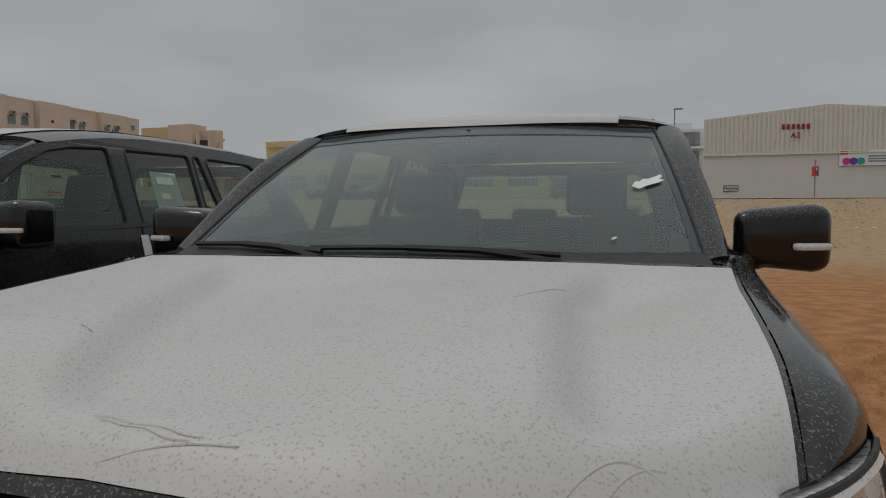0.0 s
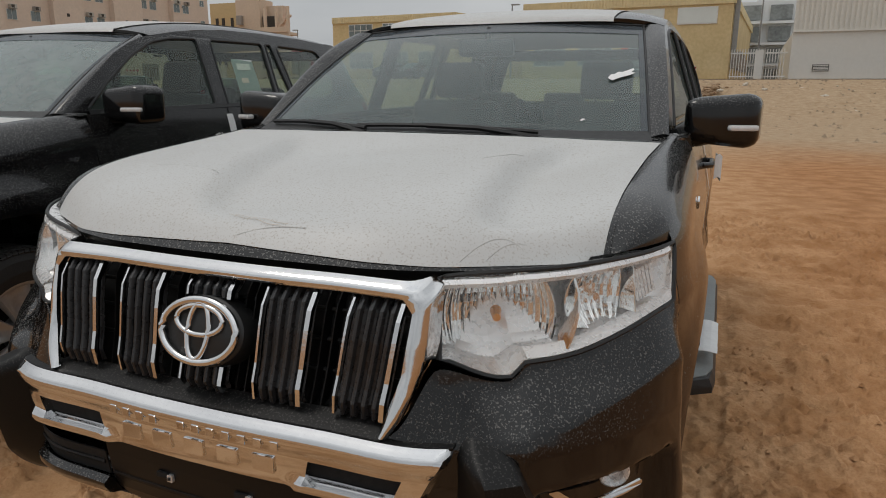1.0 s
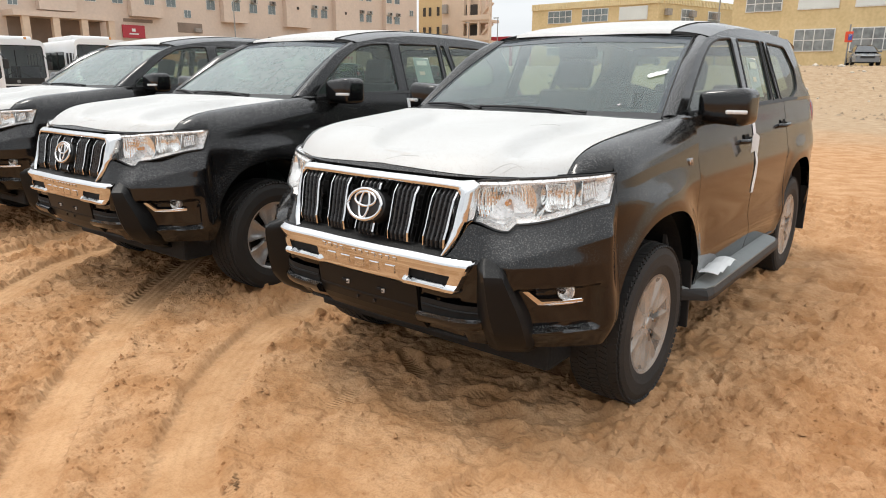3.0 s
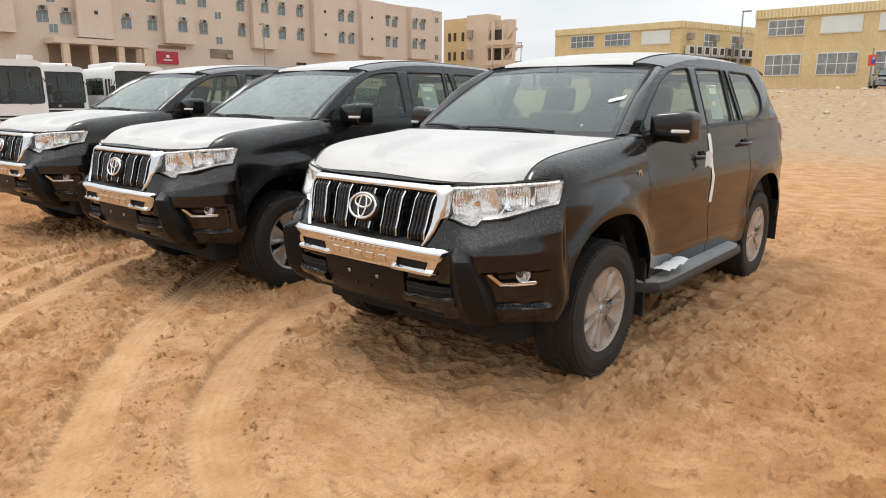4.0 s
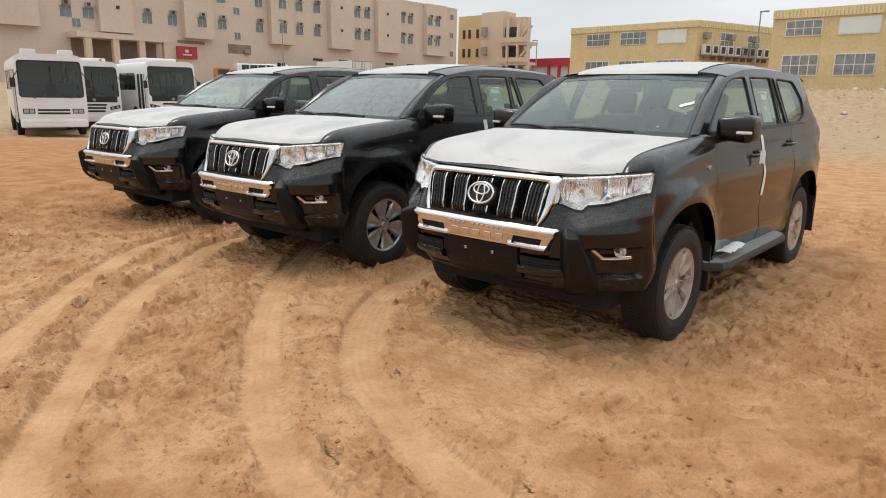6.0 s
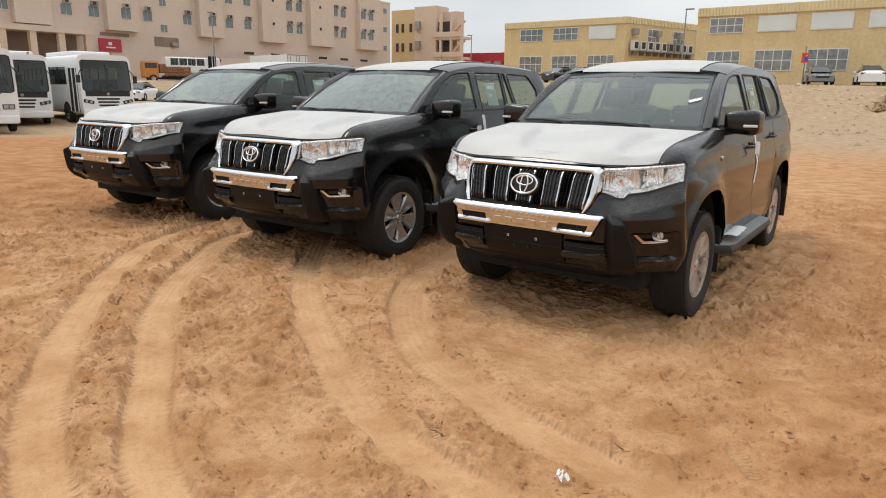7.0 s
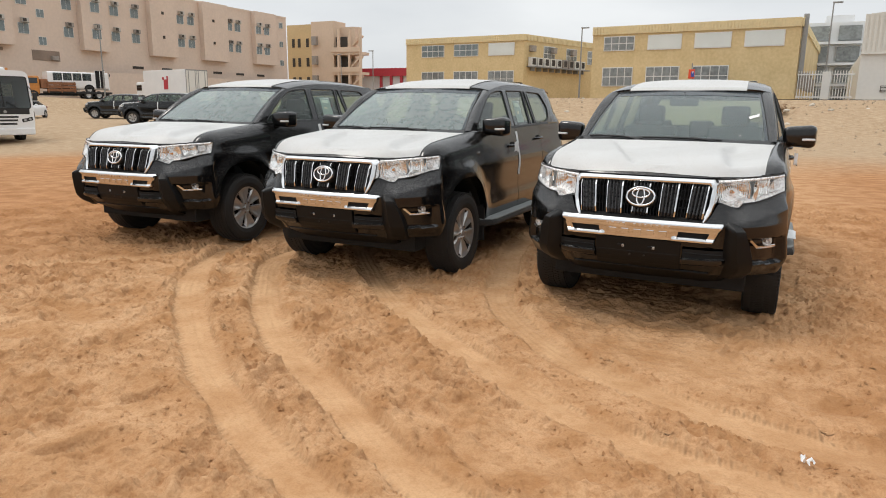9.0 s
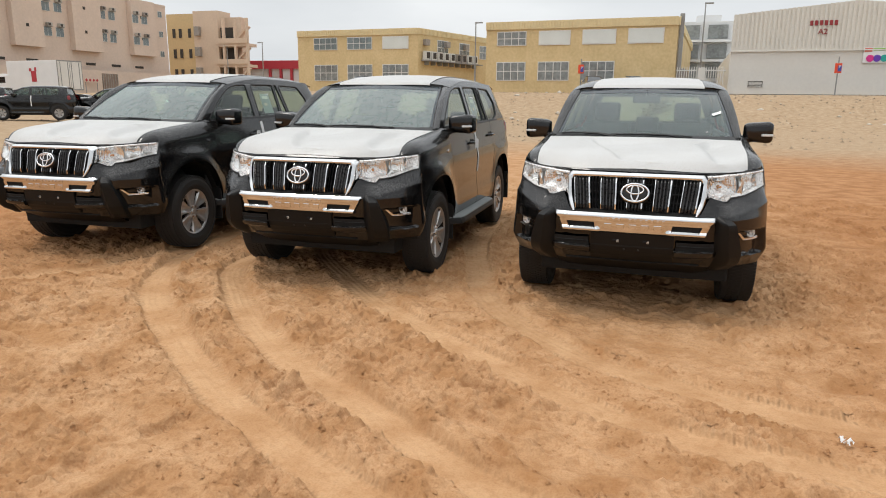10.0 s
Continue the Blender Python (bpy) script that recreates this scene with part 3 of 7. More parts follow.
def pyramids(name, x, y, z, r, rng, material):
    """Many small uneven lumps in one mesh."""
    k = np.arange(5)
    ring = np.stack([np.cos(k * math.tau / 5), np.sin(k * math.tau / 5)], -1)
    turn, jit = rng.uniform(0, math.tau, len(x)), rng.uniform(0.65, 1.3, (len(x), 6))
    verts, faces = [], []
    for i in range(len(x)):
        b = len(verts)
        ca, sa = math.cos(turn[i]), math.sin(turn[i])
        for j in range(5):
            a, c = ring[j] * r[i] * jit[i, j]
            verts.append((x[i] + a * ca - c * sa, y[i] + a * sa + c * ca, z[i] - 0.3 * r[i] + 0.5 * r[i] * (jit[i, j] - 0.6)))
        verts.append((x[i], y[i], z[i] + 0.9 * r[i] * jit[i, 5]))
        faces += [(b + j, b + (j + 1) % 5, b + 5) for j in range(5)]
    me = bpy.data.meshes.new(name)
    me.from_pydata(verts, [], faces)
    me.materials.append(material)
    return new(name, me)


def make_pebbles():
    """Small stones and clods strewn over the bank, in drifts."""
    rng = np.random.RandomState(12)
    n = 9000
    x, y = rng.uniform(-34, 20, n), rng.uniform(22, 55, n)
    keep = rng.rand(n) < 0.15 + 1.6 * np.clip(lattice(x, y, 3.5, 61) + 0.05, 0, 1) + 0.5 * np.clip((y - 46) / 8, 0, 1)
    x, y = x[keep], y[keep]
    r = 0.02 + 0.10 * rng.rand(len(x)) ** 3
    stone = mat("grey_brown_pebble", (0.30, 0.225, 0.15), 0.95, var=0.4, scale=1.2, bump=0.2)
    tagged(pyramids("pebbles", x, y, land(x, y) + bank_relief(x, y), r, rng, stone), "grey-brown pebbles and clods strewn over the sand bank", "pebbles", kind="stuff")


def make_clods():
    """Loose crumbs of sand, thickest beside the wheel ruts and on trodden patches."""
    rng = np.random.RandomState(3)
    n = 90000
    x, y = rng.uniform(-6.5, 4.2, n), rng.uniform(-3.6, 3.0, n)
    rim = np.full(n, 9.0)
    for line in RUTS:
        for q in rut_line(line, 160):
            rim = np.minimum(rim, np.hypot(x - q[0], y - q[1]))
    want = 0.13 + 0.9 * np.exp(-((rim - 0.22) / 0.07) ** 2) + 0.9 * np.clip(lattice(x, y, 0.55, 31) * 3.2 - 0.35, 0, 1)
    keep = (rng.rand(n) < want) & (rim > 0.13)
    x, y = x[keep], y[keep]
    z = near_relief(x, y)[0]
    z = z + land(x, y)
    r = 0.003 + 0.013 * rng.rand(len(x)) ** 4
    return tagged(pyramids("sand_clods", x, y, z, r, rng, SAND), "loose crumbs of orange sand lying on the ground", "sand", kind="stuff")


make_clods()
make_pebbles()
ASPHALT = mat("asphalt", (0.075, 0.075, 0.078), 0.9, var=0.2, bump=0.3)
tagged(new("road", finish(sheet(lambda u, v: (-50 + 100 * u, 55.6 + 3.2 * v, 2.36), 30, 2), "road", ASPHALT)), "grey asphalt street on the bank", "road", kind="structure")

# ---- buildings ----
OCHRE = mat("ochre_render", (0.61, 0.455, 0.225), 0.9, var=0.14, scale=0.5, fine=4, bump=0.1, tint=(0.70, 0.545, 0.305))
OCHRE_SHEET = mat("ochre_metal_sheet", (0.70, 0.58, 0.34), 0.6, var=0.10, scale=0.8, fine=6, bump=0.05)
PINK = mat("pink_render", (0.62, 0.50, 0.41), 0.9, var=0.09, scale=0.25, fine=3, bump=0.1)
PINK2 = mat("tan_render", (0.62, 0.48, 0.36), 0.9, var=0.09, scale=0.25, fine=3, bump=0.1)
YELLOW = mat("yellow_render", (0.58, 0.42, 0.22), 0.9, var=0.1, scale=0.3, fine=3, bump=0.1)
GREYWALL = mat("pale_grey_panel", (0.68, 0.66, 0.61), 0.7, var=0.05, scale=0.4, fine=4, bump=0.05)
GREYSHEET = mat("pale_ribbed_sheet", (0.66, 0.64, 0.58), 0.55, var=0.08, scale=0.5, fine=6, bump=0.05)
WINFRAME = mat("white_window_frame", (0.66, 0.65, 0.62), 0.6, bump=0)
PANE = mat("window_pane", (0.20, 0.212, 0.205), 0.12, var=0.5, scale=0.8, fine=3, coat=0.4, bump=0)
PANEPALE = mat("papered_pane", (0.64, 0.67, 0.64), 0.5, var=0.08, scale=0.8, bump=0)
PANEBLUE = mat("blue_grey_pane", (0.16, 0.195, 0.20), 0.15, var=0.3, scale=0.7, fine=3, coat=0.3, bump=0)
# shade inside openings, vents and grilles, painted as a dark colour
OPENING_SHADE = mat("painted_opening_shade", (0.05, 0.042, 0.035), 0.9, bump=0)
ACGREY = mat("air_conditioner_casing", (0.30, 0.27, 0.24), 0.7, var=0.3, bump=0)
ACLIGHT = mat("pale_air_conditioner", (0.62, 0.61, 0.57), 0.6, bump=0)
ACWHITE = mat("white_air_conditioner", (0.44, 0.42, 0.38), 0.6, bump=0)
SIGNRED = mat("red_sign", (0.42, 0.035, 0.05), 0.5, bump=0)
STEEL = mat("galvanised_steel", (0.30, 0.30, 0.29), 0.5, 0.6, bump=0)
WHITEWALL = mat("white_render", (0.66, 0.67, 0.67), 0.85, var=0.06, scale=0.4, bump=0.05)
ORANGE = mat("orange_paint", (0.50, 0.20, 0.04), 0.5, var=0.3, bump=0)
RUST = mat("rusty_steel_panel", (0.24, 0.105, 0.05), 0.8, var=0.4, scale=3.0, bump=0.1)
WHITEPAINT = mat("white_vehicle_paint", (0.74, 0.74, 0.735), 0.35, var=0.06, scale=1.0, coat=0.3, bump=0)


def frame_of(a, b):
    """A pose with x from a to b along a wall's foot and z up; -y looks out of the wall."""
    d = Vector((b[0] - a[0], b[1] - a[1], 0))
    return pose(a[0], a[1], 0, 0, 0, math.degrees(math.atan2(d.y, d.x))), d.length


def window(parent, at, x0, x1, z0, z1, cols, rows, glass, depth=0.08):
    """A window set back in its opening: panes, frame bars and sill."""
    w = part("window", span((x0, -0.06, z0), (x1, 0.10, z1)), WINFRAME, parent, at=at)
    bw = 0.08 if (x1 - x0) > 2 else 0.05
    cw, ch = (x1 - x0 - bw) / cols, (z1 - z0 - bw) / rows
    for i in range(cols):
        for j in range(rows):
            lo = (x0 + bw + cw * i, -0.075, z0 + bw + ch * j)
            hi = (x0 + cw * (i + 1), -0.062, z0 + ch * (j + 1))
            part("pane", span(lo, hi), glass, w)
    return w


def ribbed(parent, at, length, z0, z1, material, pitch=0.3, name="ribbed_sheet", top=None):
    bm = bmesh.new()
    n = int(length / pitch)
    for k in range(n):
        x = length * k / n
        zt = top(x) if top else z1
        for x0, x1, y in ((x, x + length / n * 0.55, -0.10), (x + length / n * 0.55, x + length / n, -0.04)):
            box(bm, ((x0 + x1) / 2, y / 2, (z0 + zt) / 2), (x1 - x0, abs(y), zt - z0))
    return part(name, bm, material, parent, at=at)


def lamp_post(x, y, z, h, arm):
    post = thing("street_lamp", "tall grey steel street lamp", "street lamp", "street lamps", at=pose(x, y, z))
    part("post", rod((0, 0, 0), (0, 0, h), 0.09, 0.05, 10), STEEL, post)
    part("lamp_head", box_bm((arm * 0.3, 0, h + 0.03), (0.75, 0.22, 0.12), 0.03), STEEL, post)


def ochre_block(a, b, depth, z0, z1):
    h = thing("warehouse", "ochre rendered two-storey warehouse with ribbed parapet", "building", "warehouses")
    at, ln = frame_of(a, b)
    part("wall", span((0, 0, z0 - 2), (ln, depth, z1 - 0.75)), OCHRE, h, at=at)
    part("roof", span((-0.05, -0.05, z1 - 0.75), (ln + 0.05, depth, z1 - 0.08)), OCHRE_SHEET, h, at=at)
    ribbed(h, at @ Matrix.Translation((0, -0.06, 0)), ln, z1 - 0.72, z1, OCHRE_SHEET, 0.28, "parapet")
    side = at @ pose(ln, 0, 0, 0, 0, 90)
    ribbed(h, side @ Matrix.Translation((0, -0.06, 0)), depth, z1 - 0.72, z1, OCHRE_SHEET, 0.28, "parapet")
    return h, at, ln, side


h2, at2, _, side2 = ochre_block((-16.4, 61.3), (1.2, 60.0), 34, 2.3, 9.0)
for k, (x0, x1, g) in enumerate(((1.1, 4.0, PANE), (5.2, 8.2, PANEPALE), (9.3, 12.35, PANEPALE), (13.4, 16.5, PANEPALE))):
    window(h2, at2, x0, x1, 6.78, 8.1, 4 if k == 0 else 1, 2 if k == 0 else 1, g)
    if k < 3:
        window(h2, at2, x0, x1, 3.55, 5.30, 4, 2, PANE)
for k in range(5):
    part("air_conditioner", box_bm((2.0 + 3.2 * k, -0.35, 3.9 + (k % 2) * 0.3), (0.9, 0.6, 1.2), 0.04), ACGREY, h2, at=side2)
part("chimney", span((0.35, -0.45, 4.5), (0.75, -0.05, 9.3), 0.08), STEEL, h2, at=side2)

h1, at1, ln1, side1 = ochre_block((-45.0, 75.6), (-28.2, 74.6), 20, 2.3, 10.1)
side1 = at1 @ pose(ln1, 0, 0, 0, 0, 76)
for x0, x1, g in ((2.4, 5.8, PANEBLUE), (7.2, 10.7, PANEBLUE), (12.1, 15.6, PANEPALE)):
    window(h1, at1, x0, x1, 7.7, 9.2, 4 if g is PANEBLUE else 1, 2 if g is PANEBLUE else 1, g)
    window(h1, at1, x0, x1, 3.9, 5.9, 4, 2, PANE)
part("side_wall", span((0, 0, 0.3), (19, 3, 10.08)), OCHRE, h1, at=side1)
ribbed(h1, side1, 19, 9.4, 10.1, OCHRE_SHEET, 0.28, "parapet")
for x0 in (4.0, 9.0, 14.0):
    window(h1, side1, x0, x0 + 2.4, 7.2, 9.0, 3, 2, PANE)
part("shelf", span((0.6, -0.9, 6.3), (13.5, -0.05, 6.42)), STEEL, h1, at=side1)
for k in range(9):
    ac = part("air_conditioner", box_bm((1.2 + 1.35 * k, -0.45, 6.95), (1.05, 0.5, 1.05), 0.04), ACLIGHT if k not in (5, 6) else ACGREY, h1, at=side1)
    part("fan_grille", box_bm((1.2 + 1.35 * k, -0.71, 6.97), (0.66, 0.03, 0.74), 0.01), OPENING_SHADE, ac)
    part("bracket", box_bm((1.2 + 1.35 * k, -0.45, 6.06), (0.08, 0.7, 0.45)), STEEL, ac)
for k in range(3):
    part("air_conditioner", box_bm((1.4 + 4.4 * k, -0.3, 8.5), (0.8, 0.5, 0.7), 0.04), ACGREY, h1, at=side1)

# pale warehouse with a gable
h3 = thing("warehouse", "pale grey warehouse with ribbed upper cladding and low gable", "building", "warehouses")
at3, ln3 = frame_of((5.65, 60.0), (26.5, 59.2))
gable = lambda x: 9.0 + 0.85 * (1 - abs(x - 9.0) / 9.0) if x < 18 else 9.0
part("wall", span((0, 0, 0.3), (ln3, 30, 6.0)), GREYWALL, h3, at=at3)
part("upper_wall", plate([(0, 6.0), (ln3, 6.0), (ln3, 9.0), (18, 9.0), (9.0, 9.82), (0, 8.98)], [], lambda x, z: (x, 0.02, z), 0.3), GREYSHEET, h3, at=at3)
ribbed(h3, at3, ln3, 6.0, 9, GREYSHEET, 0.34, "cladding", gable)
part("ledge", span((-0.05, -0.16, 5.93), (ln3, 0, 6.03)), GREYWALL, h3, at=at3)
vent = part("vent", span((1.6, -0.05, 3.0), (2.75, 0.02, 3.5)), OPENING_SHADE, h3, at=at3)
for k in range(4):
    part("louvre", span((1.65, -0.08, 3.05 + 0.11 * k), (2.7, -0.05, 3.11 + 0.11 * k)), GREYWALL, vent)
MARKRED = mat("dull_red_mark", (0.28, 0.03, 0.035), 0.6, bump=0)
for k in range(6):
    part("wall_mark", box_bm((5.95 + 0.36 * k, -0.14, 8.15), (0.24, 0.06, 0.40), 0.04), MARKRED, h3, at=at3)
tb = text_bm("A2", 0.62, 0.03)
tb.transform(Matrix.Translation((6.85, -0.14, 7.45)))
part("wall_lettering", tb, MARKRED, h3, "red lettering A2", at=at3)
banner = tagged(new("banner", finish(span((10.0, -0.12, 4.95), (14.6, -0.06, 6.15)), "banner", WHITEPAINT)), "white banner with coloured discs on the pale warehouse", "banner")
banner.matrix_basis = at3
for k, (c, x) in enumerate((((0.65, 0.03, 0.25), 10.5), ((0.12, 0.04, 0.40), 11.0), ((0.02, 0.35, 0.30), 11.5))):
    part("disc", rod((x, -0.15, 5.3), (x, -0.12, 5.3), 0.28, None, 20), mat("banner_print_%d" % k, c, 0.6, bump=0), banner)
part("stripe", span((10.05, -0.14, 5.82), (10.6, -0.12, 6.1)), mat("banner_red", (0.6, 0.08, 0.03), 0.6, bump=0), banner)
part("stripe", span((10.65, -0.14, 5.9), (12.0, -0.12, 6.1)), mat("banner_green", (0.25, 0.5, 0.08), 0.6, bump=0), banner)
for k in range(3):
    part("text_bar", span((12.0, -0.14, 5.62 - 0.2 * k), (14.2 - 0.4 * k, -0.12, 5.72 - 0.2 * k)), mat("banner_grey", (0.2, 0.25, 0.3), 0.6, bump=0), banner)

# white block behind, between the warehouses
hw = thing("office_block", "white concrete office block with dark balconies, behind the warehouses", "building")
part("wall", span((2.0, 92, 1), (14, 104, 11.9)), WHITEWALL, hw)
for k in range(4):
    z = 2.4 + 2.45 * k
    part("window", span((2.2, 91.6, z), (4.4, 92, z + 1.7)), PANE, hw)
    part("window", span((5.4, 91.6, z), (7.8, 92, z + 1.7)), PANE, hw)
    part("balcony", span((2.0, 91.0, z - 0.45), (8.4, 92, z - 0.15)), WHITEWALL, hw)
part("roof_hut", span((4.0, 94, 11.9), (7.0, 98, 12.9)), WHITEWALL, hw)
fence = thing("fence", "cream metal fence on the street", "fence")
part("rail", span((1.3, 59.6, 4.35), (5.4, 59.68, 4.45)), WINFRAME, fence)
part("rail", span((1.3, 59.6, 2.55), (5.4, 59.68, 2.65)), WINFRAME, fence)
part("pillar", span((3.1, 59.4, 2.3), (3.7, 59.9, 4.6)), GREYWALL, fence)
for k in range(20):
    part("bar", span((1.35 + 0.2 * k, 59.61, 2.4), (1.41 + 0.2 * k, 59.67, 4.7)), WINFRAME, fence)

# long pink apartment house on the far street: facade in the plane x = -81
apt = thing("apartment_house", "long pink rendered apartment house with many small windows", "building")
FX = -81.0
part("wall", span((FX - 14, 8, 0.5), (FX, 95.2, 16.5)), PINK, apt)
for y0, y1, zb in ((65.0, 69.6, 8.1), (74.7, 79.9, 8.1), (86.2, 91.5, 8.2), (54.4, 58.2, 8.1), (41.6, 45.6, 8.0), (31.3, 35.2, 8.0), (20.0, 25.0, 8.0)):
    part("bay", span((FX, y0, zb), (FX + 0.9, y1, 16.75), 0.03), PINK, apt)
    for z in () if 41 < y0 < 55 else (10.6, 13.9):
        part("bay_vent", span((FX + 0.9, y0 + 1.9, z), (FX + 0.95, y0 + 2.3, z + 0.4)), OPENING_SHADE, apt)
part("parapet", span((FX - 0.4, 8, 16.5), (FX + 0.05, 95.2, 16.8)), PINK, apt)
WIN_Y = (88.9, 86.9, 82.9, 81.0, 73.0, 71.0, 63.0, 59.8, 56.3, 53.0, 47.3, 43.9, 40.4, 37.2, 30.4, 28.0, 18.5, 15.0, 12.0)
apt_face = pose(FX, 0, 0, 0, 0, 90)
for i, y in enumerate(WIN_Y):
    off = 0.9 if 86 < y < 91 or 65 < y < 69 or 54.4 < y < 58.2 or 41.6 < y < 45.6 else 0.0
    for z in (9.7, 13.0):
        z -= 0.5 * min(1.0, max(0.0, (75 - y) / 40))
        w = window(apt, pose(FX + off, 0, 0, 0, 0, 90), y - 0.66, y + 0.66, z + 0.1, z + 1.36, 2, 1, PANEBLUE)
        ac = part("air_conditioner", box_bm((y + 0.05, -0.30, z + 1.66), (0.78, 0.55, 0.48), 0.03), ACWHITE if i % 3 else ACGREY, w)
        part("fan_grille", box_bm((y - 0.08, -0.585, z + 1.66), (0.42, 0.02, 0.36), 0.0), OPENING_SHADE, ac)
        part("bracket", span((y - 0.40, -0.55, z + 1.37), (y + 0.50, -0.02, z + 1.41)), STEEL, w)
for y in (93.7, 49.5, 29.0):
    for z in (8.6, 11.8, 15.0):
        window(apt, apt_face, y - 0.5, y + 0.5, z - 0.3, z + 0.7, 2, 1, PANEBLUE)
for y in (88, 83, 78, 73, 68, 63):
    part("low_vent", span((FX, y - 0.9, 6.2), (FX + 0.06, y + 0.9, 6.55)), OPENING_SHADE, apt)
# brown stands in for shaded wall in the recesses; the gate shares it
RECESS = mat("brown_recess_shade_and_gate", (0.24, 0.18, 0.14), 0.9, var=0.3, scale=0.6, bump=0)
for y0, y1, z0, z1 in ((48.0, 51.5, 6.5, 7.7), (40.9, 44.6, 7.35, 7.75)):
    part("recess", span((FX - 0.2, y0, z0), (FX + 0.04, y1, z1)), RECESS, apt)
    if z0 < 7:
        part("air_conditioner", box_bm((FX + 0.25, y1 - 0.8, z0 + 0.35), (0.5, 0.8, 0.5), 0.03), ACGREY, apt)
# ground-floor openings are flat dark slabs, shade in the colour
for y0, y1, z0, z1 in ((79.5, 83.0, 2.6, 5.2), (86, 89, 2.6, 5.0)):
    part("opening", span((FX - 0.2, y0, z0), (FX + 0.04, y1, z1)), OPENING_SHADE, apt)
# porch depth is a flat brown slab, its shade painted
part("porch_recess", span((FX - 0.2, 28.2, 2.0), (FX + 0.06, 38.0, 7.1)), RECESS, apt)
part("canopy", span((FX, 27.8, 7.1), (FX + 3.0, 38.4, 7.7)), PINK, apt)
for y in (29.0, 32.0, 35.0, 38.0):
    part("column", span((FX + 2.3, y - 0.35, 2.0), (FX + 2.9, y + 0.35, 7.1)), PINK2, apt)
part("street_wall", span((FX + 2.2, 52, 1.5), (FX + 2.5, 96, 5.4)), PINK, apt)
gate = part("gate", span((FX + 2.5, 77.3, 2.4), (FX + 2.56, 80.4, 5.0)), RECESS, apt, "dark grey barred gate")
for k in range(7):
    part("gate_bar", span((FX + 2.56, 77.4 + 0.47 * k, 2.4), (FX + 2.62, 77.5 + 0.47 * k, 5.0)), ACGREY, gate)
chevrons = tagged(new("chevron_sign", finish(span((FX + 3.0, 73.4, 3.65), (FX + 3.06, 76.1, 4.25)), "chevron_sign", PINK)), "low chevron board with red marks by the far wall", "sign")
for k in range(4):
    part("chevron", box_bm((FX + 3.08, 73.8 + 0.65 * k, 3.95), (0.03, 0.32, 0.32), 0.0, Matrix.Rotation(0.785, 4, "X")), SIGNRED, chevrons)
for y in (73.7, 75.8):
    part("post", rod((FX + 2.97, y, 1.7), (FX + 2.97, y, 4.2), 0.05, None, 8), STEEL, chevrons)
sign = part("sign_board", span((FX + 0.06, 40.6, 5.5), (FX + 0.2, 43.4, 7.0)), SIGNRED, apt, "red sign board")
part("sign_bar", span((FX + 0.2, 41.4, 5.9), (FX + 0.23, 42.6, 6.05)), WHITEPAINT, sign)
part("sign_bar", span((FX + 0.2, 41.75, 6.25), (FX + 0.23, 42.2, 6.6)), WHITEPAINT, sign)

# second block with an outside stair
ap2 = thing("apartment_house", "yellow and tan apartment house with an open concrete stair", "building")
part("wall", span((-88, 104, 0.5), (-82.2, 118, 16.6)), YELLOW, ap2)
part("wall", span((-82.2, 104, 0.5), (-77.0, 108, 17.0)), PINK2, ap2)
# windows and stair recesses are dark sheets that paint the shade within
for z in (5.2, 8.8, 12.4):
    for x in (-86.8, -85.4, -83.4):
        part("window", span((x, 103.9, z), (x + 0.6, 104, z + 1.6)), OPENING_SHADE, ap2)
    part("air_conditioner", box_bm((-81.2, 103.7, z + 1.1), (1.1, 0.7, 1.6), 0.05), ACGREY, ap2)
    part("stair_recess", span((-76.9, 104.6, z - 1.2), (-74.2, 104.8, z + 1.7)), OPENING_SHADE, ap2)
    part("stair_landing", span((-77, 103.2, z - 1.7), (-70.4, 106, z - 1.2)), PINK2, ap2)
    part("stair_parapet", span((-77, 103.0, z - 1.2), (-70.4, 103.2, z - 0.3)), PINK2, ap2)
    part("stair_flight", sheet(lambda u, v: (-74 + 3.4 * u, 103.4 + 0.9 * v, z - 1.2 + 3.0 * u), 4, 1, 0.3), PINK2, ap2)
part("stair_core", span((-77, 106, 0.5), (-73.5, 107.5, 16.0)), PINK2, ap2)
for x in (-75.4, -73.0, -70.6):
    part("column", span((x - 0.2, 103.1, 0.5), (x + 0.2, 103.6, 15.5)), PINK2, ap2)
shed = thing("shop_row", "low red and white roadside shop front", "building")
part("wall", span((-80, 112, 1), (-52, 122, 7.2)), WHITEWALL, shed)
part("fascia", span((-80.2, 111.5, 7.2), (-51.8, 122, 8.7)), SIGNRED, shed)
for k in range(9):
    part("column", span((-71.5 + 2.3 * k, 111.4, 2), (-71.1 + 2.3 * k, 111.9, 7.2)), SIGNRED, shed)

for x, y, z, h, arm in ((-17.3, 60.6, 2.3, 6.6, 1), (3.4, 62.5, 2.3, 8.0, 1), (-50.5, 76, 2.3, 6.5, -1), (-66, 46, 1.3, 8.4, -1), (-67, 92, 1.8, 8.0, -1)):
    lamp_post(x, y, z, h, arm)
SIGNBLUE = mat("blue_sign", (0.05, 0.08, 0.35), 0.5, bump=0)
SIGNORANGE = mat("orange_red_sign", (0.70, 0.07, 0.02), 0.5, bump=0)
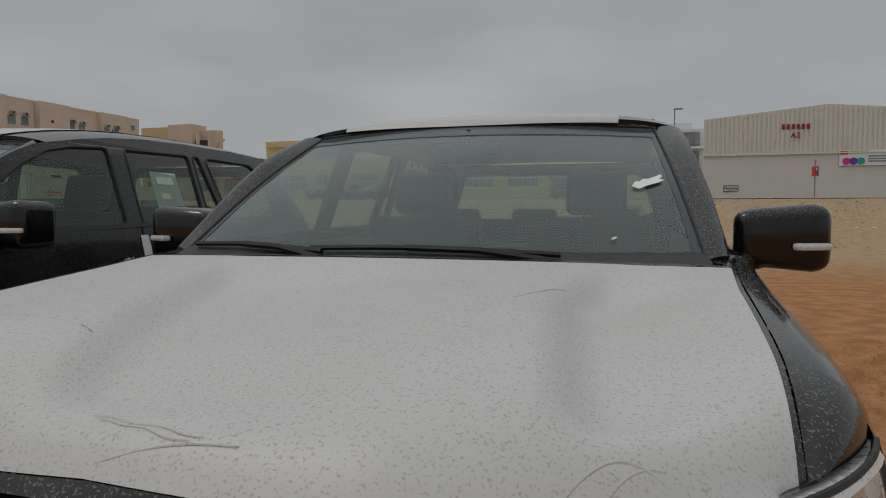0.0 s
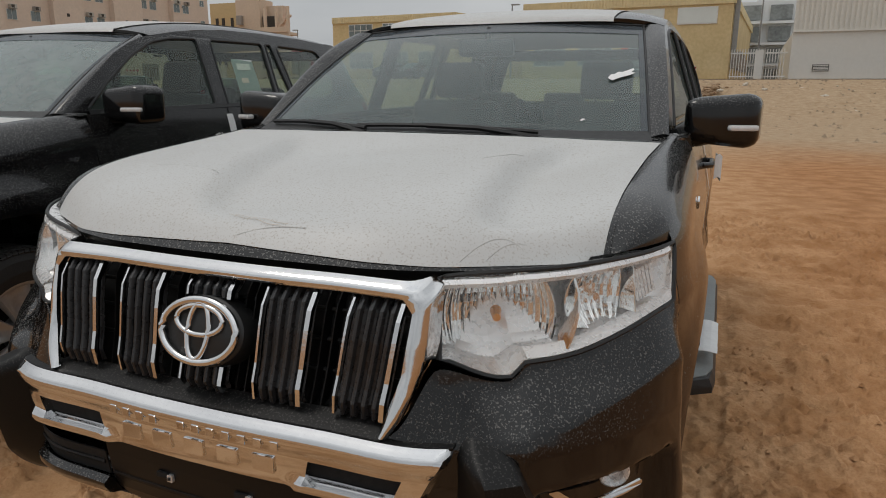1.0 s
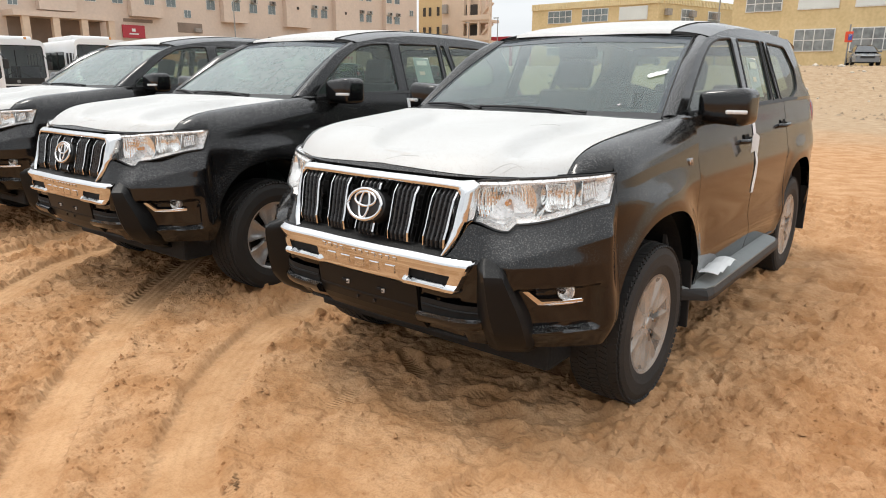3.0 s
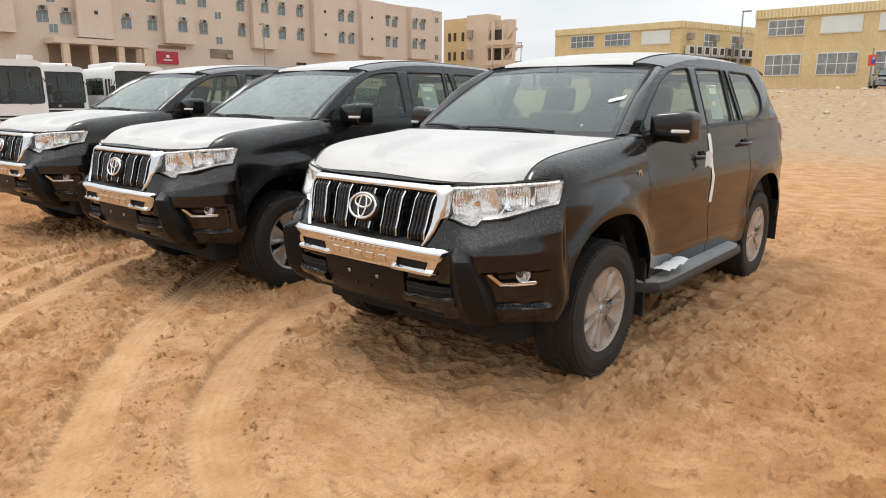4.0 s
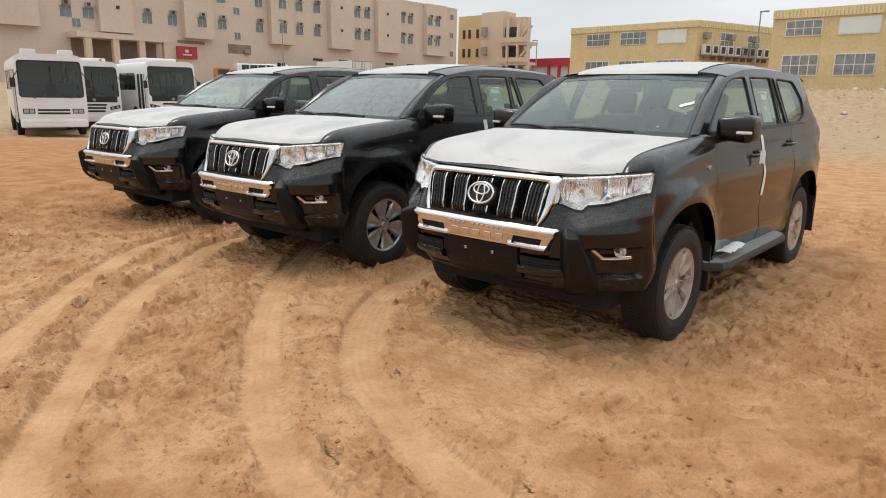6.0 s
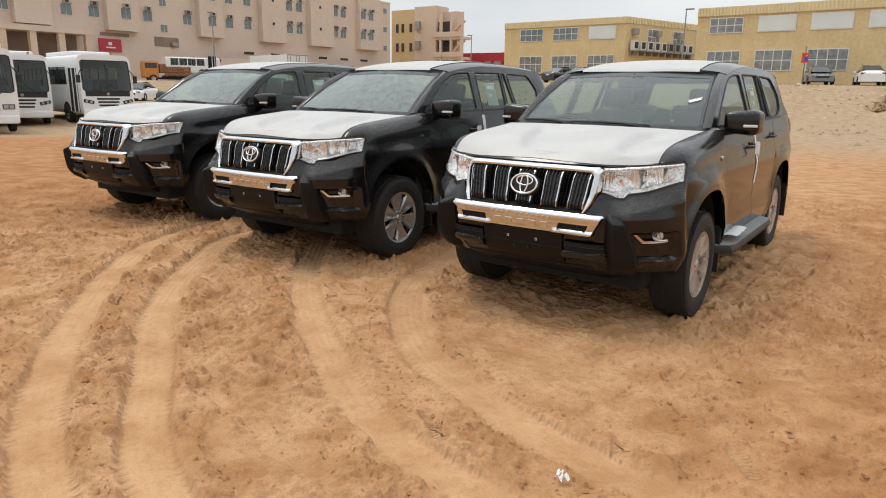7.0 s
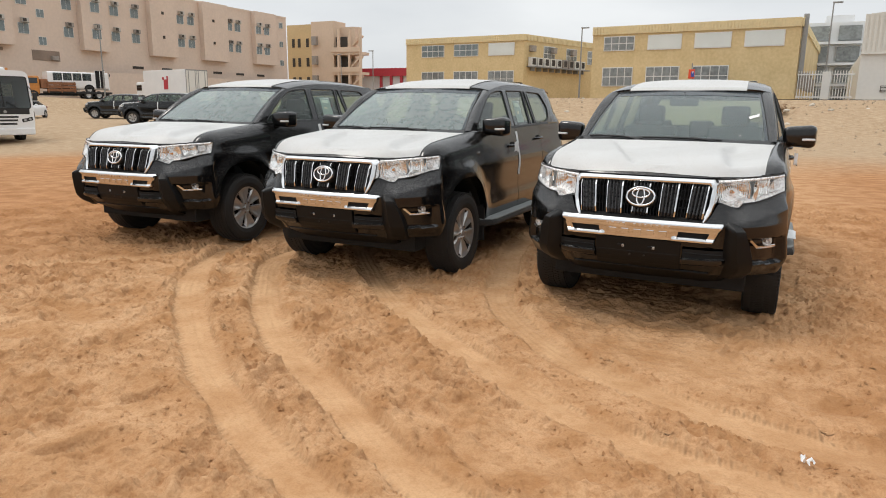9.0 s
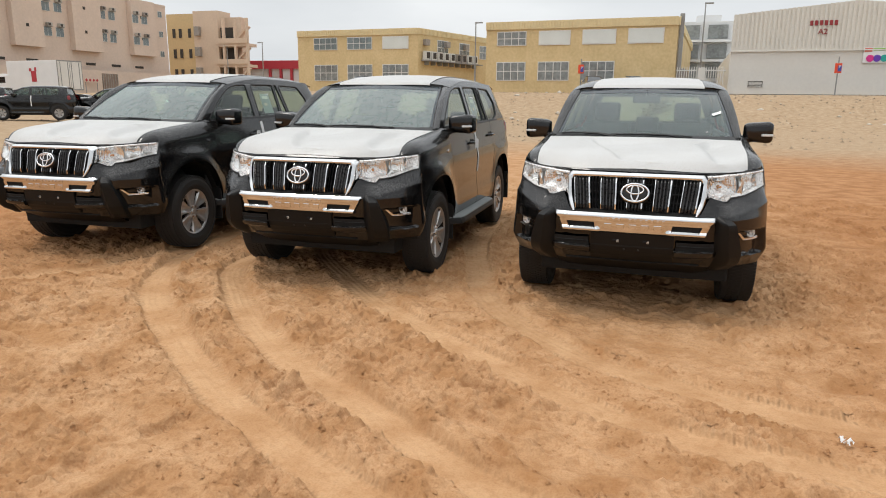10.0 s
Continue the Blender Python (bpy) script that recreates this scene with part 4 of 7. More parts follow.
for x in (13.4, -6.7):
    s = thing("street_sign", "orange street sign on a thin steel pole", "sign", "street signs", at=pose(x, 57.0, 2.3))
    part("pole", rod((0, 0, 0), (0, 0, 3.0), 0.05, None, 8), STEEL, s)
    b_ = part("board", box_bm((0, -0.06, 2.12), (0.50, 0.05, 0.76), 0.02), SIGNORANGE, s)
    part("blue_field", box_bm((0.09, -0.09, 2.10), (0.26, 0.012, 0.44), 0.004), SIGNBLUE, b_)
    tb = text_bm("P", 0.30, 0.01)
    tb.transform(Matrix.Translation((0.09, -0.105, 2.22)))
    part("sign_letter", tb, WHITEPAINT, b_)

# ---- the parked off-road cars ----
PAINT = speckled("black_paint_dusty", (0.004, 0.004, 0.0042), (0.19, 0.185, 0.175), 0.11, 0.80, scale=230.0, coat=0.3, blotch=0.10, spec=0.4)
PLASTIC = speckled("black_plastic_dusty", (0.006, 0.006, 0.006), (0.17, 0.16, 0.15), 0.42, 0.30, scale=220.0, blotch=0.06, spec=0.22)
FILM = speckled("white_film_dusty", (0.53, 0.53, 0.518), (0.27, 0.22, 0.17), 0.42, 0.46, scale=215.0, bump=0.35, blotch=0.22)
CHROME = mat("chrome", (0.72, 0.72, 0.72), 0.10, 1.0, var=0.04, bump=0.02, scale=8)
CHROME_WHITE = mat("film_over_chrome", (0.66, 0.67, 0.68), 0.30, 0.6, var=0.08, bump=0.1)
RUBBER = mat("tyre_rubber", (0.010, 0.0098, 0.0096), 0.7, var=0.3, bump=0.2, fine=120, tint=(0.020, 0.018, 0.016))
ALLOY = mat("wheel_alloy", (0.46, 0.45, 0.44), 0.34, 0.75, var=0.15, bump=0.08)
SLATBLACK = mat("satin_black_slat", (0.022, 0.022, 0.023), 0.28, var=0.2, bump=0.05, spec=0.5)
TRIM = mat("black_trim", (0.012, 0.012, 0.012), 0.5, bump=0.1)
# near-black stand-in for shade in gaps, also on liners and underbody
GAPDARK = mat("gap_shade_and_liner", (0.006, 0.006, 0.006), 0.9, bump=0)
SEATCLOTH = mat("grey_seat_cloth", (0.045, 0.045, 0.047), 0.9, bump=0.4, fine=200)
DASHBOARD = mat("dark_grey_dashboard", (0.05, 0.05, 0.05), 0.7, bump=0.3, fine=220)
HEADLINER = mat("beige_headliner", (0.45, 0.43, 0.38), 0.95, bump=0.2)
# teal haze paints pale sky reflection as well as dust
SCREEN = glass_mat("windscreen_glass", (0.60, 0.76, 0.72), 0.03, 0.13, (0.44, 0.54, 0.53))
# stronger haze on the copies, for paler painted sky reflection
SCREEN_HAZIER = glass_mat("sky_hazed_windscreen_glass", (0.58, 0.74, 0.70), 0.03, 0.30, (0.50, 0.58, 0.56))
SUNBAND = glass_mat("tinted_glass_band", (0.24, 0.28, 0.30), 0.03, 0.30, (0.16, 0.18, 0.20))
SIDEGLASS = glass_mat("side_glass", (0.56, 0.68, 0.61), 0.03, 0.11, (0.40, 0.47, 0.42))
LENS = glass_mat("lamp_cover", (0.97, 0.97, 0.965), 0.03, 0.06, (0.82, 0.80, 0.77))
WHEELFILM = glass_mat("wheel_film", (0.88, 0.86, 0.83), 0.22, 0.20, (0.66, 0.61, 0.55))
REFLECTOR = mat("lamp_reflector", (0.93, 0.93, 0.92), 0.09, 1.0, var=0.05, bump=0.04, fine=40)
BOWL = mat("lamp_bezel", (0.86, 0.85, 0.84), 0.28, 0.45, var=0.08, bump=0.05)
AMBER = mat("amber_bulb", (0.70, 0.28, 0.05), 0.25, bump=0)
REDLENS = mat("red_lamp_lens", (0.22, 0.008, 0.010), 0.12, coat=0.6, bump=0)
STEPGREY = mat("grey_step_plastic", (0.25, 0.265, 0.26), 0.6, var=0.15, bump=0.2)
SCRATCH = mat("tan_scratch", (0.50, 0.42, 0.34), 0.8, bump=0)
PAPER = mat("white_paper", (0.78, 0.78, 0.77), 0.8, var=0.05, bump=0.2)
PRINTG = mat("green_print", (0.52, 0.60, 0.50), 0.7, bump=0)
PRINTY = mat("yellow_print", (0.55, 0.54, 0.42), 0.7, bump=0)

AW = 0.931


def plan_points():
    """Half of the body's outline from above: front middle, flank, rear middle."""
    out = []
    for i in range(121):
        a = math.pi / 2 * i / 120
        x = AW * math.sin(a) ** (2 / 2.6)
        out.append((x, -0.03 + 0.75 * (1 - math.cos(a) ** (2 / 2.6)) - 0.04 * math.exp(-((x - 0.52) / 0.16) ** 2)))
    out += [(AW, 0.72 + 3.23 * i / 60) for i in range(1, 60)]
    for i in range(121):
        a = math.pi / 2 * i / 120
        out.append((AW * math.cos(a) ** (2 / 3.2), 3.95 + 0.65 * math.sin(a) ** (2 / 3.2)))
    return np.array(out)


PLAN = plan_points()
PLAN_S = np.concatenate([[0], np.cumsum(np.hypot(*np.diff(PLAN, axis=0).T))])
S_END = float(PLAN_S[-1])


def plan(s):
    x, y = np.interp(s, PLAN_S, PLAN[:, 0]), np.interp(s, PLAN_S, PLAN[:, 1])
    a, b = max(0, s - 0.02), min(S_END, s + 0.02)
    dx = np.interp(b, PLAN_S, PLAN[:, 0]) - np.interp(a, PLAN_S, PLAN[:, 0])
    dy = np.interp(b, PLAN_S, PLAN[:, 1]) - np.interp(a, PLAN_S, PLAN[:, 1])
    k = math.hypot(dx, dy)
    return float(x), float(y), dy / k, -dx / k


def s_of_x(x):
    return float(np.interp(x, PLAN[:121, 0], PLAN_S[:121]))


def s_of_y(y):
    return float(np.interp(y, PLAN[20:280, 1], PLAN_S[20:280]))


FRONT_D = [(0.30, 0.26), (0.38, 0.16), (0.44, 0.10), (0.50, 0.045), (0.54, 0.022), (0.62, 0.01), (0.72, 0.0), (0.79, 0.0), (0.83, 0.014), (0.90, 0.038), (0.98, 0.055), (1.06, 0.078), (1.12, 0.115), (1.2, 0.16)]
SIDE_D = [(0.25, 0.065), (0.38, 0.034), (0.46, 0.018), (0.54, 0.008), (0.60, 0.007), (0.70, 0.010), (0.84, 0.009), (0.94, 0.003), (0.985, 0.001), (1.02, 0.008), (1.08, 0.021), (1.16, 0.036), (1.24, 0.054), (1.32, 0.074)]
FLARE = ((0.92, 0.385), (3.71, 0.385))


def body(s, z, out=0.0):
    """The outer skin below the windows, by the way along the outline and the height."""
    x, y, nx, ny = plan(s)
    w = 1 - smooth(s, s_of_x(0.55), s_of_y(0.62))
    d = w * curve(FRONT_D, z) + (1 - w) * curve(SIDE_D, z) - out
    px, py = x - nx * d, y - ny * d
    for cy, cz in FLARE:
        bulge = 0.034 if cy < 2 else 0.018
        r = math.hypot((py - cy) / 0.96, (z - cz) / 1.05)
        if px > 0.75:
            px += bulge * math.exp(-((r - 0.50) / 0.095) ** 2) * smooth(z, 0.3, 0.5)
    if 1.5 < py < 3.3 and px > 0.7:
        px += 0.010 * math.exp(-((z - 0.56) / 0.05) ** 2) - 0.006 * math.exp(-((z - 0.70) / 0.09) ** 2)
    return px, py, z


def arch(y, k):
    cy, cz = FLARE[k]
    t = abs(y - cy) / 0.475
    return cz + 0.515 * (1 - t ** 2.5) ** (1 / 2.5) if t < 1 else None


def sill(y):
    """The lower edge of the flank panels."""
    for k in (0, 1):
        a = arch(y, k)
        if a is not None:
            return max(a, 0.40)
    return 0.40


def belt(y):
    return 1.296 + 0.016 * (y - 1.4)


def hood_line(v):
    return 1.098 + 0.106 * (1 - math.exp(-v / 0.085)) + 0.080 * v


def edge_table():
    rows = [body(i * 1.25 / 200, 1.088) for i in range(201)]
    return [r[0] for r in rows], [r[1] for r in rows]


EDGE_X, EDGE_Y = edge_table()


def hood_front(x):
    return float(np.interp(abs(x), EDGE_X, EDGE_Y)) + 0.014 + 0.034 * smooth(abs(x), 0.30, 0.50) * (1 - smooth(abs(x), 0.50, 0.80))


def fender_edge(y):
    v = (y - HOOD_Y0) / 0.86
    return curve([(0.36, 0.769), (0.5, 0.775), (1.0, 0.788), (1.3, 0.808)], y), hood_line(max(0, v))


def lamp_top(s):
    u = (s - S_LI) / (S_LO - S_LI)
    return 1.086 + 0.034 * u + 0.008 * math.sin(math.pi * min(1, max(0, u)))


def lamp_bottom(s):
    u = (s - S_LI) / (S_LO - S_LI)
    base = 0.935 - 0.03 * smooth(u, 0, 0.22) + 0.03 * smooth(u, 0.24, 0.30)
    return base + 0.068 * smooth(u, 0.25, 0.90) + 0.105 * smooth(u, 0.90, 1.0) ** 1.3


S_LI, S_LO = s_of_x(0.528), s_of_y(0.475)
HOOD_Y0 = hood_front(0.775)


def glass_x(z, y=2.4):
    """Half width of the cabin, drawn in towards the windscreen."""
    t = (z - 1.30) / 0.45
    return 0.856 - 0.125 * t - 0.04 * max(0, t) ** 3 - 0.055 * max(0.0, 2.3 - y) ** 1.6


def roof_mid(y):
    return curve([(1.86, 1.722), (1.89, 1.736), (1.95, 1.753), (2.05, 1.773), (2.2, 1.798), (2.4, 1.822), (2.65, 1.840), (3.0, 1.847), (3.5, 1.842), (3.9, 1.822), (4.12, 1.790), (4.25, 1.755)], y)


def roof_side(y):
    return roof_mid(y) - 0.062


def hood_pt(x_, v, lift=0.0):
    """The bonnet by x share (-1..1) and way from front to rear."""
    front_y = hood_front(x_ * 0.775)
    rear_y = 1.215 - 0.115 * (1 - x_ * x_)
    y = front_y + (rear_y - front_y) * v
    half = curve([(0.0, 0.768), (0.18, 0.774), (0.7, 0.785), (1.0, 0.803)], v)
    x = x_ * half
    z = hood_line(v) + 0.016 * (1 - x_ * x_) * smooth(v, 0, 0.3)
    # the film's pressed-in folds: two soft steps that run from the front to the screen
    xl = curve([(0.0, -0.08), (0.12, -0.13), (0.45, -0.27), (0.85, -0.40), (1.0, -0.46)], v)
    xr = curve([(0.0, 0.53), (0.15, 0.50), (0.6, 0.45), (0.85, 0.50), (1.0, 0.56)], v)
    fade = smooth(v, 0.05, 0.16) * (1 - smooth(v, 0.72, 0.97))
    rise = smooth(x, xl + 0.04, xr - 0.04)
    z += 0.048 * fade * (rise - smooth(x, xl - 0.05, xl + 0.04) - smooth(x, xr - 0.03, xr + 0.05) + smooth(x, xr + 0.04, 0.80))
    return x, y, z + lift


def screen_pt(x_, v, out=0.0):
    x = x_ * (0.745 + (0.625 - 0.745) * v)
    y = 1.265 - 0.15 * (1 - x_ * x_) + (0.70 + 0.06 * (1 - x_ * x_)) * v
    z = 1.292 + (1.700 - 1.292) * v + 0.018 * (1 - x_ * x_) * v
    bow = math.sin(math.pi * v) * 0.022 + out
    return x, y - bow * 0.5, z + bow * 0.85


def flank(sx, y0, y1, ny, nz, top, low=sill, thick=0.02):
    """A panel of the flank between two heights."""
    def fn(u, v):
        y = y0 + (y1 - y0) * u
        a, b = low(y), top(y)
        p = body(s_of_y(y), a + (b - a) * v)
        return p[0] * sx, y if y < 3.9 else p[1], p[2]
    bm = grid(bmesh.new(), fn, ny, nz)
    bmesh.ops.recalc_face_normals(bm, faces=bm.faces)
    rim = [e for e in bm.edges if e.is_boundary]
    ret = bmesh.ops.extrude_edge_only(bm, edges=rim)
    for v in ret["geom"]:
        if isinstance(v, bmesh.types.BMVert):
            v.co.x -= sx * 0.035
    bmesh.ops.recalc_face_normals(bm, faces=bm.faces)
    return bm


LENSWHITE = mat("clear_signal_lens", (0.70, 0.70, 0.69), 0.15, coat=0.5, bump=0)


def badge_mesh(sx, x):
    bm = text_bm("V6", 0.052, 0.003)
    bm.transform(Matrix.Translation((sx * x, 1.255, 1.09)) @ pose(0, 0, 0, 0, 0, 90 * sx))
    return bm


def dense(pts, step=0.04):
    out = []
    for i, p in enumerate(pts):
        a, b = Vector(p), Vector(pts[(i + 1) % len(pts)])
        n = max(1, int((b - a).length / step))
        out += [tuple(a.lerp(b, k / n)) for k in range(n)]
    return out


def front(x, z, out=0.0):
    p = body(s_of_x(abs(x)), z, out)
    return math.copysign(p[0], x) if x else 0.0, p[1], p[2]


def front_end(car):
    # bumper skin from wheel arch to wheel arch
    s_max = s_of_y(0.474)

    def top_of(s):
        if s < s_of_x(0.43):
            return 0.812
        if s < S_LI:
            return 0.812 + (lamp_bottom(S_LI) - 0.812) * smooth(s, s_of_x(0.43), S_LI)
        return lamp_bottom(s)

    def skin(u, v):
        s = abs(2 * u - 1) * s_max
        sg = 1 if u >= 0.5 else -1
        x, y, _, _ = plan(s)
        lo = 0.43 if y < 0.446 else max(0.43, sill(y) * 0.5 + 0.5 * 0.43)
        z = lo + (top_of(s) - lo) * v
        pocket = smooth(x, 0.655, 0.69) * (1 - smooth(y, 0.35, 0.385)) * smooth(z, 0.515, 0.535) * (1 - smooth(z, 0.685, 0.712))
        low = smooth(x, 0.30, 0.32) * (1 - smooth(x, 0.55, 0.58)) * smooth(z, 0.52, 0.56) * (1 - smooth(z, 0.61, 0.635))
        slot = smooth(x, 0.255, 0.275) * (1 - smooth(x, 0.475, 0.495)) * smooth(z, 0.675, 0.69) * (1 - smooth(z, 0.745, 0.76))
        # the sloping shelf under the lamps, ending in a crisp fold
        top, fold = top_of(s) - 0.014, 0.806 + 0.085 * smooth(s, s_of_x(0.55), s_of_y(0.42))
        slope = min(1.0, max(0.0, (top - z) / max(0.02, top - fold)))
        ledge = 0.046 * slope * smooth(x, 0.56, 0.66) * (1 - smooth(y, 0.40, 0.474)) * (0.35 + 0.65 * smooth(z, 0.44, 0.56))
        p = body(s, z, ledge - 0.05 * pocket - 0.05 * low - 0.06 * slot - 0.012 * (x < 0.5) * (z < 0.69))
        return p[0] * sg, p[1], p[2]
    part("front_bumper", sheet(skin, 170, 60, 0.004), PAINT, car, smooth=True)
    # grille: chrome surround, dark mesh, slats in five groups, emblem
    inner_k = [(0.0, 1.060), (0.30, 1.060), (0.440, 1.058), (0.464, 1.034), (0.448, 0.92), (0.412, 0.813)]
    outer_k = [(0.0, 1.090), (0.30, 1.090), (0.512, 1.090), (0.545, 1.076), (0.524, 0.94), (0.432, 0.811)]

    def full(keys):
        pts = []
        for p, q in zip(keys, keys[1:]):
            pts += [(p[0] + (q[0] - p[0]) * i / 8, p[1] + (q[1] - p[1]) * i / 8) for i in range(8)]
        pts.append(keys[-1])
        return [(-x, z) for x, z in reversed(pts[1:])] + pts
    rim_in, rim_out = full(inner_k), full(outer_k)

    def along(u, v):
        i = u * (len(rim_in) - 1)
        a = np.array([np.interp(i, range(len(rim_in)), [p[c] for p in rim_in]) for c in (0, 1)])
        b = np.array([np.interp(i, range(len(rim_in)), [p[c] for p in rim_out]) for c in (0, 1)])
        x, z = a + (b - a) * v
        return front(float(x), float(z), 0.008 + 0.011 * math.sin(math.pi * v) - 0.055 * v * smooth(abs(float(x)), 0.44, 0.52))
    part("grille_lip", sheet(lambda u, v: front(-0.43 + 0.86 * u, 0.806 + 0.022 * v, 0.012 - 0.04 * v), 30, 3, 0.008), PLASTIC, car)
    grille = part("grille_surround", sheet(lambda u, v: along(u, v), 120, 9, 0.02), CHROME, car, "chrome grille surround", smooth=True)
    # near-black sheet paints the darkness behind the slats
    part("grille_back", plate(dense([(-0.50, 1.085), (0.50, 1.085), (0.45, 0.81), (-0.45, 0.81)], 0.08), [], lambda x, z: (lambda p: (p[0], p[1] + 0.07, p[2]))(front(x, z))), GAPDARK, grille)
    for z in (0.885, 0.945, 1.005):
        half = 0.41 + 0.05 * (z - 0.826) / 0.234
        part("grille_bar", tube(bmesh.new(), [front(-half + 2 * half * i / 12, z, -0.055) for i in range(13)], 0.005, 6), TRIM, grille)
    for g in (-1.5, -0.5, 0.5, 1.5, 2.48):
        for k in (-1, 0, 1):
            xa = g * 0.186 + k * 0.0225
            if abs(xa) < 0.452:
                part("grille_fin", sheet(lambda u, v: (lambda z: front(xa * (1 + 0.30 * (z - 0.94)), z, -0.026 - 0.035 * u - 0.02 * smooth(z, 1.03, 1.062)))(0.828 + 0.234 * v), 2, 6, 0.003), PLASTIC, grille)
    for g in (-2, -1, 0, 1, 2):
        for k in range(4):
            xa = g * 0.186 + (k - 1.5) * 0.0235
            for zz0, zz1 in (((0.828, 1.062),) if g else ((0.828, 0.885), (1.02, 1.062))):
                zs = [zz0 + (zz1 - zz0) * i / 6 for i in range(7)]
                sl = bmesh.new()
                grid(sl, lambda u, v: (lambda z: front(xa * (1 + 0.30 * (z - 0.94)) + 0.0155 * (u - 0.5), z, 0.010 * math.sin(math.pi * u) ** 0.5 - 0.02 * smooth(z, 1.035, 1.062) - 0.016 * smooth(-z, -0.85, -0.828)))(zz0 + (zz1 - zz0) * v), 4, 8)
                bmesh.ops.recalc_face_normals(sl, faces=sl.faces)
                bmesh.ops.solidify(sl, geom=sl.faces[:], thickness=0.03)
                part("slat", sl, SLATBLACK, grille)
        for e in (-1, 1):
            xa, wt = g * 0.186 + e * 0.0525, 0.010 if e > 0 else 0.005
            for zz0, zz1 in (((0.830, 1.056),) if g else ((0.830, 0.885), (1.02, 1.056))):
                part("slat_trim", sheet(lambda u, v: (lambda z: front(xa * (1 + 0.30 * (z - 0.94)) + wt * (u - 0.5), z, 0.013 - 0.02 * smooth(z, 1.035, 1.062) - 0.016 * smooth(-z, -0.85, -0.828)))(zz0 + (zz1 - zz0) * v), 1, 6, 0.012), CHROME, grille)
    cy = front(0, 0.953)[1] - 0.018
    lean = Matrix.Translation((0, cy, 0.953)) @ Matrix.Rotation(radians(-18), 4, "X")
    disc = lathe([(0, -0.012), (0.9, -0.010), (1.0, 0.0), (1.02, 0.05)], 40, "Z")
    disc.transform(lean @ pose(0, 0, 0, 90) @ Matrix.Diagonal((0.104, 0.074, -1, 1)))
    emblem = part("emblem", disc, TRIM, grille, "chrome oval emblem on black disc", smooth=True)
    for cz, rx, rz, th in ((0, 0.094, 0.064, 0.0085), (0.022, 0.058, 0.030, 0.0065), (0.0, 0.026, 0.058, 0.0065)):
        ring = tube(bmesh.new(), [(rx * math.cos(a), -0.014, cz + rz * math.sin(a)) for a in [k * math.tau / 40 for k in range(40)]], th, 8, True)
        ring.transform(lean)
        part("emblem_ring", ring, CHROME, emblem, smooth=True)
    # chrome bar with two slots and raised bars
    bar_x = [-0.556 + 1.112 * i / 70 for i in range(71)]
    bar_z = [0.664, 0.668, 0.674, 0.682, 0.690, 0.702, 0.714, 0.726, 0.738, 0.748, 0.760, 0.774, 0.786, 0.794, 0.800, 0.806]
    bar_out = lambda x, z: 0.020 + 0.014 * smooth(z, 0.742, 0.772) - 0.016 * smooth(z, 0.786, 0.808) - 0.018 * (1 - smooth(z, 0.663, 0.676)) + 0.016 * (1 - smooth(z, 0.686, 0.700)) * smooth(abs(x), 0.245, 0.275) * smooth(z, 0.664, 0.676)
    in_slot = lambda x, z: 0.282 < abs(x) < 0.498 and 0.690 < z < 0.738
    bar = part("chrome_bar", cells(bar_x, bar_z, lambda x, z: front(x * (1 - 0.115 * (0.806 - z) / 0.142), z, bar_out(x, z) - 0.02 * smooth(abs(x), 0.54, 0.556)), in_slot, 0.03), CHROME, car, "chrome bumper bar with raised marks", smooth=True)
    part("chrome_ledge", sheet(lambda u, v: (lambda p: (p[0], p[1] + 0.055 * v, p[2] + 0.004 * v))(front(-0.55 + 1.1 * u, 0.806, 0.016)), 30, 2, 0.006), PLASTIC, bar)
    small, large = (finish(box_bm((0, 0, 0), sz, bv), "raised_mark", CHROME) for sz, bv in (((0.020, 0.006, 0.019), 0.0029), ((0.052, 0.007, 0.036), 0.0034)))
    for k in range(17):
        if k == 4:
            continue
        p = front(-0.205 + 0.41 * k / 11, 0.766, bar_out(0, 0.766) + 0.0010) if k < 12 else front(-0.17 + 0.34 * (k - 12) / 4, 0.716, bar_out(0, 0.716) + 0.0012)
        o = new("raised_mark", small if k < 12 else large)
        o.parent, o.matrix_basis = bar, Matrix.Translation(p)
    # lower middle: plate panel, brackets, slots and lips
    panel = part("plate_panel", sheet(lambda u, v: front(-0.29 + 0.58 * u, 0.455 + 0.208 * v, 0.006), 16, 6, 0.03), PLASTIC, car, smooth=False)
    # groove, bracket slots and holes are laid-on strips with shade as colour
    part("panel_groove", sheet(lambda u, v: front(-0.288 + 0.576 * u, 0.566 + 0.006 * v, 0.0075), 16, 1, 0.002), GAPDARK, panel)
    for e in (-1, 1):
        p = front(e * 0.105, 0.606, 0.010)
        part("bracket_slot", box_bm((p[0] - 0.012, p[1] + 0.002, p[2] + 0.004), (0.034, 0.010, 0.012), 0.001), GAPDARK, panel)
        br = part("plate_bracket", box_bm((p[0] + 0.008, p[1], p[2]), (0.015, 0.008, 0.018), 0.002), CHROME_WHITE, panel)
        part("bracket_hole", box_bm((p[0] + 0.008, p[1] - 0.003, p[2]), (0.006, 0.008, 0.006)), GAPDARK, br)
        part("panel_screw", rod((e * 0.05, front(0, 0.545)[1] - 0.012, 0.545), (e * 0.05, front(0, 0.545)[1] + 0.01, 0.545), 0.007, None, 10), TRIM, panel)
        # both slots are near-black sheets, their shade put into the colour
        slot = part("lower_slot", sheet(lambda u, v: front(e * (0.305 + 0.265 * u), 0.556 + 0.062 * v, 0.003), 10, 4, 0.004), GAPDARK, car)
        part("slot_bar", tube(bmesh.new(), [front(e * (0.31 + 0.255 * i / 6), 0.590, 0.004) for i in range(7)], 0.005, 6), PLASTIC, slot)
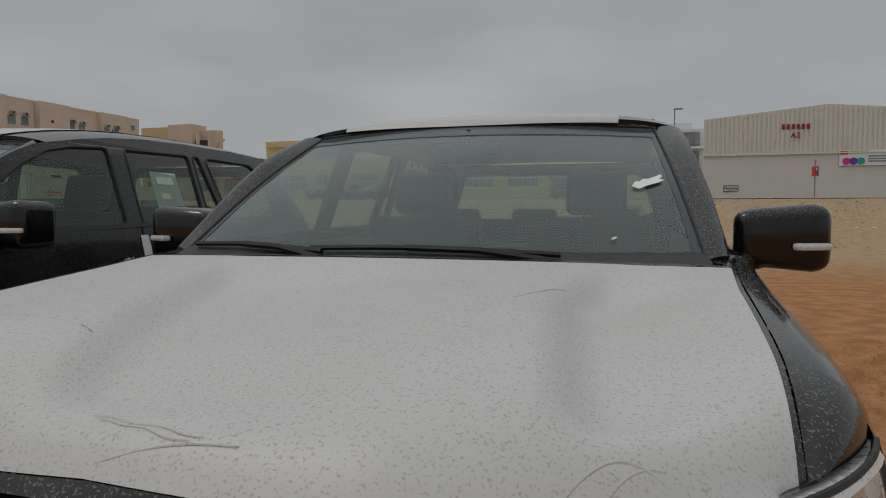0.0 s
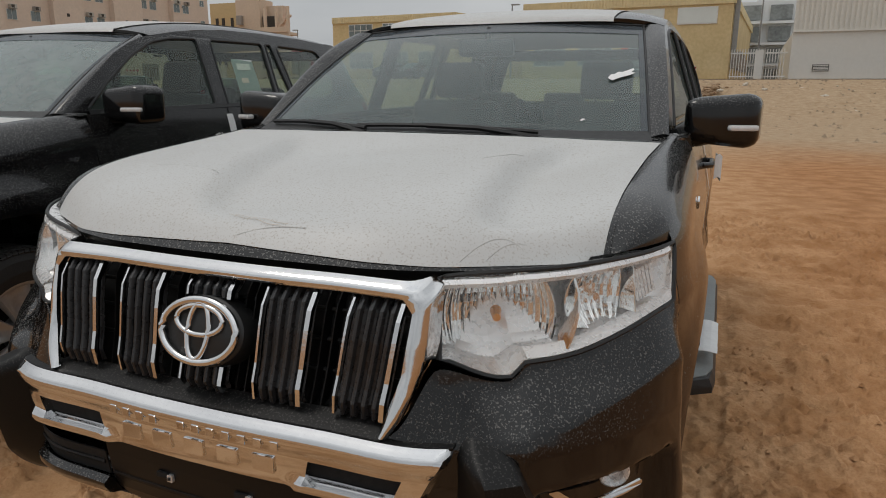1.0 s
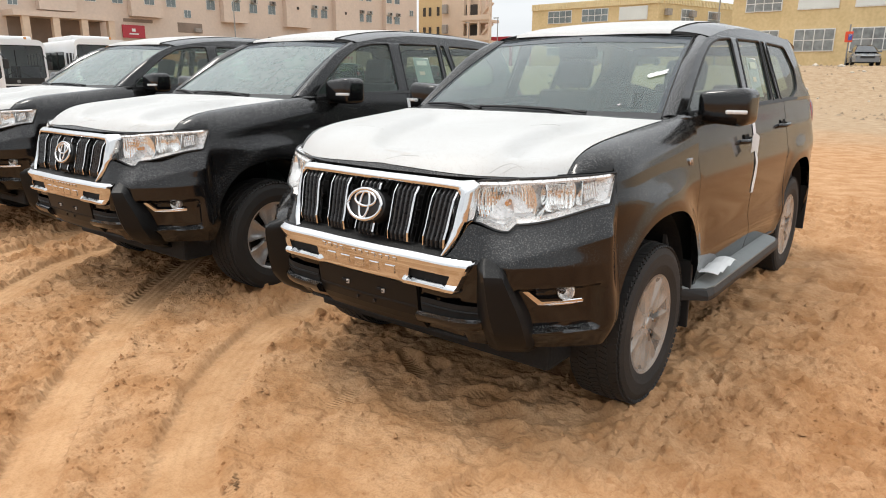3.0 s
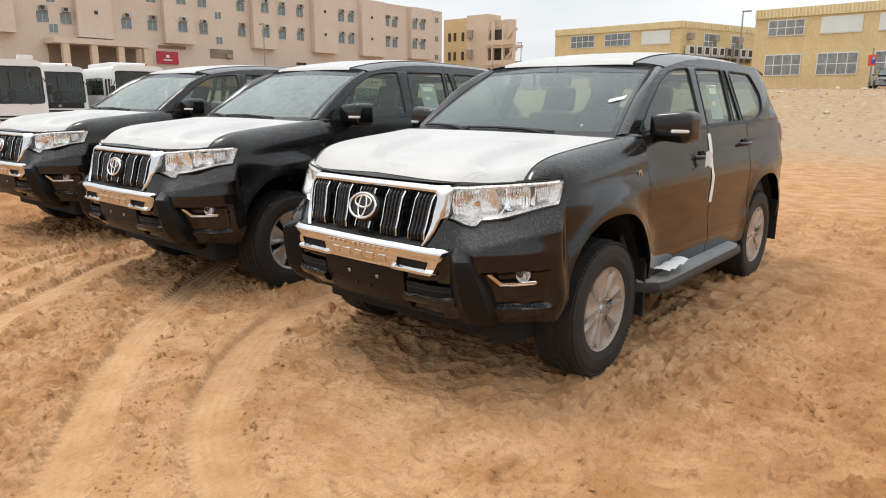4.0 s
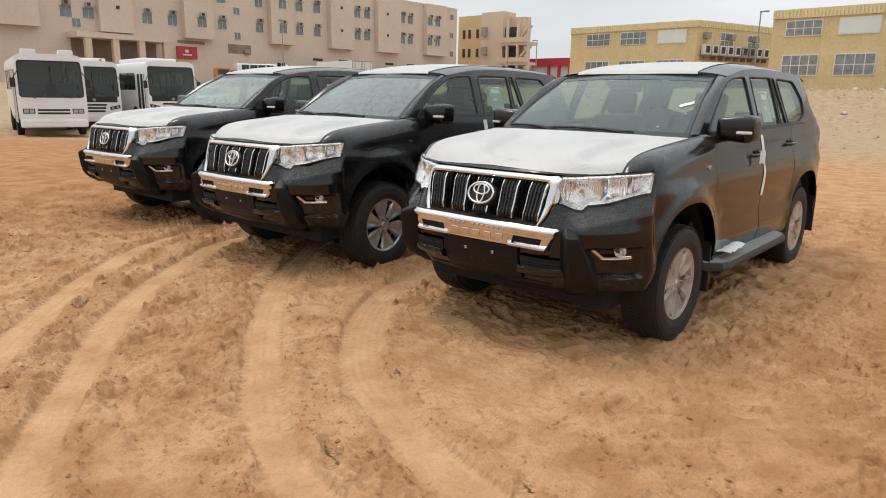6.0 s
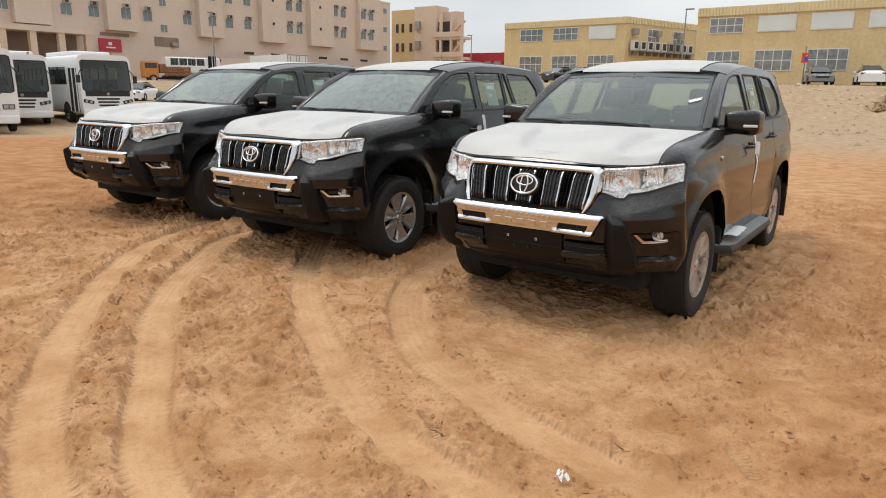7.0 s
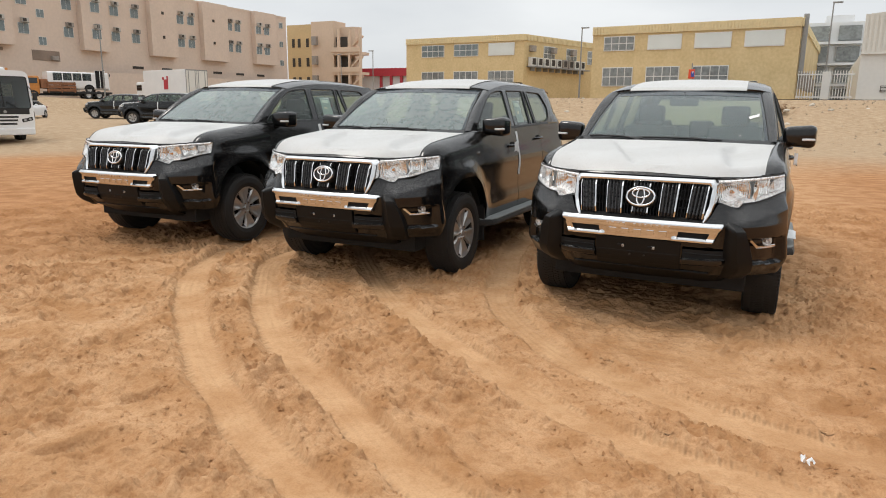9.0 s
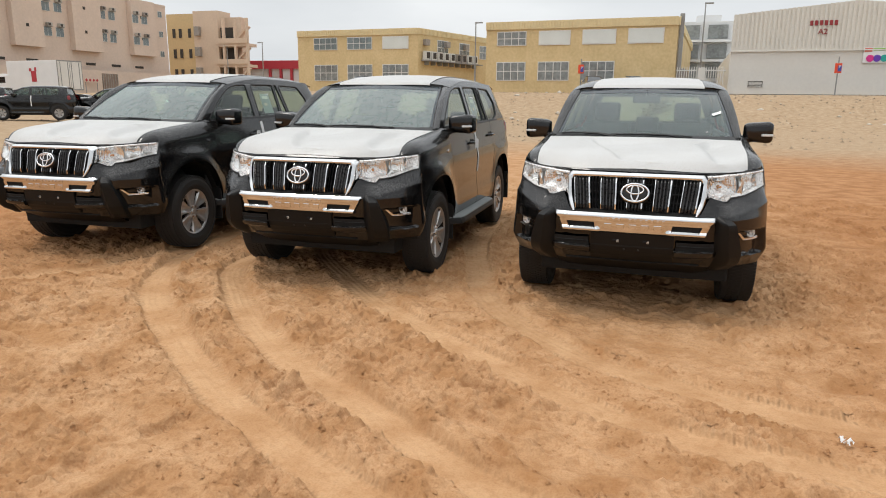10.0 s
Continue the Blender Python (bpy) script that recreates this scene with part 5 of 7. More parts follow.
        part("bar_slot", sheet(lambda u, v: front(e * (0.255 + 0.235 * u), 0.684 + 0.062 * v, 0.002), 8, 3, 0.004), GAPDARK, bar)
        part("bumper_lip", sheet(lambda u, v: front(e * (0.295 + 0.285 * u), 0.496 + 0.062 * v + 0.010 * u, 0.034 * smooth(v, 0, 0.35) * (1 - 0.55 * smooth(v, 0.80, 1.0)) * (1 - 0.6 * smooth(u, 0.85, 1))), 16, 12, 0.03), PAINT, car, "gloss black bumper lip", smooth=True)

        def horn(u, v):
            xc = 0.598 + 0.088 * v ** 1.1
            w = (0.088 + 0.072 * smooth(v, 0.0, 0.6)) * (0.55 + 0.45 * smooth(v, 0.0, 0.07))
            z = 0.818 - 0.408 * v
            hgt = 0.092 * min(1, 4.5 * min(u, 1 - u)) * smooth(v, -0.02, 0.14) * (1 - 0.5 * smooth(v, 0.85, 1))
            return front(e * (xc + (u - 0.5) * w), z, hgt)
        part("bumper_horn", sheet(horn, 12, 24, 0.004), PLASTIC, car, "matt black bumper horn", smooth=True)
        bez = dense(rounded([(e * 0.694, 0.694), (e * 0.710, 0.694), (e * 0.748, 0.651), (e * 0.848, 0.651), (e * 0.848, 0.640), (e * 0.740, 0.638)], 0.003, 2), 0.02)
        part("fog_bezel", plate(bez, [], lambda x, z: front(x, z, 0.030), 0.004), CHROME, car, "chrome fog lamp bezel")
        p = Vector(front(e * 0.815, 0.678, 0.002))
        turn = Vector((e * 0.42, -0.90, 0.0)).normalized().to_track_quat("Z", "Y").to_matrix().to_4x4()
        fog = lathe([(0.0, -0.008), (0.014, -0.004), (0.024, 0.006), (0.030, 0.010), (0.034, 0.006), (0.034, -0.02)], 24, "Z")
        fog.transform(Matrix.Translation(p) @ turn)
        fo = part("fog_lamp", fog, BOWL, car, "round clear fog lamp")
        cover = lathe([(0, 0.020), (0.013, 0.018), (0.024, 0.014), (0.030, 0.011)], 24, "Z")
        cover.transform(Matrix.Translation(p) @ turn)
        part("fog_cover", cover, LENS, fo, smooth=True)
        # near-black plate paints the shade around the fog lamp
        part("fog_housing", plate(dense(rounded([(e * 0.71, 0.697), (e * 0.852, 0.707), (e * 0.852, 0.648), (e * 0.752, 0.648)], 0.01, 2), 0.03), [], lambda x, z: front(x, z, -0.006)), GAPDARK, fo)
    part("skid_plate", sheet(lambda u, v: (lambda p: (p[0], p[1] + 0.30 * v, p[2] - 0.13 * v))(front(-0.62 + 1.24 * u, 0.44, 0.0)), 20, 4, 0.01), PLASTIC, car)


def make_wheel(car, x, y, sx, steer=0.0):
    """Tyre with tread blocks, six-spoke alloy rim and brake."""
    R = 0.385
    at = pose(x, y, R - 0.012, 0, 0, steer)
    wheel = new("wheel")
    wheel.parent, wheel.matrix_basis = car, at
    prof = [(0.222, -0.10), (0.235, -0.112), (0.28, -0.126), (0.33, -0.124), (0.362, -0.112), (0.375, -0.098), (0.378, 0.0), (0.375, 0.098), (0.362, 0.112), (0.33, 0.124), (0.28, 0.126), (0.235, 0.112), (0.222, 0.10), (0.20, 0.09), (0.20, -0.09), (0.222, -0.10)]
    part("tyre", lathe(prof, 64), RUBBER, wheel)
    bm = bmesh.new()
    for row, (px, wd) in enumerate(((-0.090, 0.040), (-0.046, 0.038), (0.0, 0.040), (0.046, 0.038), (0.090, 0.040))):
        n = 84
        for k in range(n):
            a = (k + 0.5 * (row % 2)) * math.tau / n
            m = Matrix.Rotation(a, 4, "X") @ Matrix.Translation((px, 0, 0.3765 if abs(px) < 0.08 else 0.3715)) @ Matrix.Rotation(0.30 * (-1) ** row, 4, "Z") @ Matrix.Diagonal((wd, 0.0235, 0.010, 1))
            bmesh.ops.create_cube(bm, size=1, matrix=m)
    for k in range(84):
        a = k * math.tau / 84
        for e in (-1, 1):
            m = Matrix.Rotation(a, 4, "X") @ Matrix.Translation((e * 0.1105, 0, 0.3575)) @ Matrix.Rotation(-e * 0.75, 4, "Y") @ Matrix.Diagonal((0.024, 0.020, 0.006, 1))
            bmesh.ops.create_cube(bm, size=1, matrix=m)
    tagged(part("tread", bm, RUBBER, wheel, "black rubber tread blocks"), kind="stuff")
    f = sx
    bm = lathe([(0.232, -0.09 * f), (0.212, -0.08 * f), (0.205, 0.0), (0.212, 0.085 * f), (0.234, 0.105 * f), (0.236, 0.112 * f), (0.226, 0.110 * f), (0.212, 0.09 * f), (0.196, 0.0)], 48)

    def spoke(a0):
        """A wide wedge with raised edges and a hollow down its middle."""
        def fn(u, v):
            a = 2 * u - 1
            r = 0.052 + 0.168 * v
            half = 0.025 + 0.064 * v ** 1.15
            h = 0.090 + 0.014 * smooth(v, 0.0, 0.8) - 0.016 * (1 - smooth(abs(a), 0.25, 0.75)) * smooth(v, 0.15, 0.5) * (1 - smooth(v, 0.85, 1)) - 0.022 * smooth(abs(a), 0.86, 1.0)
            x, y = a * half, math.sqrt(max(0.0, r * r - (a * half) ** 2))
            c, s_ = math.cos(a0), math.sin(a0)
            return f * h, x * c - y * s_, x * s_ + y * c
        sp = grid(bmesh.new(), fn, 12, 10)
        bmesh.ops.recalc_face_normals(sp, faces=sp.faces)
        bmesh.ops.solidify(sp, geom=sp.faces[:], thickness=0.02)
        me_ = bpy.data.meshes.new("spoke")
        sp.to_mesh(me_)
        sp.free()
        bm.from_mesh(me_)
        bpy.data.meshes.remove(me_)
    for k in range(6):
        spoke(k * math.tau / 6 + 0.2)
    cyl(bm, (f * 0.03, 0, 0), (f * 0.085, 0, 0), 0.08, 0.07, 24)
    rim = part("rim", bm, ALLOY, wheel, "silver six-spoke alloy rim", smooth=True)
    part("hub_cap", lathe([(0, 0.104 * f), (0.026, 0.102 * f), (0.032, 0.09 * f), (0.032, 0.07 * f)], 20), ALLOY, rim)
    for k in range(6):
        a = k * math.tau / 6
        part("wheel_nut", rod((f * 0.075, 0.057 * math.cos(a), 0.057 * math.sin(a)), (f * 0.105, 0.057 * math.cos(a), 0.057 * math.sin(a)), 0.012, 0.009, 6), CHROME, rim)
    part("brake_disc", rod((-f * 0.02, 0, 0), (0, 0, 0), 0.165, None, 32), TRIM, wheel)
    return wheel


def make_seat(car, x, y, wide, rests, z0=0.62, h=0.62):
    seat = part("seat", box_bm((x, y, z0), (wide, 0.52, 0.16), 0.05), SEATCLOTH, car)
    tilt = Matrix.Rotation(radians(-14), 4, "X")
    part("backrest", box_bm((x, y + 0.30, z0 + 0.05 + h / 2), (wide, 0.14, h), 0.055, tilt, 3), SEATCLOTH, seat)
    for rx in rests:
        bm = box_bm((rx, y + 0.40, z0 + h + 0.15), (0.26, 0.09, 0.19), 0.04, tilt, 3)
        for e in (-1, 1):
            cyl(bm, (rx + e * 0.05, y + 0.37, z0 + h - 0.02), (rx + e * 0.05, y + 0.39, z0 + h + 0.08), 0.008, None, 8)
        part("headrest", bm, SEATCLOTH, seat)


def make_car():
    car = thing("car", "black four-wheel-drive car with white protective film on bonnet and roof", "car", "cars parked in a row")
    # flanks, built for both sides
    for sx in (1, -1):
        # wing with the wheel arch, rolled over to the bonnet's edge
        def top_roll(y, p, t):
            xe, ze = fender_edge(y)
            a = t * math.pi / 2
            return (p[0] - (p[0] - xe) * (1 - math.cos(a)), y, p[2] + (ze - p[2]) * math.sin(a))

        def wing(u, v):
            y = 0.475 + (1.376 - 0.475) * u
            lo = sill(y)
            z1 = 1.06 + 0.05 * u
            if v < 0.6:
                p = body(s_of_y(y), lo + (z1 - lo) * v / 0.6)
                p = (p[0], y, p[2])
            else:
                q = body(s_of_y(y), z1)
                p = top_roll(y, q, (v - 0.6) / 0.4)
            return p[0] * sx, p[1], p[2]

        def nose(u, v):
            s = s_of_y(0.475) - (s_of_y(0.475) - s_of_x(0.80)) * u
            q = body(s, lamp_top(s) + 0.006)
            if q[1] < HOOD_Y0 + 0.004:
                return (q[0] - 0.014 * v) * sx, q[1] + 0.012 * v, q[2] + (1.099 - q[2]) * v
            p = top_roll(q[1], q, v)
            return p[0] * sx, p[1], p[2]
        bm = grid(bmesh.new(), wing, 44, 22)
        bmesh.ops.recalc_face_normals(bm, faces=bm.faces)
        rim = [e for e in bm.edges if e.is_boundary and all(v.co.z < 0.93 and 0.478 < v.co.y < 1.374 for v in e.verts)]
        for v in bmesh.ops.extrude_edge_only(bm, edges=rim)["geom"]:
            if isinstance(v, bmesh.types.BMVert):
                v.co.x -= sx * 0.018
        grid(bm, nose, 24, 8)
        bmesh.ops.recalc_face_normals(bm, faces=bm.faces)
        part("wing", bm, PAINT, car, smooth=True)
        part("front_door", flank(sx, 1.38, 2.395, 14, 18, belt), PAINT, car, smooth=True)
        part("rear_door", flank(sx, 2.405, 3.24, 26, 18, belt), PAINT, car, smooth=True)

        def quarter(u, v):
            s = s_of_y(3.25) + (S_END - 0.55 - s_of_y(3.25)) * u
            x, y, _, _ = plan(s)
            lo, hi = (sill(y) if y < 4.19 else 0.55), belt(min(y, 3.9)) + 0.01
            p = body(s, lo + (hi - lo) * v)
            return p[0] * sx, p[1], p[2]
        bm = sheet(quarter, 40, 18)
        part("rear_quarter", bm, PAINT, car, smooth=True)

        # sill, step and arch liners
        part("sill", sheet(lambda u, v: (sx * (0.915 - 0.10 * v), 1.37 + 1.90 * u, 0.42 - 0.12 * v), 4, 4, 0.03), TRIM, car)
        bm = bmesh.new()
        grid(bm, lambda u, v: (sx * (0.86 + (0.15 - 0.11 * (smooth(u, 0.93, 1) + 1 - smooth(u, 0, 0.07))) * v), 1.36 + 1.62 * u, 0.446 - 0.012 * v), 20, 4)
        bmesh.ops.recalc_face_normals(bm, faces=bm.faces)
        bmesh.ops.solidify(bm, geom=bm.faces[:], thickness=0.012)
        step = part("side_step", bm, STEPGREY, car, "grey plastic side step")
        under = bmesh.new()
        grid(under, lambda u, v: (sx * (0.80 + (0.222 - 0.13 * (smooth(u, 0.94, 1) + 1 - smooth(u, 0, 0.06))) * min(1.0, v * 1.25)), 1.345 + 1.65 * u, 0.438 - 0.055 * smooth(v, 0.7, 1.0) - 0.010 * v), 20, 8)
        bmesh.ops.recalc_face_normals(under, faces=under.faces)
        bmesh.ops.solidify(under, geom=under.faces[:], thickness=0.02)
        part("step_carrier", under, TRIM, step)
        for fy, fz in ((1.392, 0.40), (4.20, 0.44)):
            part("mud_flap", box_bm((sx * 0.80, fy, fz), (0.26, 0.018, 0.36), 0.006), TRIM, car)
        for k in range(4):
            part("tread_rib", box_bm((sx * (0.868 + 0.011 * k), 2.17, 0.449), (0.008, 1.42, 0.006)), TRIM, step)
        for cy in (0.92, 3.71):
            # liner near black, so the arch's shade is in its colour
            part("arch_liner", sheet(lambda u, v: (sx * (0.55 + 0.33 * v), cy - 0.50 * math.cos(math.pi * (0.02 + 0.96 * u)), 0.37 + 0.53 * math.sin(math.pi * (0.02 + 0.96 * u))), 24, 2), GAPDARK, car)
            make_wheel(car, sx * (0.803 if cy < 2 else 0.778), cy, sx)
        # window frame of the flank
        side = lambda y, z: (sx * glass_x(z, y), y, z)
        front_hole = rounded([(1.43, belt(1.43) + 0.012), (1.60, 1.450), (1.80, 1.585), (1.965, 1.662), (2.12, 1.692), (2.335, 1.704), (2.315, belt(2.3) + 0.012)], 0.03)
        rear_hole = rounded([(2.425, belt(2.4) + 0.012), (2.455, 1.706), (2.985, 1.714), (2.955, belt(2.95) + 0.012)], 0.03)
        vent_hole = rounded([(3.0, belt(3.0) + 0.012), (3.025, 1.712), (3.085, 1.712), (3.15, belt(3.15) + 0.012)], 0.015)
        quart_hole = rounded([(3.20, belt(3.2) + 0.012), (3.145, 1.712), (3.66, 1.702), (3.80, 1.53), (3.76, 1.40), (3.56, belt(3.5) + 0.012)], 0.05)
        outline = [(1.30, 1.299), (1.42, 1.395), (1.56, 1.50), (1.70, 1.596), (1.82, 1.652), (1.93, 1.690)]
        outline += [(y, roof_side(y)) for y in (2.05, 2.2, 2.5, 2.8, 3.1, 3.4, 3.7, 3.87)]
        outline += [(3.87, 1.765 - 0.07 * k) for k in range(1, 6)] + [(y, belt(y) - 0.002) for y in (3.87, 3.6, 3.2, 2.8, 2.4, 2.0, 1.6)]
        holes = [front_hole, rear_hole, vent_hole, quart_hole]
        part("window_frame", plate(outline, holes, side, 0.02), PAINT, car)
        for nm, q in zip(("front_door_window", "rear_door_window", "vent_window", "quarter_window"), holes):
            ring = bmesh.new()
            tube(ring, [(sx * (glass_x(z, y) - 0.003), y, z) for y, z in q], 0.008, 6, True)
            w = part(nm, plate(q, [], lambda y, z: (sx * (glass_x(z, y) - 0.010), y, z)), SIDEGLASS, car)
            part("window_seal", ring, TRIM, w)
        part("waist_trim", sheet(lambda u, v: (lambda y: (sx * (glass_x(1.30, y) + 0.004 + 0.008 * (1 - v)), y, belt(y) - 0.002 + 0.018 * v))(1.44 + 2.2 * u), 16, 1, 0.006), TRIM, car)

        def shelf(u, v):
            y = 1.335 + 2.2 * u
            xa, xb = body(s_of_y(max(y, 1.38)), belt(y))[0], glass_x(1.30, y) - 0.006
            return sx * (xa + (xb - xa) * v), y, belt(y) - 0.006 * (1 - math.sin(math.pi / 2 * v))
        part("door_shoulder", sheet(shelf, 24, 4, 0.004), PAINT, car, smooth=True)

        # rounded rear pillar between the last window and the tailgate, rising out of the quarter panel
        def rear_pillar(u, v):
            z = 1.336 + (1.767 - 0.045 * u * u - 1.336) * v
            xa = glass_x(z)
            xr = min(xa - 0.05, 0.84 - 0.18 * max(0.0, z - 1.34) / 0.38) - 0.02
            yb = 4.10 + 0.04 * (1 - (xr / 0.8) ** 2) + 0.34 * (1.70 - z) + 0.018
            a, k, b = Vector((xa, 3.868, z)), Vector((xa, yb - 0.01, z)), Vector((xr, yb, z))
            p = a.lerp(k, u).lerp(k.lerp(b, u), u)
            foot = Vector(body(s_of_y(3.868) + (S_END - 0.55 - s_of_y(3.868)) * u, 1.336))
            foot += Vector((glass_x(z) - glass_x(1.336) - 0.012 * (1 - smooth(u, 0, 0.4)), 0, z - 1.336))
            p = foot.lerp(p, smooth(v, 0.0, 0.30))
            return sx * p.x, p.y, p.z
        part("rear_pillar", sheet(rear_pillar, 24, 18, 0.004), PAINT, car, smooth=True)

        # windscreen pillar
        def pillar(u, v):
            a = Vector(screen_pt(sx * 1.0, u))
            k = u * 5
            i = min(4, int(k))
            (ya, za), (yb, zb) = outline[i], outline[i + 1]
            y, z = ya + (yb - ya) * (k - i), za + (zb - za) * (k - i)
            b = Vector((sx * glass_x(z, y), y, z))
            p = a.lerp(b, v)
            h = math.sin(math.pi * v) * 0.013
            return p.x + sx * h * 0.6, p.y - h * 0.5, p.z + h * 0.6
        part("windscreen_pillar", sheet(pillar, 14, 8, 0.01), PAINT, car, smooth=True)
        # cowl corner between bonnet, pillar and door
        qa, qb, qc, qd = (Vector((sx * x, y, z)) for x, y, z in ((0.806, 1.20, 1.283), (0.742, 1.255, 1.290), (0.806, 1.325, 1.304), (0.862, 1.372, 1.293)))
        part("wing_corner", sheet(lambda u, v: qa.lerp(qb, u).lerp(qd.lerp(qc, u), v), 4, 4, 0.006), PAINT, car, smooth=True)

        # headlamp: bowl, reflectors and clear cover
        def lamp(u, v, depth=0.0):
            s = S_LI + (S_LO - S_LI) * u
            a, b = lamp_bottom(s), lamp_top(s)
            p = body(s, a + (b - a) * v, 0.006 - 0.055 * (1 - smooth(u, 0.0, 0.5)) + 0.012 * math.sin(math.pi * min(1, max(0, u))) - depth * math.sin(math.pi * min(1, max(0, v))) ** 0.3 * (1 - smooth(u, 0.75, 1.0) * 0.85))
            return p[0] * sx, p[1], p[2]
        headlamp = part("headlamp", sheet(lambda u, v: lamp(u, v, 0.10), 30, 12), BOWL, car, "clear headlamp with chrome reflector")
        part("lamp_cover", sheet(lambda u, v: lamp(u, v), 30, 10), LENS, headlamp, smooth=True)
        edge = [lamp(i / 24, 0) for i in range(25)] + [lamp(1 - i / 24, 1) for i in range(25)]
        part("lamp_seal", tube(bmesh.new(), edge, 0.005, 6, True), TRIM, headlamp)
        part("lamp_liner", tube(bmesh.new(), [lamp(0.02 + i * 0.04, 0.90, 0.012) for i in range(24)], 0.010, 6), BOWL, headlamp)
        part("lamp_liner", sheet(lambda u, v: lamp(0.30 + 0.66 * u, 0.03 + 0.09 * v, 0.006 + 0.030 * v), 20, 3, 0.003), BOWL, headlamp, smooth=True)
        # ribbed signal window at the outer end, and the partition beside the main beam
        for k in range(6):
            part("signal_rib", tube(bmesh.new(), [lamp(0.745 + 0.018 * k, 0.22 + 0.08 * j + 0.012 * k, 0.022) for j in range(7)], 0.0042, 5), BOWL, headlamp)
        part("partition", sheet(lambda u, v: lamp(0.425 + 0.05 * u + 0.025 * math.sin(math.pi * u), 0.06 + 0.80 * u, 0.010 + 0.055 * v), 10, 3, 0.004), REFLECTOR, headlamp, smooth=True)
        part("partition", sheet(lambda u, v: lamp(0.695 + 0.03 * u, 0.16 + 0.68 * u, 0.008 + 0.05 * v), 8, 3, 0.004), REFLECTOR, headlamp, smooth=True)
        for u0, rad, tall, mt in ((0.235, 0.118, 0.84, REFLECTOR), (0.575, 0.070, 0.95, REFLECTOR), (0.80, 0.036, 1.0, BOWL)):
            c = Vector(lamp(u0, 0.50 if u0 < 0.7 else 0.56, 0.035))
            way = Vector(lamp(u0 + 0.12, 0.5)) - Vector(lamp(u0 - 0.12, 0.5))
            fw = sx * Vector((way.y, -way.x, 0.0)).normalized()
            c -= fw * (0.02 if u0 < 0.3 else 0.0)
            q = fw.to_track_quat("Z", "Y").to_matrix().to_4x4()

            def fluted(u, v):
                """A rounded square bowl, pressed into upright flutes that lean this way and that."""
                p, r = 2 * u - 1, 2 * v - 1
                px, pr = p * math.sqrt(1 - r * r / 2.6), r * math.sqrt(1 - p * p / 2.6)
                deep = -0.050 + 0.055 * min(1.0, (px * px + pr * pr) / 1.2)
                k = math.floor(p * rad / 0.013 + 0.5)
                deep += 0.0026 * math.cos(p * rad / 0.013 * math.pi * 2) + 0.0022 * math.sin(2.4 * k + 2.2 * r) * (px * px + pr * pr)
                return rad * px, rad * tall * pr, deep
            rg = grid(bmesh.new(), fluted, 72, 10)
            rg.transform(Matrix.Translation(c) @ q)
            part("reflector", rg, mt, headlamp)
            # main beam bulb is amber too, added for a warm glint in its reflector
            part("bulb", rod(c - fw * 0.04, c + fw * 0.004, 0.012, 0.008, 12), REFLECTOR if 0.3 < u0 < 0.7 else AMBER, headlamp)
        # mirror on its arm
        mir = bmesh.new()
        box(mir, (sx * 0.962, 1.56, 1.340), (0.245, 0.165, 0.188), 0.046, Matrix.Rotation(sx * radians(-6), 4, "Z"), 4)
        for v in mir.verts:
            k = (sx * v.co.x - 0.85) / 0.22
            v.co.z = 1.340 + (v.co.z - 1.340) * (0.80 + 0.24 * smooth(k, 0, 0.5) - 0.12 * smooth(k, 0.6, 1.1))
            v.co.y += 0.03 * k
        mirror = part("door_mirror", mir, PAINT, car, smooth=True)
        part("mirror_arm", tube(bmesh.new(), [(sx * 0.82, 1.50, 1.285), (sx * 0.88, 1.53, 1.272), (sx * 0.94, 1.55, 1.285)], 0.024, 8), PLASTIC, mirror)
        part("turn_signal", box_bm((sx * 1.026, 1.492, 1.318), (0.10, 0.03, 0.020), 0.008, Matrix.Rotation(sx * 0.45, 4, "Z")), LENSWHITE, mirror, "clear turn signal strip")
        part("mirror_glass", box_bm((sx * 0.97, 1.645, 1.340), (0.17, 0.006, 0.12), 0.002), CHROME, mirror)
        # handles, badge, filler
        for hy in (2.22, 3.13):
            z = belt(hy) - 0.185 + 0.03 * (hy > 3)
            xo = body(s_of_y(hy), z)[0]
            hd = part("door_handle", tube(bmesh.new(), [(sx * (xo - 0.005), hy - 0.10, z), (sx * (xo + 0.03), hy - 0.075, z), (sx * (xo + 0.034), hy + 0.075, z + 0.004), (sx * (xo - 0.005), hy + 0.10, z + 0.004)], 0.014, 8), PAINT, car, smooth=True)
            # shallow near-black disc paints the shade of the handle hollow
            part("handle_cup", lathe([(0, 0.0), (0.045, 0.002), (0.055, 0.004)], 20), GAPDARK, hd, at=Matrix.Translation((sx * (xo + 0.001), hy, z)) @ Matrix.Diagonal((1, 1, 0.75, 1)))
        xb = body(s_of_y(1.25), 1.09)[0]
        part("wing_badge", badge_mesh(sx, xb + 0.003), CHROME, car, "chrome V6 badge")
        # tail lamp
        part("tail_lamp", sheet(lambda u, v: (lambda p: (sx * p[0], p[1], p[2]))(body(s_of_y(3.94) + 0.20 + 0.22 * u + 0.05 * (1 - v), 1.10 + 0.31 * v, -0.012 + 0.034 * math.sin(math.pi * u) ** 0.7 * math.sin(math.pi * (0.1 + 0.8 * v)) - 0.05 * smooth(v, 0.6, 1.0))), 10, 10, 0.02), REDLENS, car, "red tail lamp", smooth=True)

    # bonnet and its film
    bm = sheet(lambda u, v: hood_pt(2 * u - 1, v), 60, 36, 0.02)
    part("bonnet", bm, PAINT, car, smooth=True)
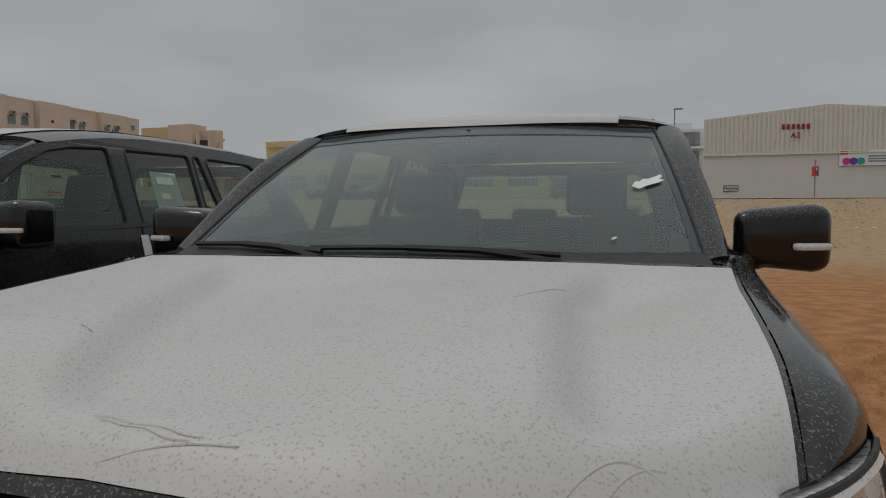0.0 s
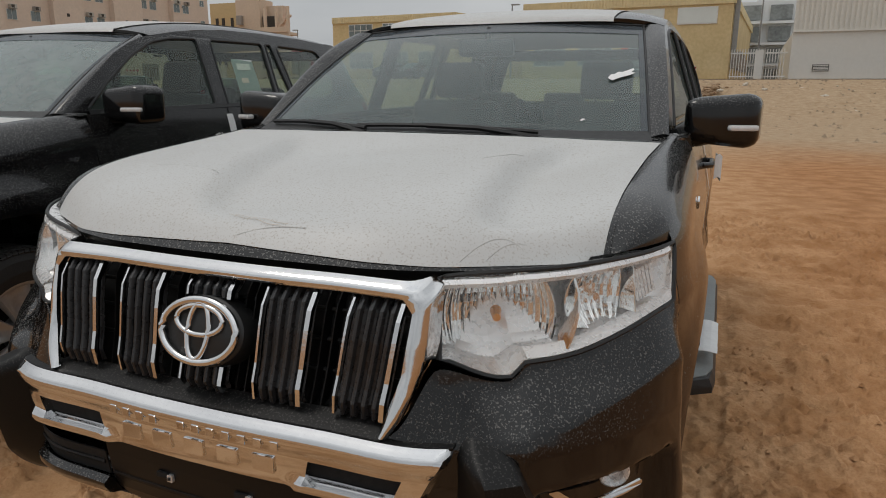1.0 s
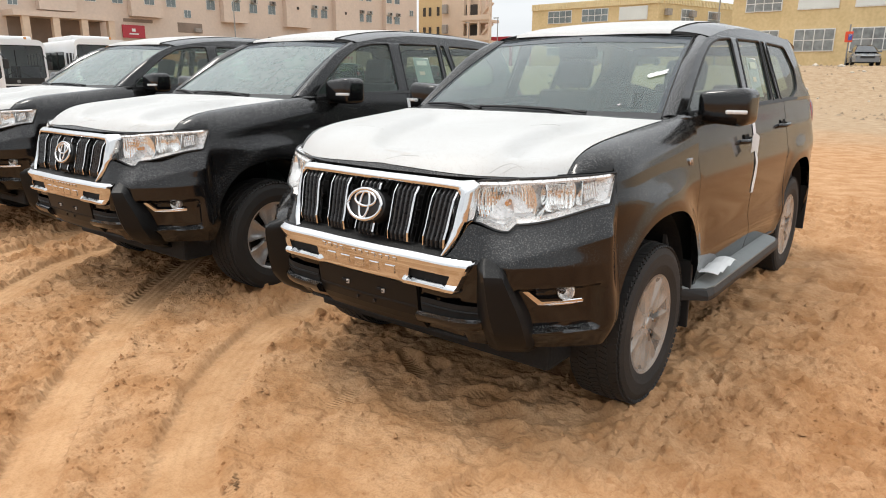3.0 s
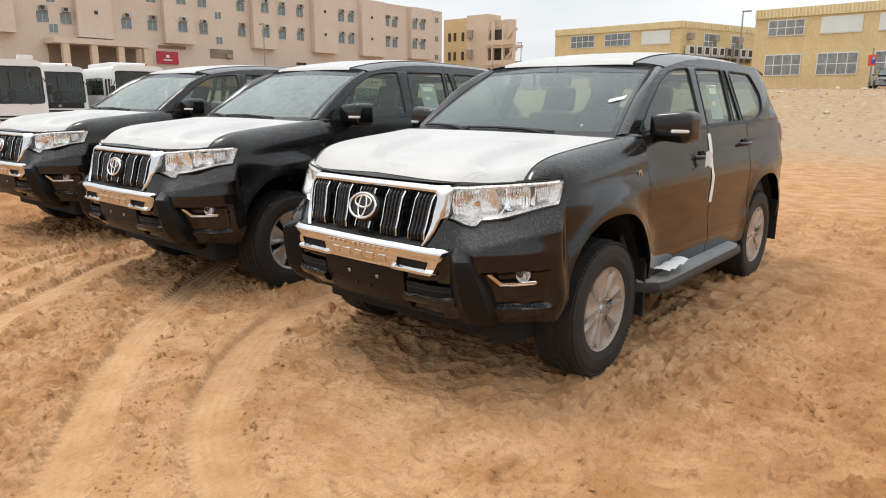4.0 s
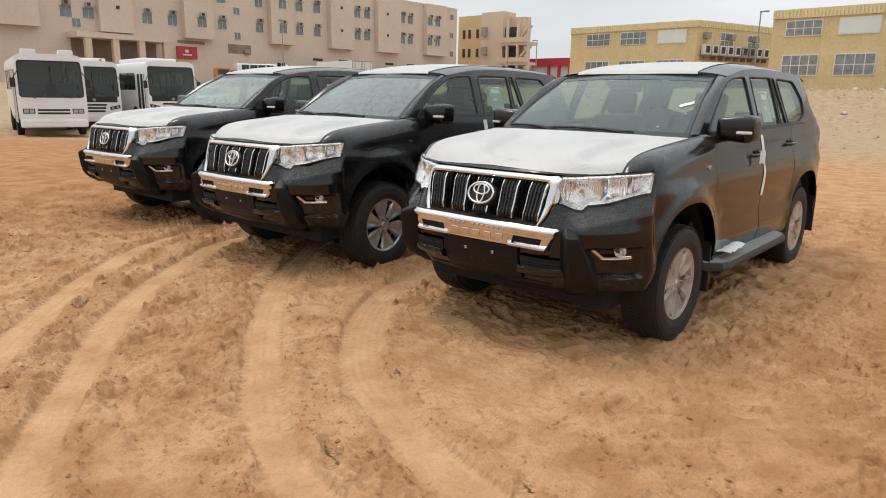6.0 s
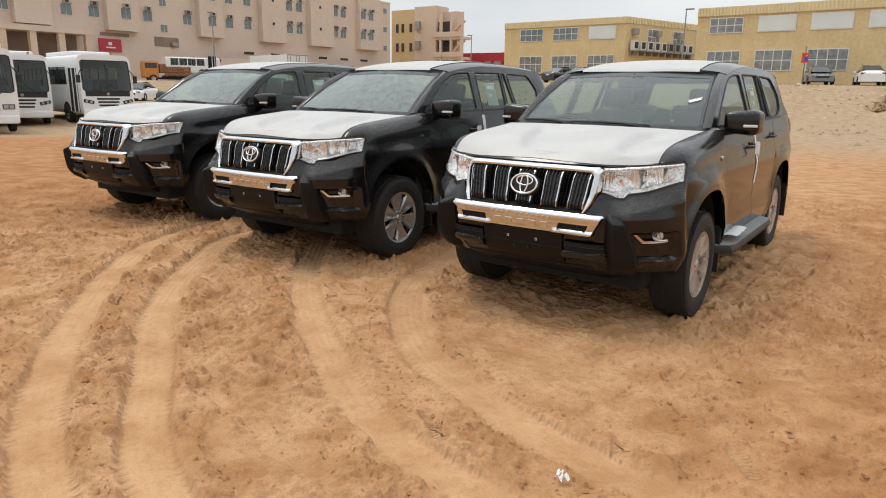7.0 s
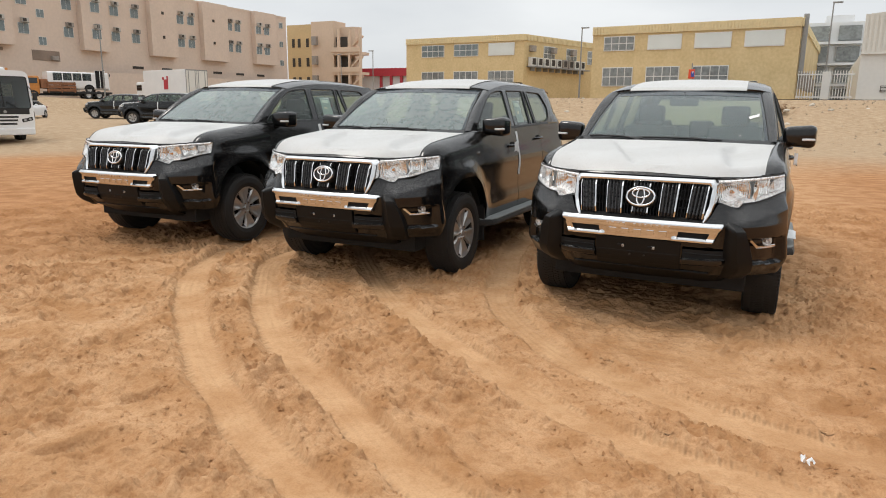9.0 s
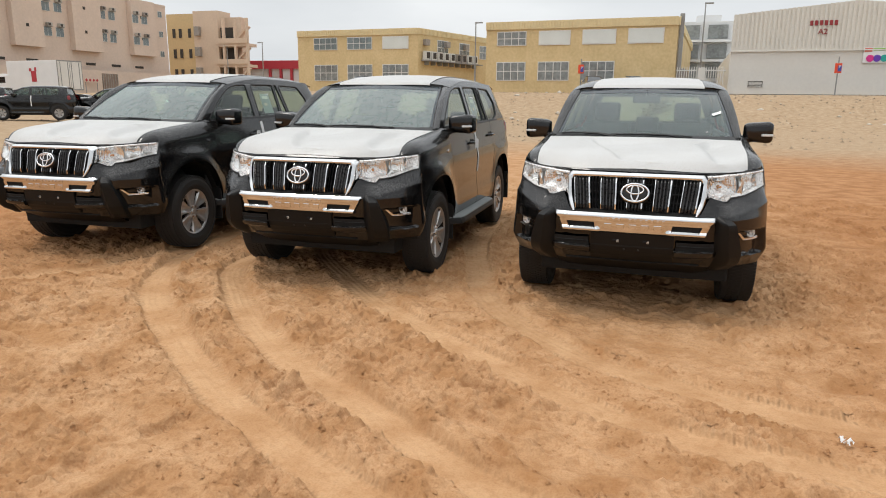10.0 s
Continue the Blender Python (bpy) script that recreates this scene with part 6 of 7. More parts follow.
    film = sheet(lambda u, v: (lambda a: hood_pt((2 * u - 1) * 0.985, a + (0.945 - a) * v, 0.0035))(0.003 + 0.012 * max(0.0, 1 - abs(2 * u - 1) / 0.62)), 60, 36, 0.001)
    film_ob = part("bonnet_film", film, FILM, car, "white protective film, spotted with dried rain", smooth=True)
    creases = ((0.02, 0.030, 0.22, 0.055, 0.008), (0.66, 0.010, 0.80, 0.025, 0.030), (0.72, 0.012, 0.80, 0.035, 0.012), (0.48, 0.55, 0.58, 0.66, 0.0), (-0.62, 0.27, -0.28, 0.25, 0.02))
    for xa, va, xb, vb, bend in creases:
        ridge = lambda u, v: hood_pt(xa + (xb - xa) * u + 0.0025 * (v - 0.5), va + (vb - va) * u + bend * math.sin(math.pi * u) + 0.0025 * (v - 0.5), 0.0030 + 0.0013 * math.sin(math.pi * v))
        part("film_crease", sheet(ridge, 18, 4), FILM, film_ob)
    for k in range(2):
        part("film_scratch", sheet(lambda u, v: hood_pt(-0.06 + (0.22 - 0.03 * k) * u + 0.012 * k, 0.082 - 0.022 * u - 0.007 * k + 0.002 * math.sin(u * 13 + k) + 0.0010 * (v - 0.5), 0.0046), 16, 1), SCRATCH, film_ob)
    part("bonnet_edge", sheet(lambda u, v: (lambda p: (p[0], p[1] + 0.012 * v, p[2] - 0.016 * v))(hood_pt((2 * u - 1), 0.0)), 40, 2, 0.004), PLASTIC, car)
    # added near-black block fills the unseen engine bay and keeps it dark
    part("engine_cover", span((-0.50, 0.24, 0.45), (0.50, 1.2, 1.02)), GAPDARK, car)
    # roof and its film
    def roof_pt(u, v, lift=0.0, half=1.0):
        x_ = (2 * u - 1) * half
        y0 = 1.985 - 0.105 * (1 - x_ * x_)
        y = y0 + (4.16 + 0.04 * (1 - x_ * x_) - y0) * v
        z = roof_mid(y) - 0.03 * x_ * x_ - 0.032 * abs(x_) ** 7
        return x_ * glass_x(roof_side(min(3.95, y)), y), y, z + lift
    part("roof", sheet(lambda u, v: roof_pt(u, v), 40, 30, 0.015), PAINT, car, smooth=True)
    part("roof_film", sheet(lambda u, v: roof_pt(u, 0.0006 + 0.953 * (v - 0.03) / 0.97, 0.005, 0.715) if v > 0.02 else (lambda p: (p[0], p[1] - 0.012, p[2] - 0.014))(roof_pt(u, 0.0, 0.0, 0.715)), 30, 34, 0.001), FILM, car, "white protective film on the roof", smooth=True)
    part("headliner", sheet(lambda u, v: roof_pt(u, 0.02 + 0.95 * v, -0.045, 0.95), 12, 12), HEADLINER, car)
    # windscreen, cowl, wipers
    screen = part("windscreen", sheet(lambda u, v: screen_pt(2 * u - 1, v, -0.004), 24, 14), SCREEN, car, "windscreen with dust and painted sky haze", smooth=True)
    edge = [screen_pt(1, i / 10) for i in range(11)] + [screen_pt(1 - i / 10, 1) for i in range(21)] + [screen_pt(-1, 1 - i / 10) for i in range(11)]
    part("screen_seal", tube(bmesh.new(), edge, 0.0045, 6), TRIM, screen)
    part("sun_band", sheet(lambda u, v: screen_pt((2 * u - 1) * 0.985, 0.885 + 0.105 * v, -0.0015), 24, 2), SUNBAND, screen, "darker tinted band along the top")
    for e in (-1, 1):
        part("dark_edge", sheet(lambda u, v: screen_pt(e * (0.965 + 0.03 * u), 0.02 + 0.96 * v, -0.002), 1, 14), SUNBAND, screen)
    part("cowl", sheet(lambda u, v: (lambda a, b: (a[0] + (b[0] - a[0]) * v, a[1] + (b[1] - a[1]) * v, a[2] - 0.012 + (b[2] - a[2] + 0.012) * v))(hood_pt((2 * u - 1) * 0.95, 1.0), screen_pt(2 * u - 1, 0.04)), 30, 3), TRIM, car)
    for a, b in ((0.40, -0.26), (-0.22, -0.70)):
        n = 12
        pts = [screen_pt((a + (b - a) * i / n) / 0.74, 0.006 + 0.018 * math.sin(math.pi * i / n) + 0.016 * i / n, 0.014) for i in range(n + 1)]
        wiper = part("wiper", tube(bmesh.new(), pts, 0.008, 6), TRIM, car)
        part("wiper_arm", tube(bmesh.new(), [screen_pt(a / 0.74 + 0.05, -0.025, 0.005), screen_pt((a * 0.7 + b * 0.3) / 0.74, 0.012, 0.022), pts[7]], 0.010, 6), TRIM, wiper)
    # inside
    part("cabin_floor", span((-0.80, 1.2, 0.36), (0.80, 4.3, 0.42)), TRIM, car)
    for sx in (1, -1):
        part("door_lining", sheet(lambda u, v: (sx * (0.82 - 0.02 * v), 1.3 + 2.9 * u, 0.42 + 0.86 * v), 4, 3, 0.02), DASHBOARD, car)
    part("dashboard", sheet(lambda u, v: (1.56 * (u - 0.5), 1.22 + 0.42 * math.sin(v * 1.9), 1.265 - 0.10 * v ** 2 - 0.42 * smooth(v, 0.7, 1)), 12, 10), DASHBOARD, car, smooth=True)
    part("dash_hood", box_bm((0.40, 1.62, 1.225), (0.36, 0.16, 0.09), 0.035, None, 3), DASHBOARD, car)
    part("dash_screen", box_bm((0.0, 1.64, 1.16), (0.26, 0.05, 0.16), 0.015), TRIM, car)
    wheel_pts = [(0.40 + 0.18 * math.cos(a), 1.80 + 0.06 * math.sin(a), 1.09 + 0.17 * math.sin(a)) for a in [k * math.tau / 24 for k in range(24)]]
    st = part("steering_wheel", tube(bmesh.new(), wheel_pts, 0.016, 8, True), TRIM, car, smooth=True)
    part("steering_hub", box_bm((0.40, 1.79, 1.08), (0.19, 0.05, 0.12), 0.02), TRIM, st)
    make_seat(car, 0.40, 2.15, 0.50, (0.40,), 0.68, 0.66)
    make_seat(car, -0.40, 2.15, 0.50, (-0.40,), 0.68, 0.66)
    make_seat(car, 0.0, 3.0, 1.32, (-0.45, 0.0, 0.45), 0.62, 0.56)
    mr = part("rear_view_mirror", box_bm((0, 1.81, 1.615), (0.25, 0.03, 0.075), 0.02), TRIM, car)
    part("mirror_stem", rod((0, 1.81, 1.64), (0, 1.84, 1.695), 0.012), TRIM, mr)
    # tailgate with its window, rear bumper
    rear = lambda x, z: (x, 4.08 + 0.04 * (1 - (x / 0.8) ** 2) + 0.62 * (1.70 - z) * 0.55 + 0.09 * smooth(1.35 - z, 0, 0.3), z)
    out = rounded([(-0.84, 0.72), (-0.84, 1.34), (-0.66, 1.72), (0.66, 1.72), (0.84, 1.34), (0.84, 0.72)], 0.05)
    hole = rounded([(-0.70, 1.345), (-0.58, 1.665), (0.58, 1.665), (0.70, 1.345)], 0.05)
    part("tailgate", plate(out, [hole], rear, 0.02), PAINT, car)
    part("rear_window", plate(hole, [], rear), SIDEGLASS, car)
    part("rear_bumper", sheet(lambda u, v: (lambda s: (lambda p: (p[0] * (1 if u > 0.5 else -1), p[1] + 0.03, p[2]))(body(s, 0.40 + 0.32 * v)))(S_END - abs(2 * u - 1) * (S_END - s_of_y(4.19))), 40, 6, 0.02), PAINT, car, smooth=True)
    # underbody takes the same near-black, darkening the space below the car
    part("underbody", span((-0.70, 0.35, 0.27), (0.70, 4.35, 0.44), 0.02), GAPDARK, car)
    front_end(car)
    return car


car = make_car()
for px, py, pz, yaw in ((-2.643, -0.072, 0.022, 1.1), (-5.340, -0.008, 0.045, 2.1)):
    for o in copy_thing(car, pose(px, py, pz, 0, 0, yaw)).children:
        if o.name.startswith("windscreen") and not o.name.startswith("windscreen_pillar"):
            o.material_slots[0].link = "OBJECT"
            o.material_slots[0].material = SCREEN_HAZIER

# ---- buses and other vehicles ----
DARKGLASS = mat("dark_vehicle_glass", (0.012, 0.015, 0.017), 0.03, var=0.4, scale=2.0, coat=0.5, bump=0)
CLEARGLASS = glass_mat("bus_screen_glass", (0.52, 0.58, 0.56), 0.03, 0.05, (0.4, 0.42, 0.42))
LAMPWHITE = mat("vehicle_lamp", (0.36, 0.36, 0.35), 0.2, bump=0)
SEATBLUE = mat("bus_seat", (0.14, 0.14, 0.16), 0.9, bump=0.2)


def road_wheel(parent, x, y, r, side, name="wheel"):
    w = new(name)
    w.parent, w.matrix_basis = parent, Matrix.Translation((x, y, r))
    bm = lathe([(r * 0.58, -0.11), (r * 0.9, -0.12), (r, -0.09), (r, 0.09), (r * 0.9, 0.12), (r * 0.58, 0.11), (r * 0.55, 0.0), (r * 0.58, -0.11)], 32)
    bm.transform(pose(0, 0, 0, 0, 0, 90))
    part("tyre", bm, RUBBER, w)
    rm = lathe([(r * 0.60, 0.09), (r * 0.5, 0.06), (r * 0.30, 0.03), (r * 0.26, 0.08), (0, 0.09)], 24)
    rm.transform(pose(0, 0, 0, 0, 0, 90 * side))
    part("rim", rm, ALLOY, w)


def make_bus(at, length=7.2, height=3.0, dark_nose=False, label="white minibus with a large windscreen, parked on the sand", open_door=True):
    """Front looks along +x; the door is on the right flank."""
    bus = thing("bus", label, "bus", "parked buses", at=at)
    w, z0 = 1.15, 0.42

    def hull(u, v):
        # rings along the bus, rounded section
        x = -length * (1 - u)
        a = v * math.tau
        c, s = math.cos(a), math.sin(a)
        ex = 0.22
        yy, zz = math.copysign(abs(c) ** ex, c), math.copysign(abs(s) ** ex, s)
        mid, half = (z0 + height) / 2, (height - z0) / 2
        rake = 0.16 * smooth((zz * half + mid - 1.35) / 1.6) * smooth(u, 0.55, 1.0)
        return x - rake, yy * w, mid + zz * half
    bm = bmesh.new()
    grid(bm, hull, 24, 64)
    bmesh.ops.remove_doubles(bm, verts=bm.verts, dist=0.001)
    bmesh.ops.contextual_create(bm, geom=[e for e in bm.edges if e.is_boundary and e.verts[0].co.x < -length * 0.9])
    ring = [(v.co.y, v.co.z) for v in bm.verts if any(e.is_boundary for e in v.link_edges) and v.co.x > -length * 0.5]
    centre = (z0 + height) / 2
    ring.sort(key=lambda p: math.atan2(p[1] - centre, p[0]))
    # openings of the side windows
    mid = (z0 + height) / 2
    gone = [f for f in bm.faces if abs(f.calc_center_median().y) > 1.08 and mid < f.calc_center_median().z < mid + 0.75 and -length + 0.5 < f.calc_center_median().x < -1.8]
    bmesh.ops.delete(bm, geom=gone, context="FACES")
    outward(bm, (-length / 2, 0, 1.6))
    part("body", bm, WHITEPAINT, bus, smooth=True)
    fx = lambda z: 0.012 - 0.16 * smooth((z - 1.35) / 1.6)
    pane = rounded([(-1.06, 1.50), (-1.04, height - 0.26), (1.04, height - 0.26), (1.06, 1.50)], 0.13, 5)
    part("front_panel", plate(ring, [pane], lambda y, z: (fx(z), y, z), 0.02), WHITEPAINT, bus)
    scr = part("windscreen", plate(dense(pane, 0.12), [], lambda y, z: (fx(z) - 0.01, y, z)), CLEARGLASS, bus, "tinted bus windscreen")
    part("screen_seal", tube(bmesh.new(), [(fx(z) + 0.012, y, z) for y, z in pane], 0.022, 6, True), TRIM, scr)
    part("screen_bar", box_bm((fx(2.1) + 0.005, 0, 2.1), (0.02, 0.03, 1.1), 0, Matrix.Rotation(-0.12, 4, "Y")), TRIM, scr)
    for e in (-1, 1):
        part("wiper", tube(bmesh.new(), [(0.06, e * 0.05, 1.56), (fx(1.75) + 0.05, e * 0.10, 1.78), (fx(1.5) + 0.06, e * 0.62, 1.44)], 0.016, 6), TRIM, scr)
    part("dashboard", box_bm((-0.45, 0, 1.32), (0.6, 2.0, 0.24), 0.06), TRIM, bus)
    part("cabin_floor", span((-length + 0.2, -1.05, 0.70), (-0.2, 1.05, 0.78)), TRIM, bus)
    for k in range(5):
        for y in (-0.62, 0.62):
            part("seat", box_bm((-1.5 - 0.95 * k, y, 1.48), (0.16, 0.80, 1.1), 0.05), SEATBLUE, bus)
    if dark_nose:
        nose = part("nose_panel", box_bm((0.012, 0, 1.37), (0.05, 1.96, 0.24), 0.02), TRIM, bus, "black panel under the windscreen")
        part("nose_mark", rod((0.03, 0, 1.36), (0.045, 0, 1.36), 0.07, None, 12), STEEL, nose)
        for k in range(3):
            part("grille_slot", box_bm((0.02, 0, 1.14 - 0.145 * k), (0.05, 1.02 - 0.08 * k, 0.085), 0.02), TRIM, bus)
    else:
        for k in range(2):
            part("grille_slot", box_bm((0.02, 0, 1.02 - 0.12 * k), (0.05, 1.08, 0.075), 0.02), TRIM, bus)
    part("bumper", box_bm((0.0, 0, 0.52), (0.16, 2.26, 0.30), 0.06), WHITEPAINT, bus)
    part("number_plate", box_bm((0.09, 0.1, 0.62), (0.01, 0.42, 0.11)), PAPER, bus)
    for e in (-1, 1):
        if dark_nose:
            hl = part("headlamp", box_bm((0.01, e * 0.86, 1.02), (0.07, 0.46, 0.16), 0.03, Matrix.Rotation(e * 0.22, 4, "X")), TRIM, bus, "black headlamp unit with two round lamps")
            for d in (-0.1, 0.1):
                part("lamp", rod((0.04, e * (0.86 + d), 1.02 + d * 0.2), (0.055, e * (0.86 + d), 1.02 + d * 0.2), 0.055, None, 12), LAMPWHITE, hl)
        else:
            hl = part("headlamp", box_bm((0.015, e * 0.82, 0.98), (0.06, 0.40, 0.19), 0.02), TRIM, bus)
            for d in (-0.09, 0.09):
                part("lamp", box_bm((0.045, e * 0.82 + d, 0.98), (0.02, 0.15, 0.13), 0.01), LAMPWHITE, hl)
        part("mirror", box_bm((0.08, e * 1.24, 2.02), (0.10, 0.18, 0.34), 0.04), TRIM, bus)
        part("mirror_arm", rod((-0.05, e * 1.05, 2.45), (0.08, e * 1.24, 2.15), 0.018, None, 6), TRIM, bus)
        n_win = 4
        x0, x1 = -1.8, -length + 0.5
        for k in range(n_win):
            xa = x0 + (x1 - x0) * k / n_win
            xb = x0 + (x1 - x0) * (k + 1) / n_win
            part("side_window", span((xb + 0.03, e * 1.125, mid), (xa - 0.03, e * 1.135, mid + 0.80)), CLEARGLASS, bus)
            part("window_post", span((xb - 0.05, e * 1.12, mid - 0.02), (xb + 0.05, e * 1.152, mid + 0.82)), TRIM if dark_nose else WHITEPAINT, bus)
        for x in (-1.35 - 0.75 * (e < 0), -length + 1.6):
            arc = [(x + 0.53 * math.cos(a), 0.45 + 0.53 * math.sin(a)) for a in [math.pi * k / 16 for k in range(17)]]
            # flat near-black half disc paints the shade of the wheel arch
            part("wheel_arch", plate(arc, [], lambda u, w_: (u, e * 1.156, w_), 0.006), GAPDARK, bus)
            road_wheel(bus, x, e * 1.05, 0.42, e)
    # open doorway is a near-black slab, the inner shade painted on
    door = part("door", span((-1.0 - 0.45, -1.17, 0.55), (-0.36, -1.13, 2.5)), GAPDARK if open_door else DARKGLASS, bus, "folding doorway with its shade painted dark")
    for x in (-1.44, -0.92, -0.40):
        part("door_post", span((x - 0.035, -1.20, 0.55), (x + 0.035, -1.15, 2.5)), WHITEPAINT, door)
    if dark_nose:
        part("roof_unit", box_bm((-length * 0.5, 0, height + 0.08), (length * 0.55, 1.7, 0.22), 0.09, None, 3), WHITEPAINT, bus)
    else:
        for y in (-0.62, 0.62):
            part("roof_unit", box_bm((-0.55, y, height + 0.07), (0.5, 0.5, 0.20), 0.05), GREYWALL, bus)
    part("roof_beacon", rod((-0.6, 0.5, height - 0.02), (-0.6, 0.5, height + 0.12), 0.05, None, 10), ORANGE, bus)
    return bus


def make_sedan(at, paint, label, length=4.5, h=1.45):
    """Front looks along +x."""
    car_ = thing("sedan", label, "car", "cars on the street", at=at)
    prof = [(0.0, 0.62), (0.04, 0.72), (0.22, 0.90), (0.30, 0.94), (0.72, 1.0), (0.97, 1.02), (1.0, 0.80)]

    def hull(u, v):
        top = curve(prof, 1 - u)
        x = length * (u - 0.5)
        half = 0.88 * (1 - 0.16 * smooth(abs(u - 0.5), 0.36, 0.5))
        a = math.pi * v
        c, s = math.cos(a), math.sin(a)
        return x, half * math.copysign(abs(c) ** 0.35, c), 0.22 + (top - 0.22) * abs(s) ** 0.35
    bm = grid(bmesh.new(), hull, 24, 20)
    for rim in ([e for e in bm.edges if e.is_boundary and all(abs(v.co.x + length / 2) < 0.01 for v in e.verts)], [e for e in bm.edges if e.is_boundary and all(abs(v.co.x - length / 2) < 0.01 for v in e.verts)]):
        bmesh.ops.contextual_create(bm, geom=rim)
    outward(bm, (0, 0, 0.5))
    part("body", bm, paint, car_, smooth=False)
    roof = [(0.16, 0.93), (0.34, h - 0.06), (0.46, h), (0.64, h - 0.02), (0.88, 0.98)]

    def cab(u, v):
        t = 0.16 + 0.72 * u
        top = curve(roof, t)
        a = math.pi * v
        c, s = math.cos(a), math.sin(a)
        half = 0.78 - 0.17 * (top - 0.93) / (h - 0.93)
        return length * (0.5 - t), half * math.copysign(abs(c) ** 0.3, c), 0.90 + (top - 0.90) * abs(s) ** 0.4
    cb = outward(grid(bmesh.new(), cab, 22, 18), (0, 0, 0.9))
    part("cabin", cb, DARKGLASS, car_)
    part("roof", sheet(lambda u, v: (length * (0.5 - (0.36 + 0.28 * u)), 1.16 * (v - 0.5), curve(roof, 0.36 + 0.28 * u) + 0.012), 6, 6, 0.02, (0, 0, 0.5)), paint, car_)
    for e in (-1, 1):
        for x in (length * 0.5 - 0.85, -length * 0.5 + 0.9):
            road_wheel(car_, x, e * 0.80, 0.31, e)
        part("headlamp", box_bm((length / 2 - 0.10, e * 0.62, 0.68), (0.16, 0.32, 0.13), 0.04), LAMPWHITE, car_)
        part("tail_lamp", box_bm((-length / 2 + 0.08, e * 0.65, 0.80), (0.14, 0.30, 0.14), 0.04), REDLENS, car_)
        part("mirror", box_bm((0.75, e * 0.95, 0.98), (0.12, 0.18, 0.12), 0.04), paint, car_)
    part("grille", box_bm((length / 2 - 0.01, 0, 0.55), (0.05, 0.9, 0.16), 0.02), TRIM, car_)
    part("number_plate", box_bm((-length / 2 - 0.005, 0, 0.72), (0.02, 0.4, 0.11)), PAPER, car_)
    return car_


make_bus(pose(-25.85, 6.6, float(land(np.array(-25.85), np.array(6.6))), 0, 0, -14), 7.2, 3.08)
make_bus(pose(-30.6, 10.0, float(land(np.array(-30.6), np.array(10.0))), 0, 0, -15), 7.0, 3.1, True, "white minibus with a black nose panel, parked on the sand")
make_bus(pose(-29.0, 13.0, float(land(np.array(-29.0), np.array(13.0))), 0, 0, -9), 7.2, 3.1, True, "white minibus with an open folding door, parked on the sand")
for x, y, yaw in ((-46.9, 29.9, -62), (-34.9, 23.4, -58), (-33.0, 27.2, -60), (-50.0, 36.5, -75), (-34.3, 37.0, -66)):
    c_ = copy_thing(car, pose(x, y, float(land(np.array(x), np.array(y))), 0, 0, yaw))
    tagged(c_, "dark off-road car, seen from behind, parked far off on the sand", group="far parked cars")
make_sedan(pose(-5.6, 56.8, 2.37, 0, 0, -75), mat("grey_car_paint", (0.16, 0.17, 0.18), 0.25, coat=0.6, bump=0), "grey saloon car standing on the street")
make_sedan(pose(-2.2, 57.0, 2.37, 0, 0, 100), WHITEPAINT, "white saloon car standing on the street")
make_sedan(pose(-48.8, 26.3, float(land(np.array(-48.8), np.array(26.3))), 0, 0, -50), WHITEPAINT, "white saloon car parked on the sand")
make_sedan(pose(-54.5, 41.0, float(land(np.array(-54.5), np.array(41.0))), 0, 0, 30), mat("silver_car_paint", (0.42, 0.43, 0.44), 0.25, 0.4, coat=0.6, bump=0), "silver saloon car parked behind the dark off-road cars")
make_sedan(pose(-47.2, 42.0, float(land(np.array(-47.2), np.array(42.0))), 0, 0, 25), WHITEPAINT, "white saloon car parked behind the dark off-road cars")
for x in (-27.5, -25.2, -22.6):
    make_sedan(pose(x, 57.0, 2.37, 0, 0, 80), mat("dark_car_paint", (0.02, 0.022, 0.025), 0.25, coat=0.6, bump=0), "dark saloon car parked on the street")

# recovery truck with a bus on its bed
tow = thing("recovery_truck", "orange recovery truck carrying a white minibus", "truck", at=pose(-71.3, 45.9, 1.90, 0, 0, 68))
part("bed", box_bm((0.6, 0, 0.70), (6.6, 2.3, 0.22), 0.03), TRIM, tow)
part("chassis", box_bm((0, 0, 0.48), (7.6, 0.9, 0.24), 0.03), TRIM, tow)
part("cab", box_bm((-4.2, 0, 1.45), (1.7, 2.2, 1.9), 0.18), ORANGE, tow)
part("cab_window", box_bm((-4.2, 0, 1.9), (1.3, 2.24, 0.6), 0.05), DARKGLASS, tow)
part("winch_frame", box_bm((-2.9, 0, 1.6), (0.7, 2.2, 1.0), 0.1), RUST, tow)
for z in (0.95, 1.3, 1.65):
    part("side_board", box_bm((-1.3, -1.24, z), (2.9, 0.08, 0.30), 0.02), RUST, tow)
for x in (-2.6, -1.3, 0.0):
    part("stake", box_bm((x, -1.31, 1.25), (0.12, 0.06, 1.2), 0.01), RUST, tow)
for x in (-4.0, 1.4, 2.5):
    for e in (-1, 1):
        road_wheel(tow, x, e * 1.0, 0.45, e)
make_bus(pose(-70.0, 49.3, 2.55, 0, 0, 68), 6.2, 2.3, False, "white minibus standing on a recovery truck")

# box lorry
LORRY_AT = (-57.5, 47.6)
lorry = thing("box_lorry", "white box lorry with a faded dark red print", "truck", at=pose(LORRY_AT[0], LORRY_AT[1], float(land(np.array(LORRY_AT[0]), np.array(LORRY_AT[1]))), 0, 0, -9))
part("box_body", box_bm((0.6, 0, 2.45), (7.6, 2.5, 2.7), 0.04), WHITEPAINT, lorry)
part("chassis", box_bm((-0.4, 0, 0.85), (9.2, 0.9, 0.3), 0.03), TRIM, lorry)
part("cab", box_bm((-4.25, 0, 1.65), (1.7, 2.1, 2.0), 0.2), WHITEPAINT, lorry)
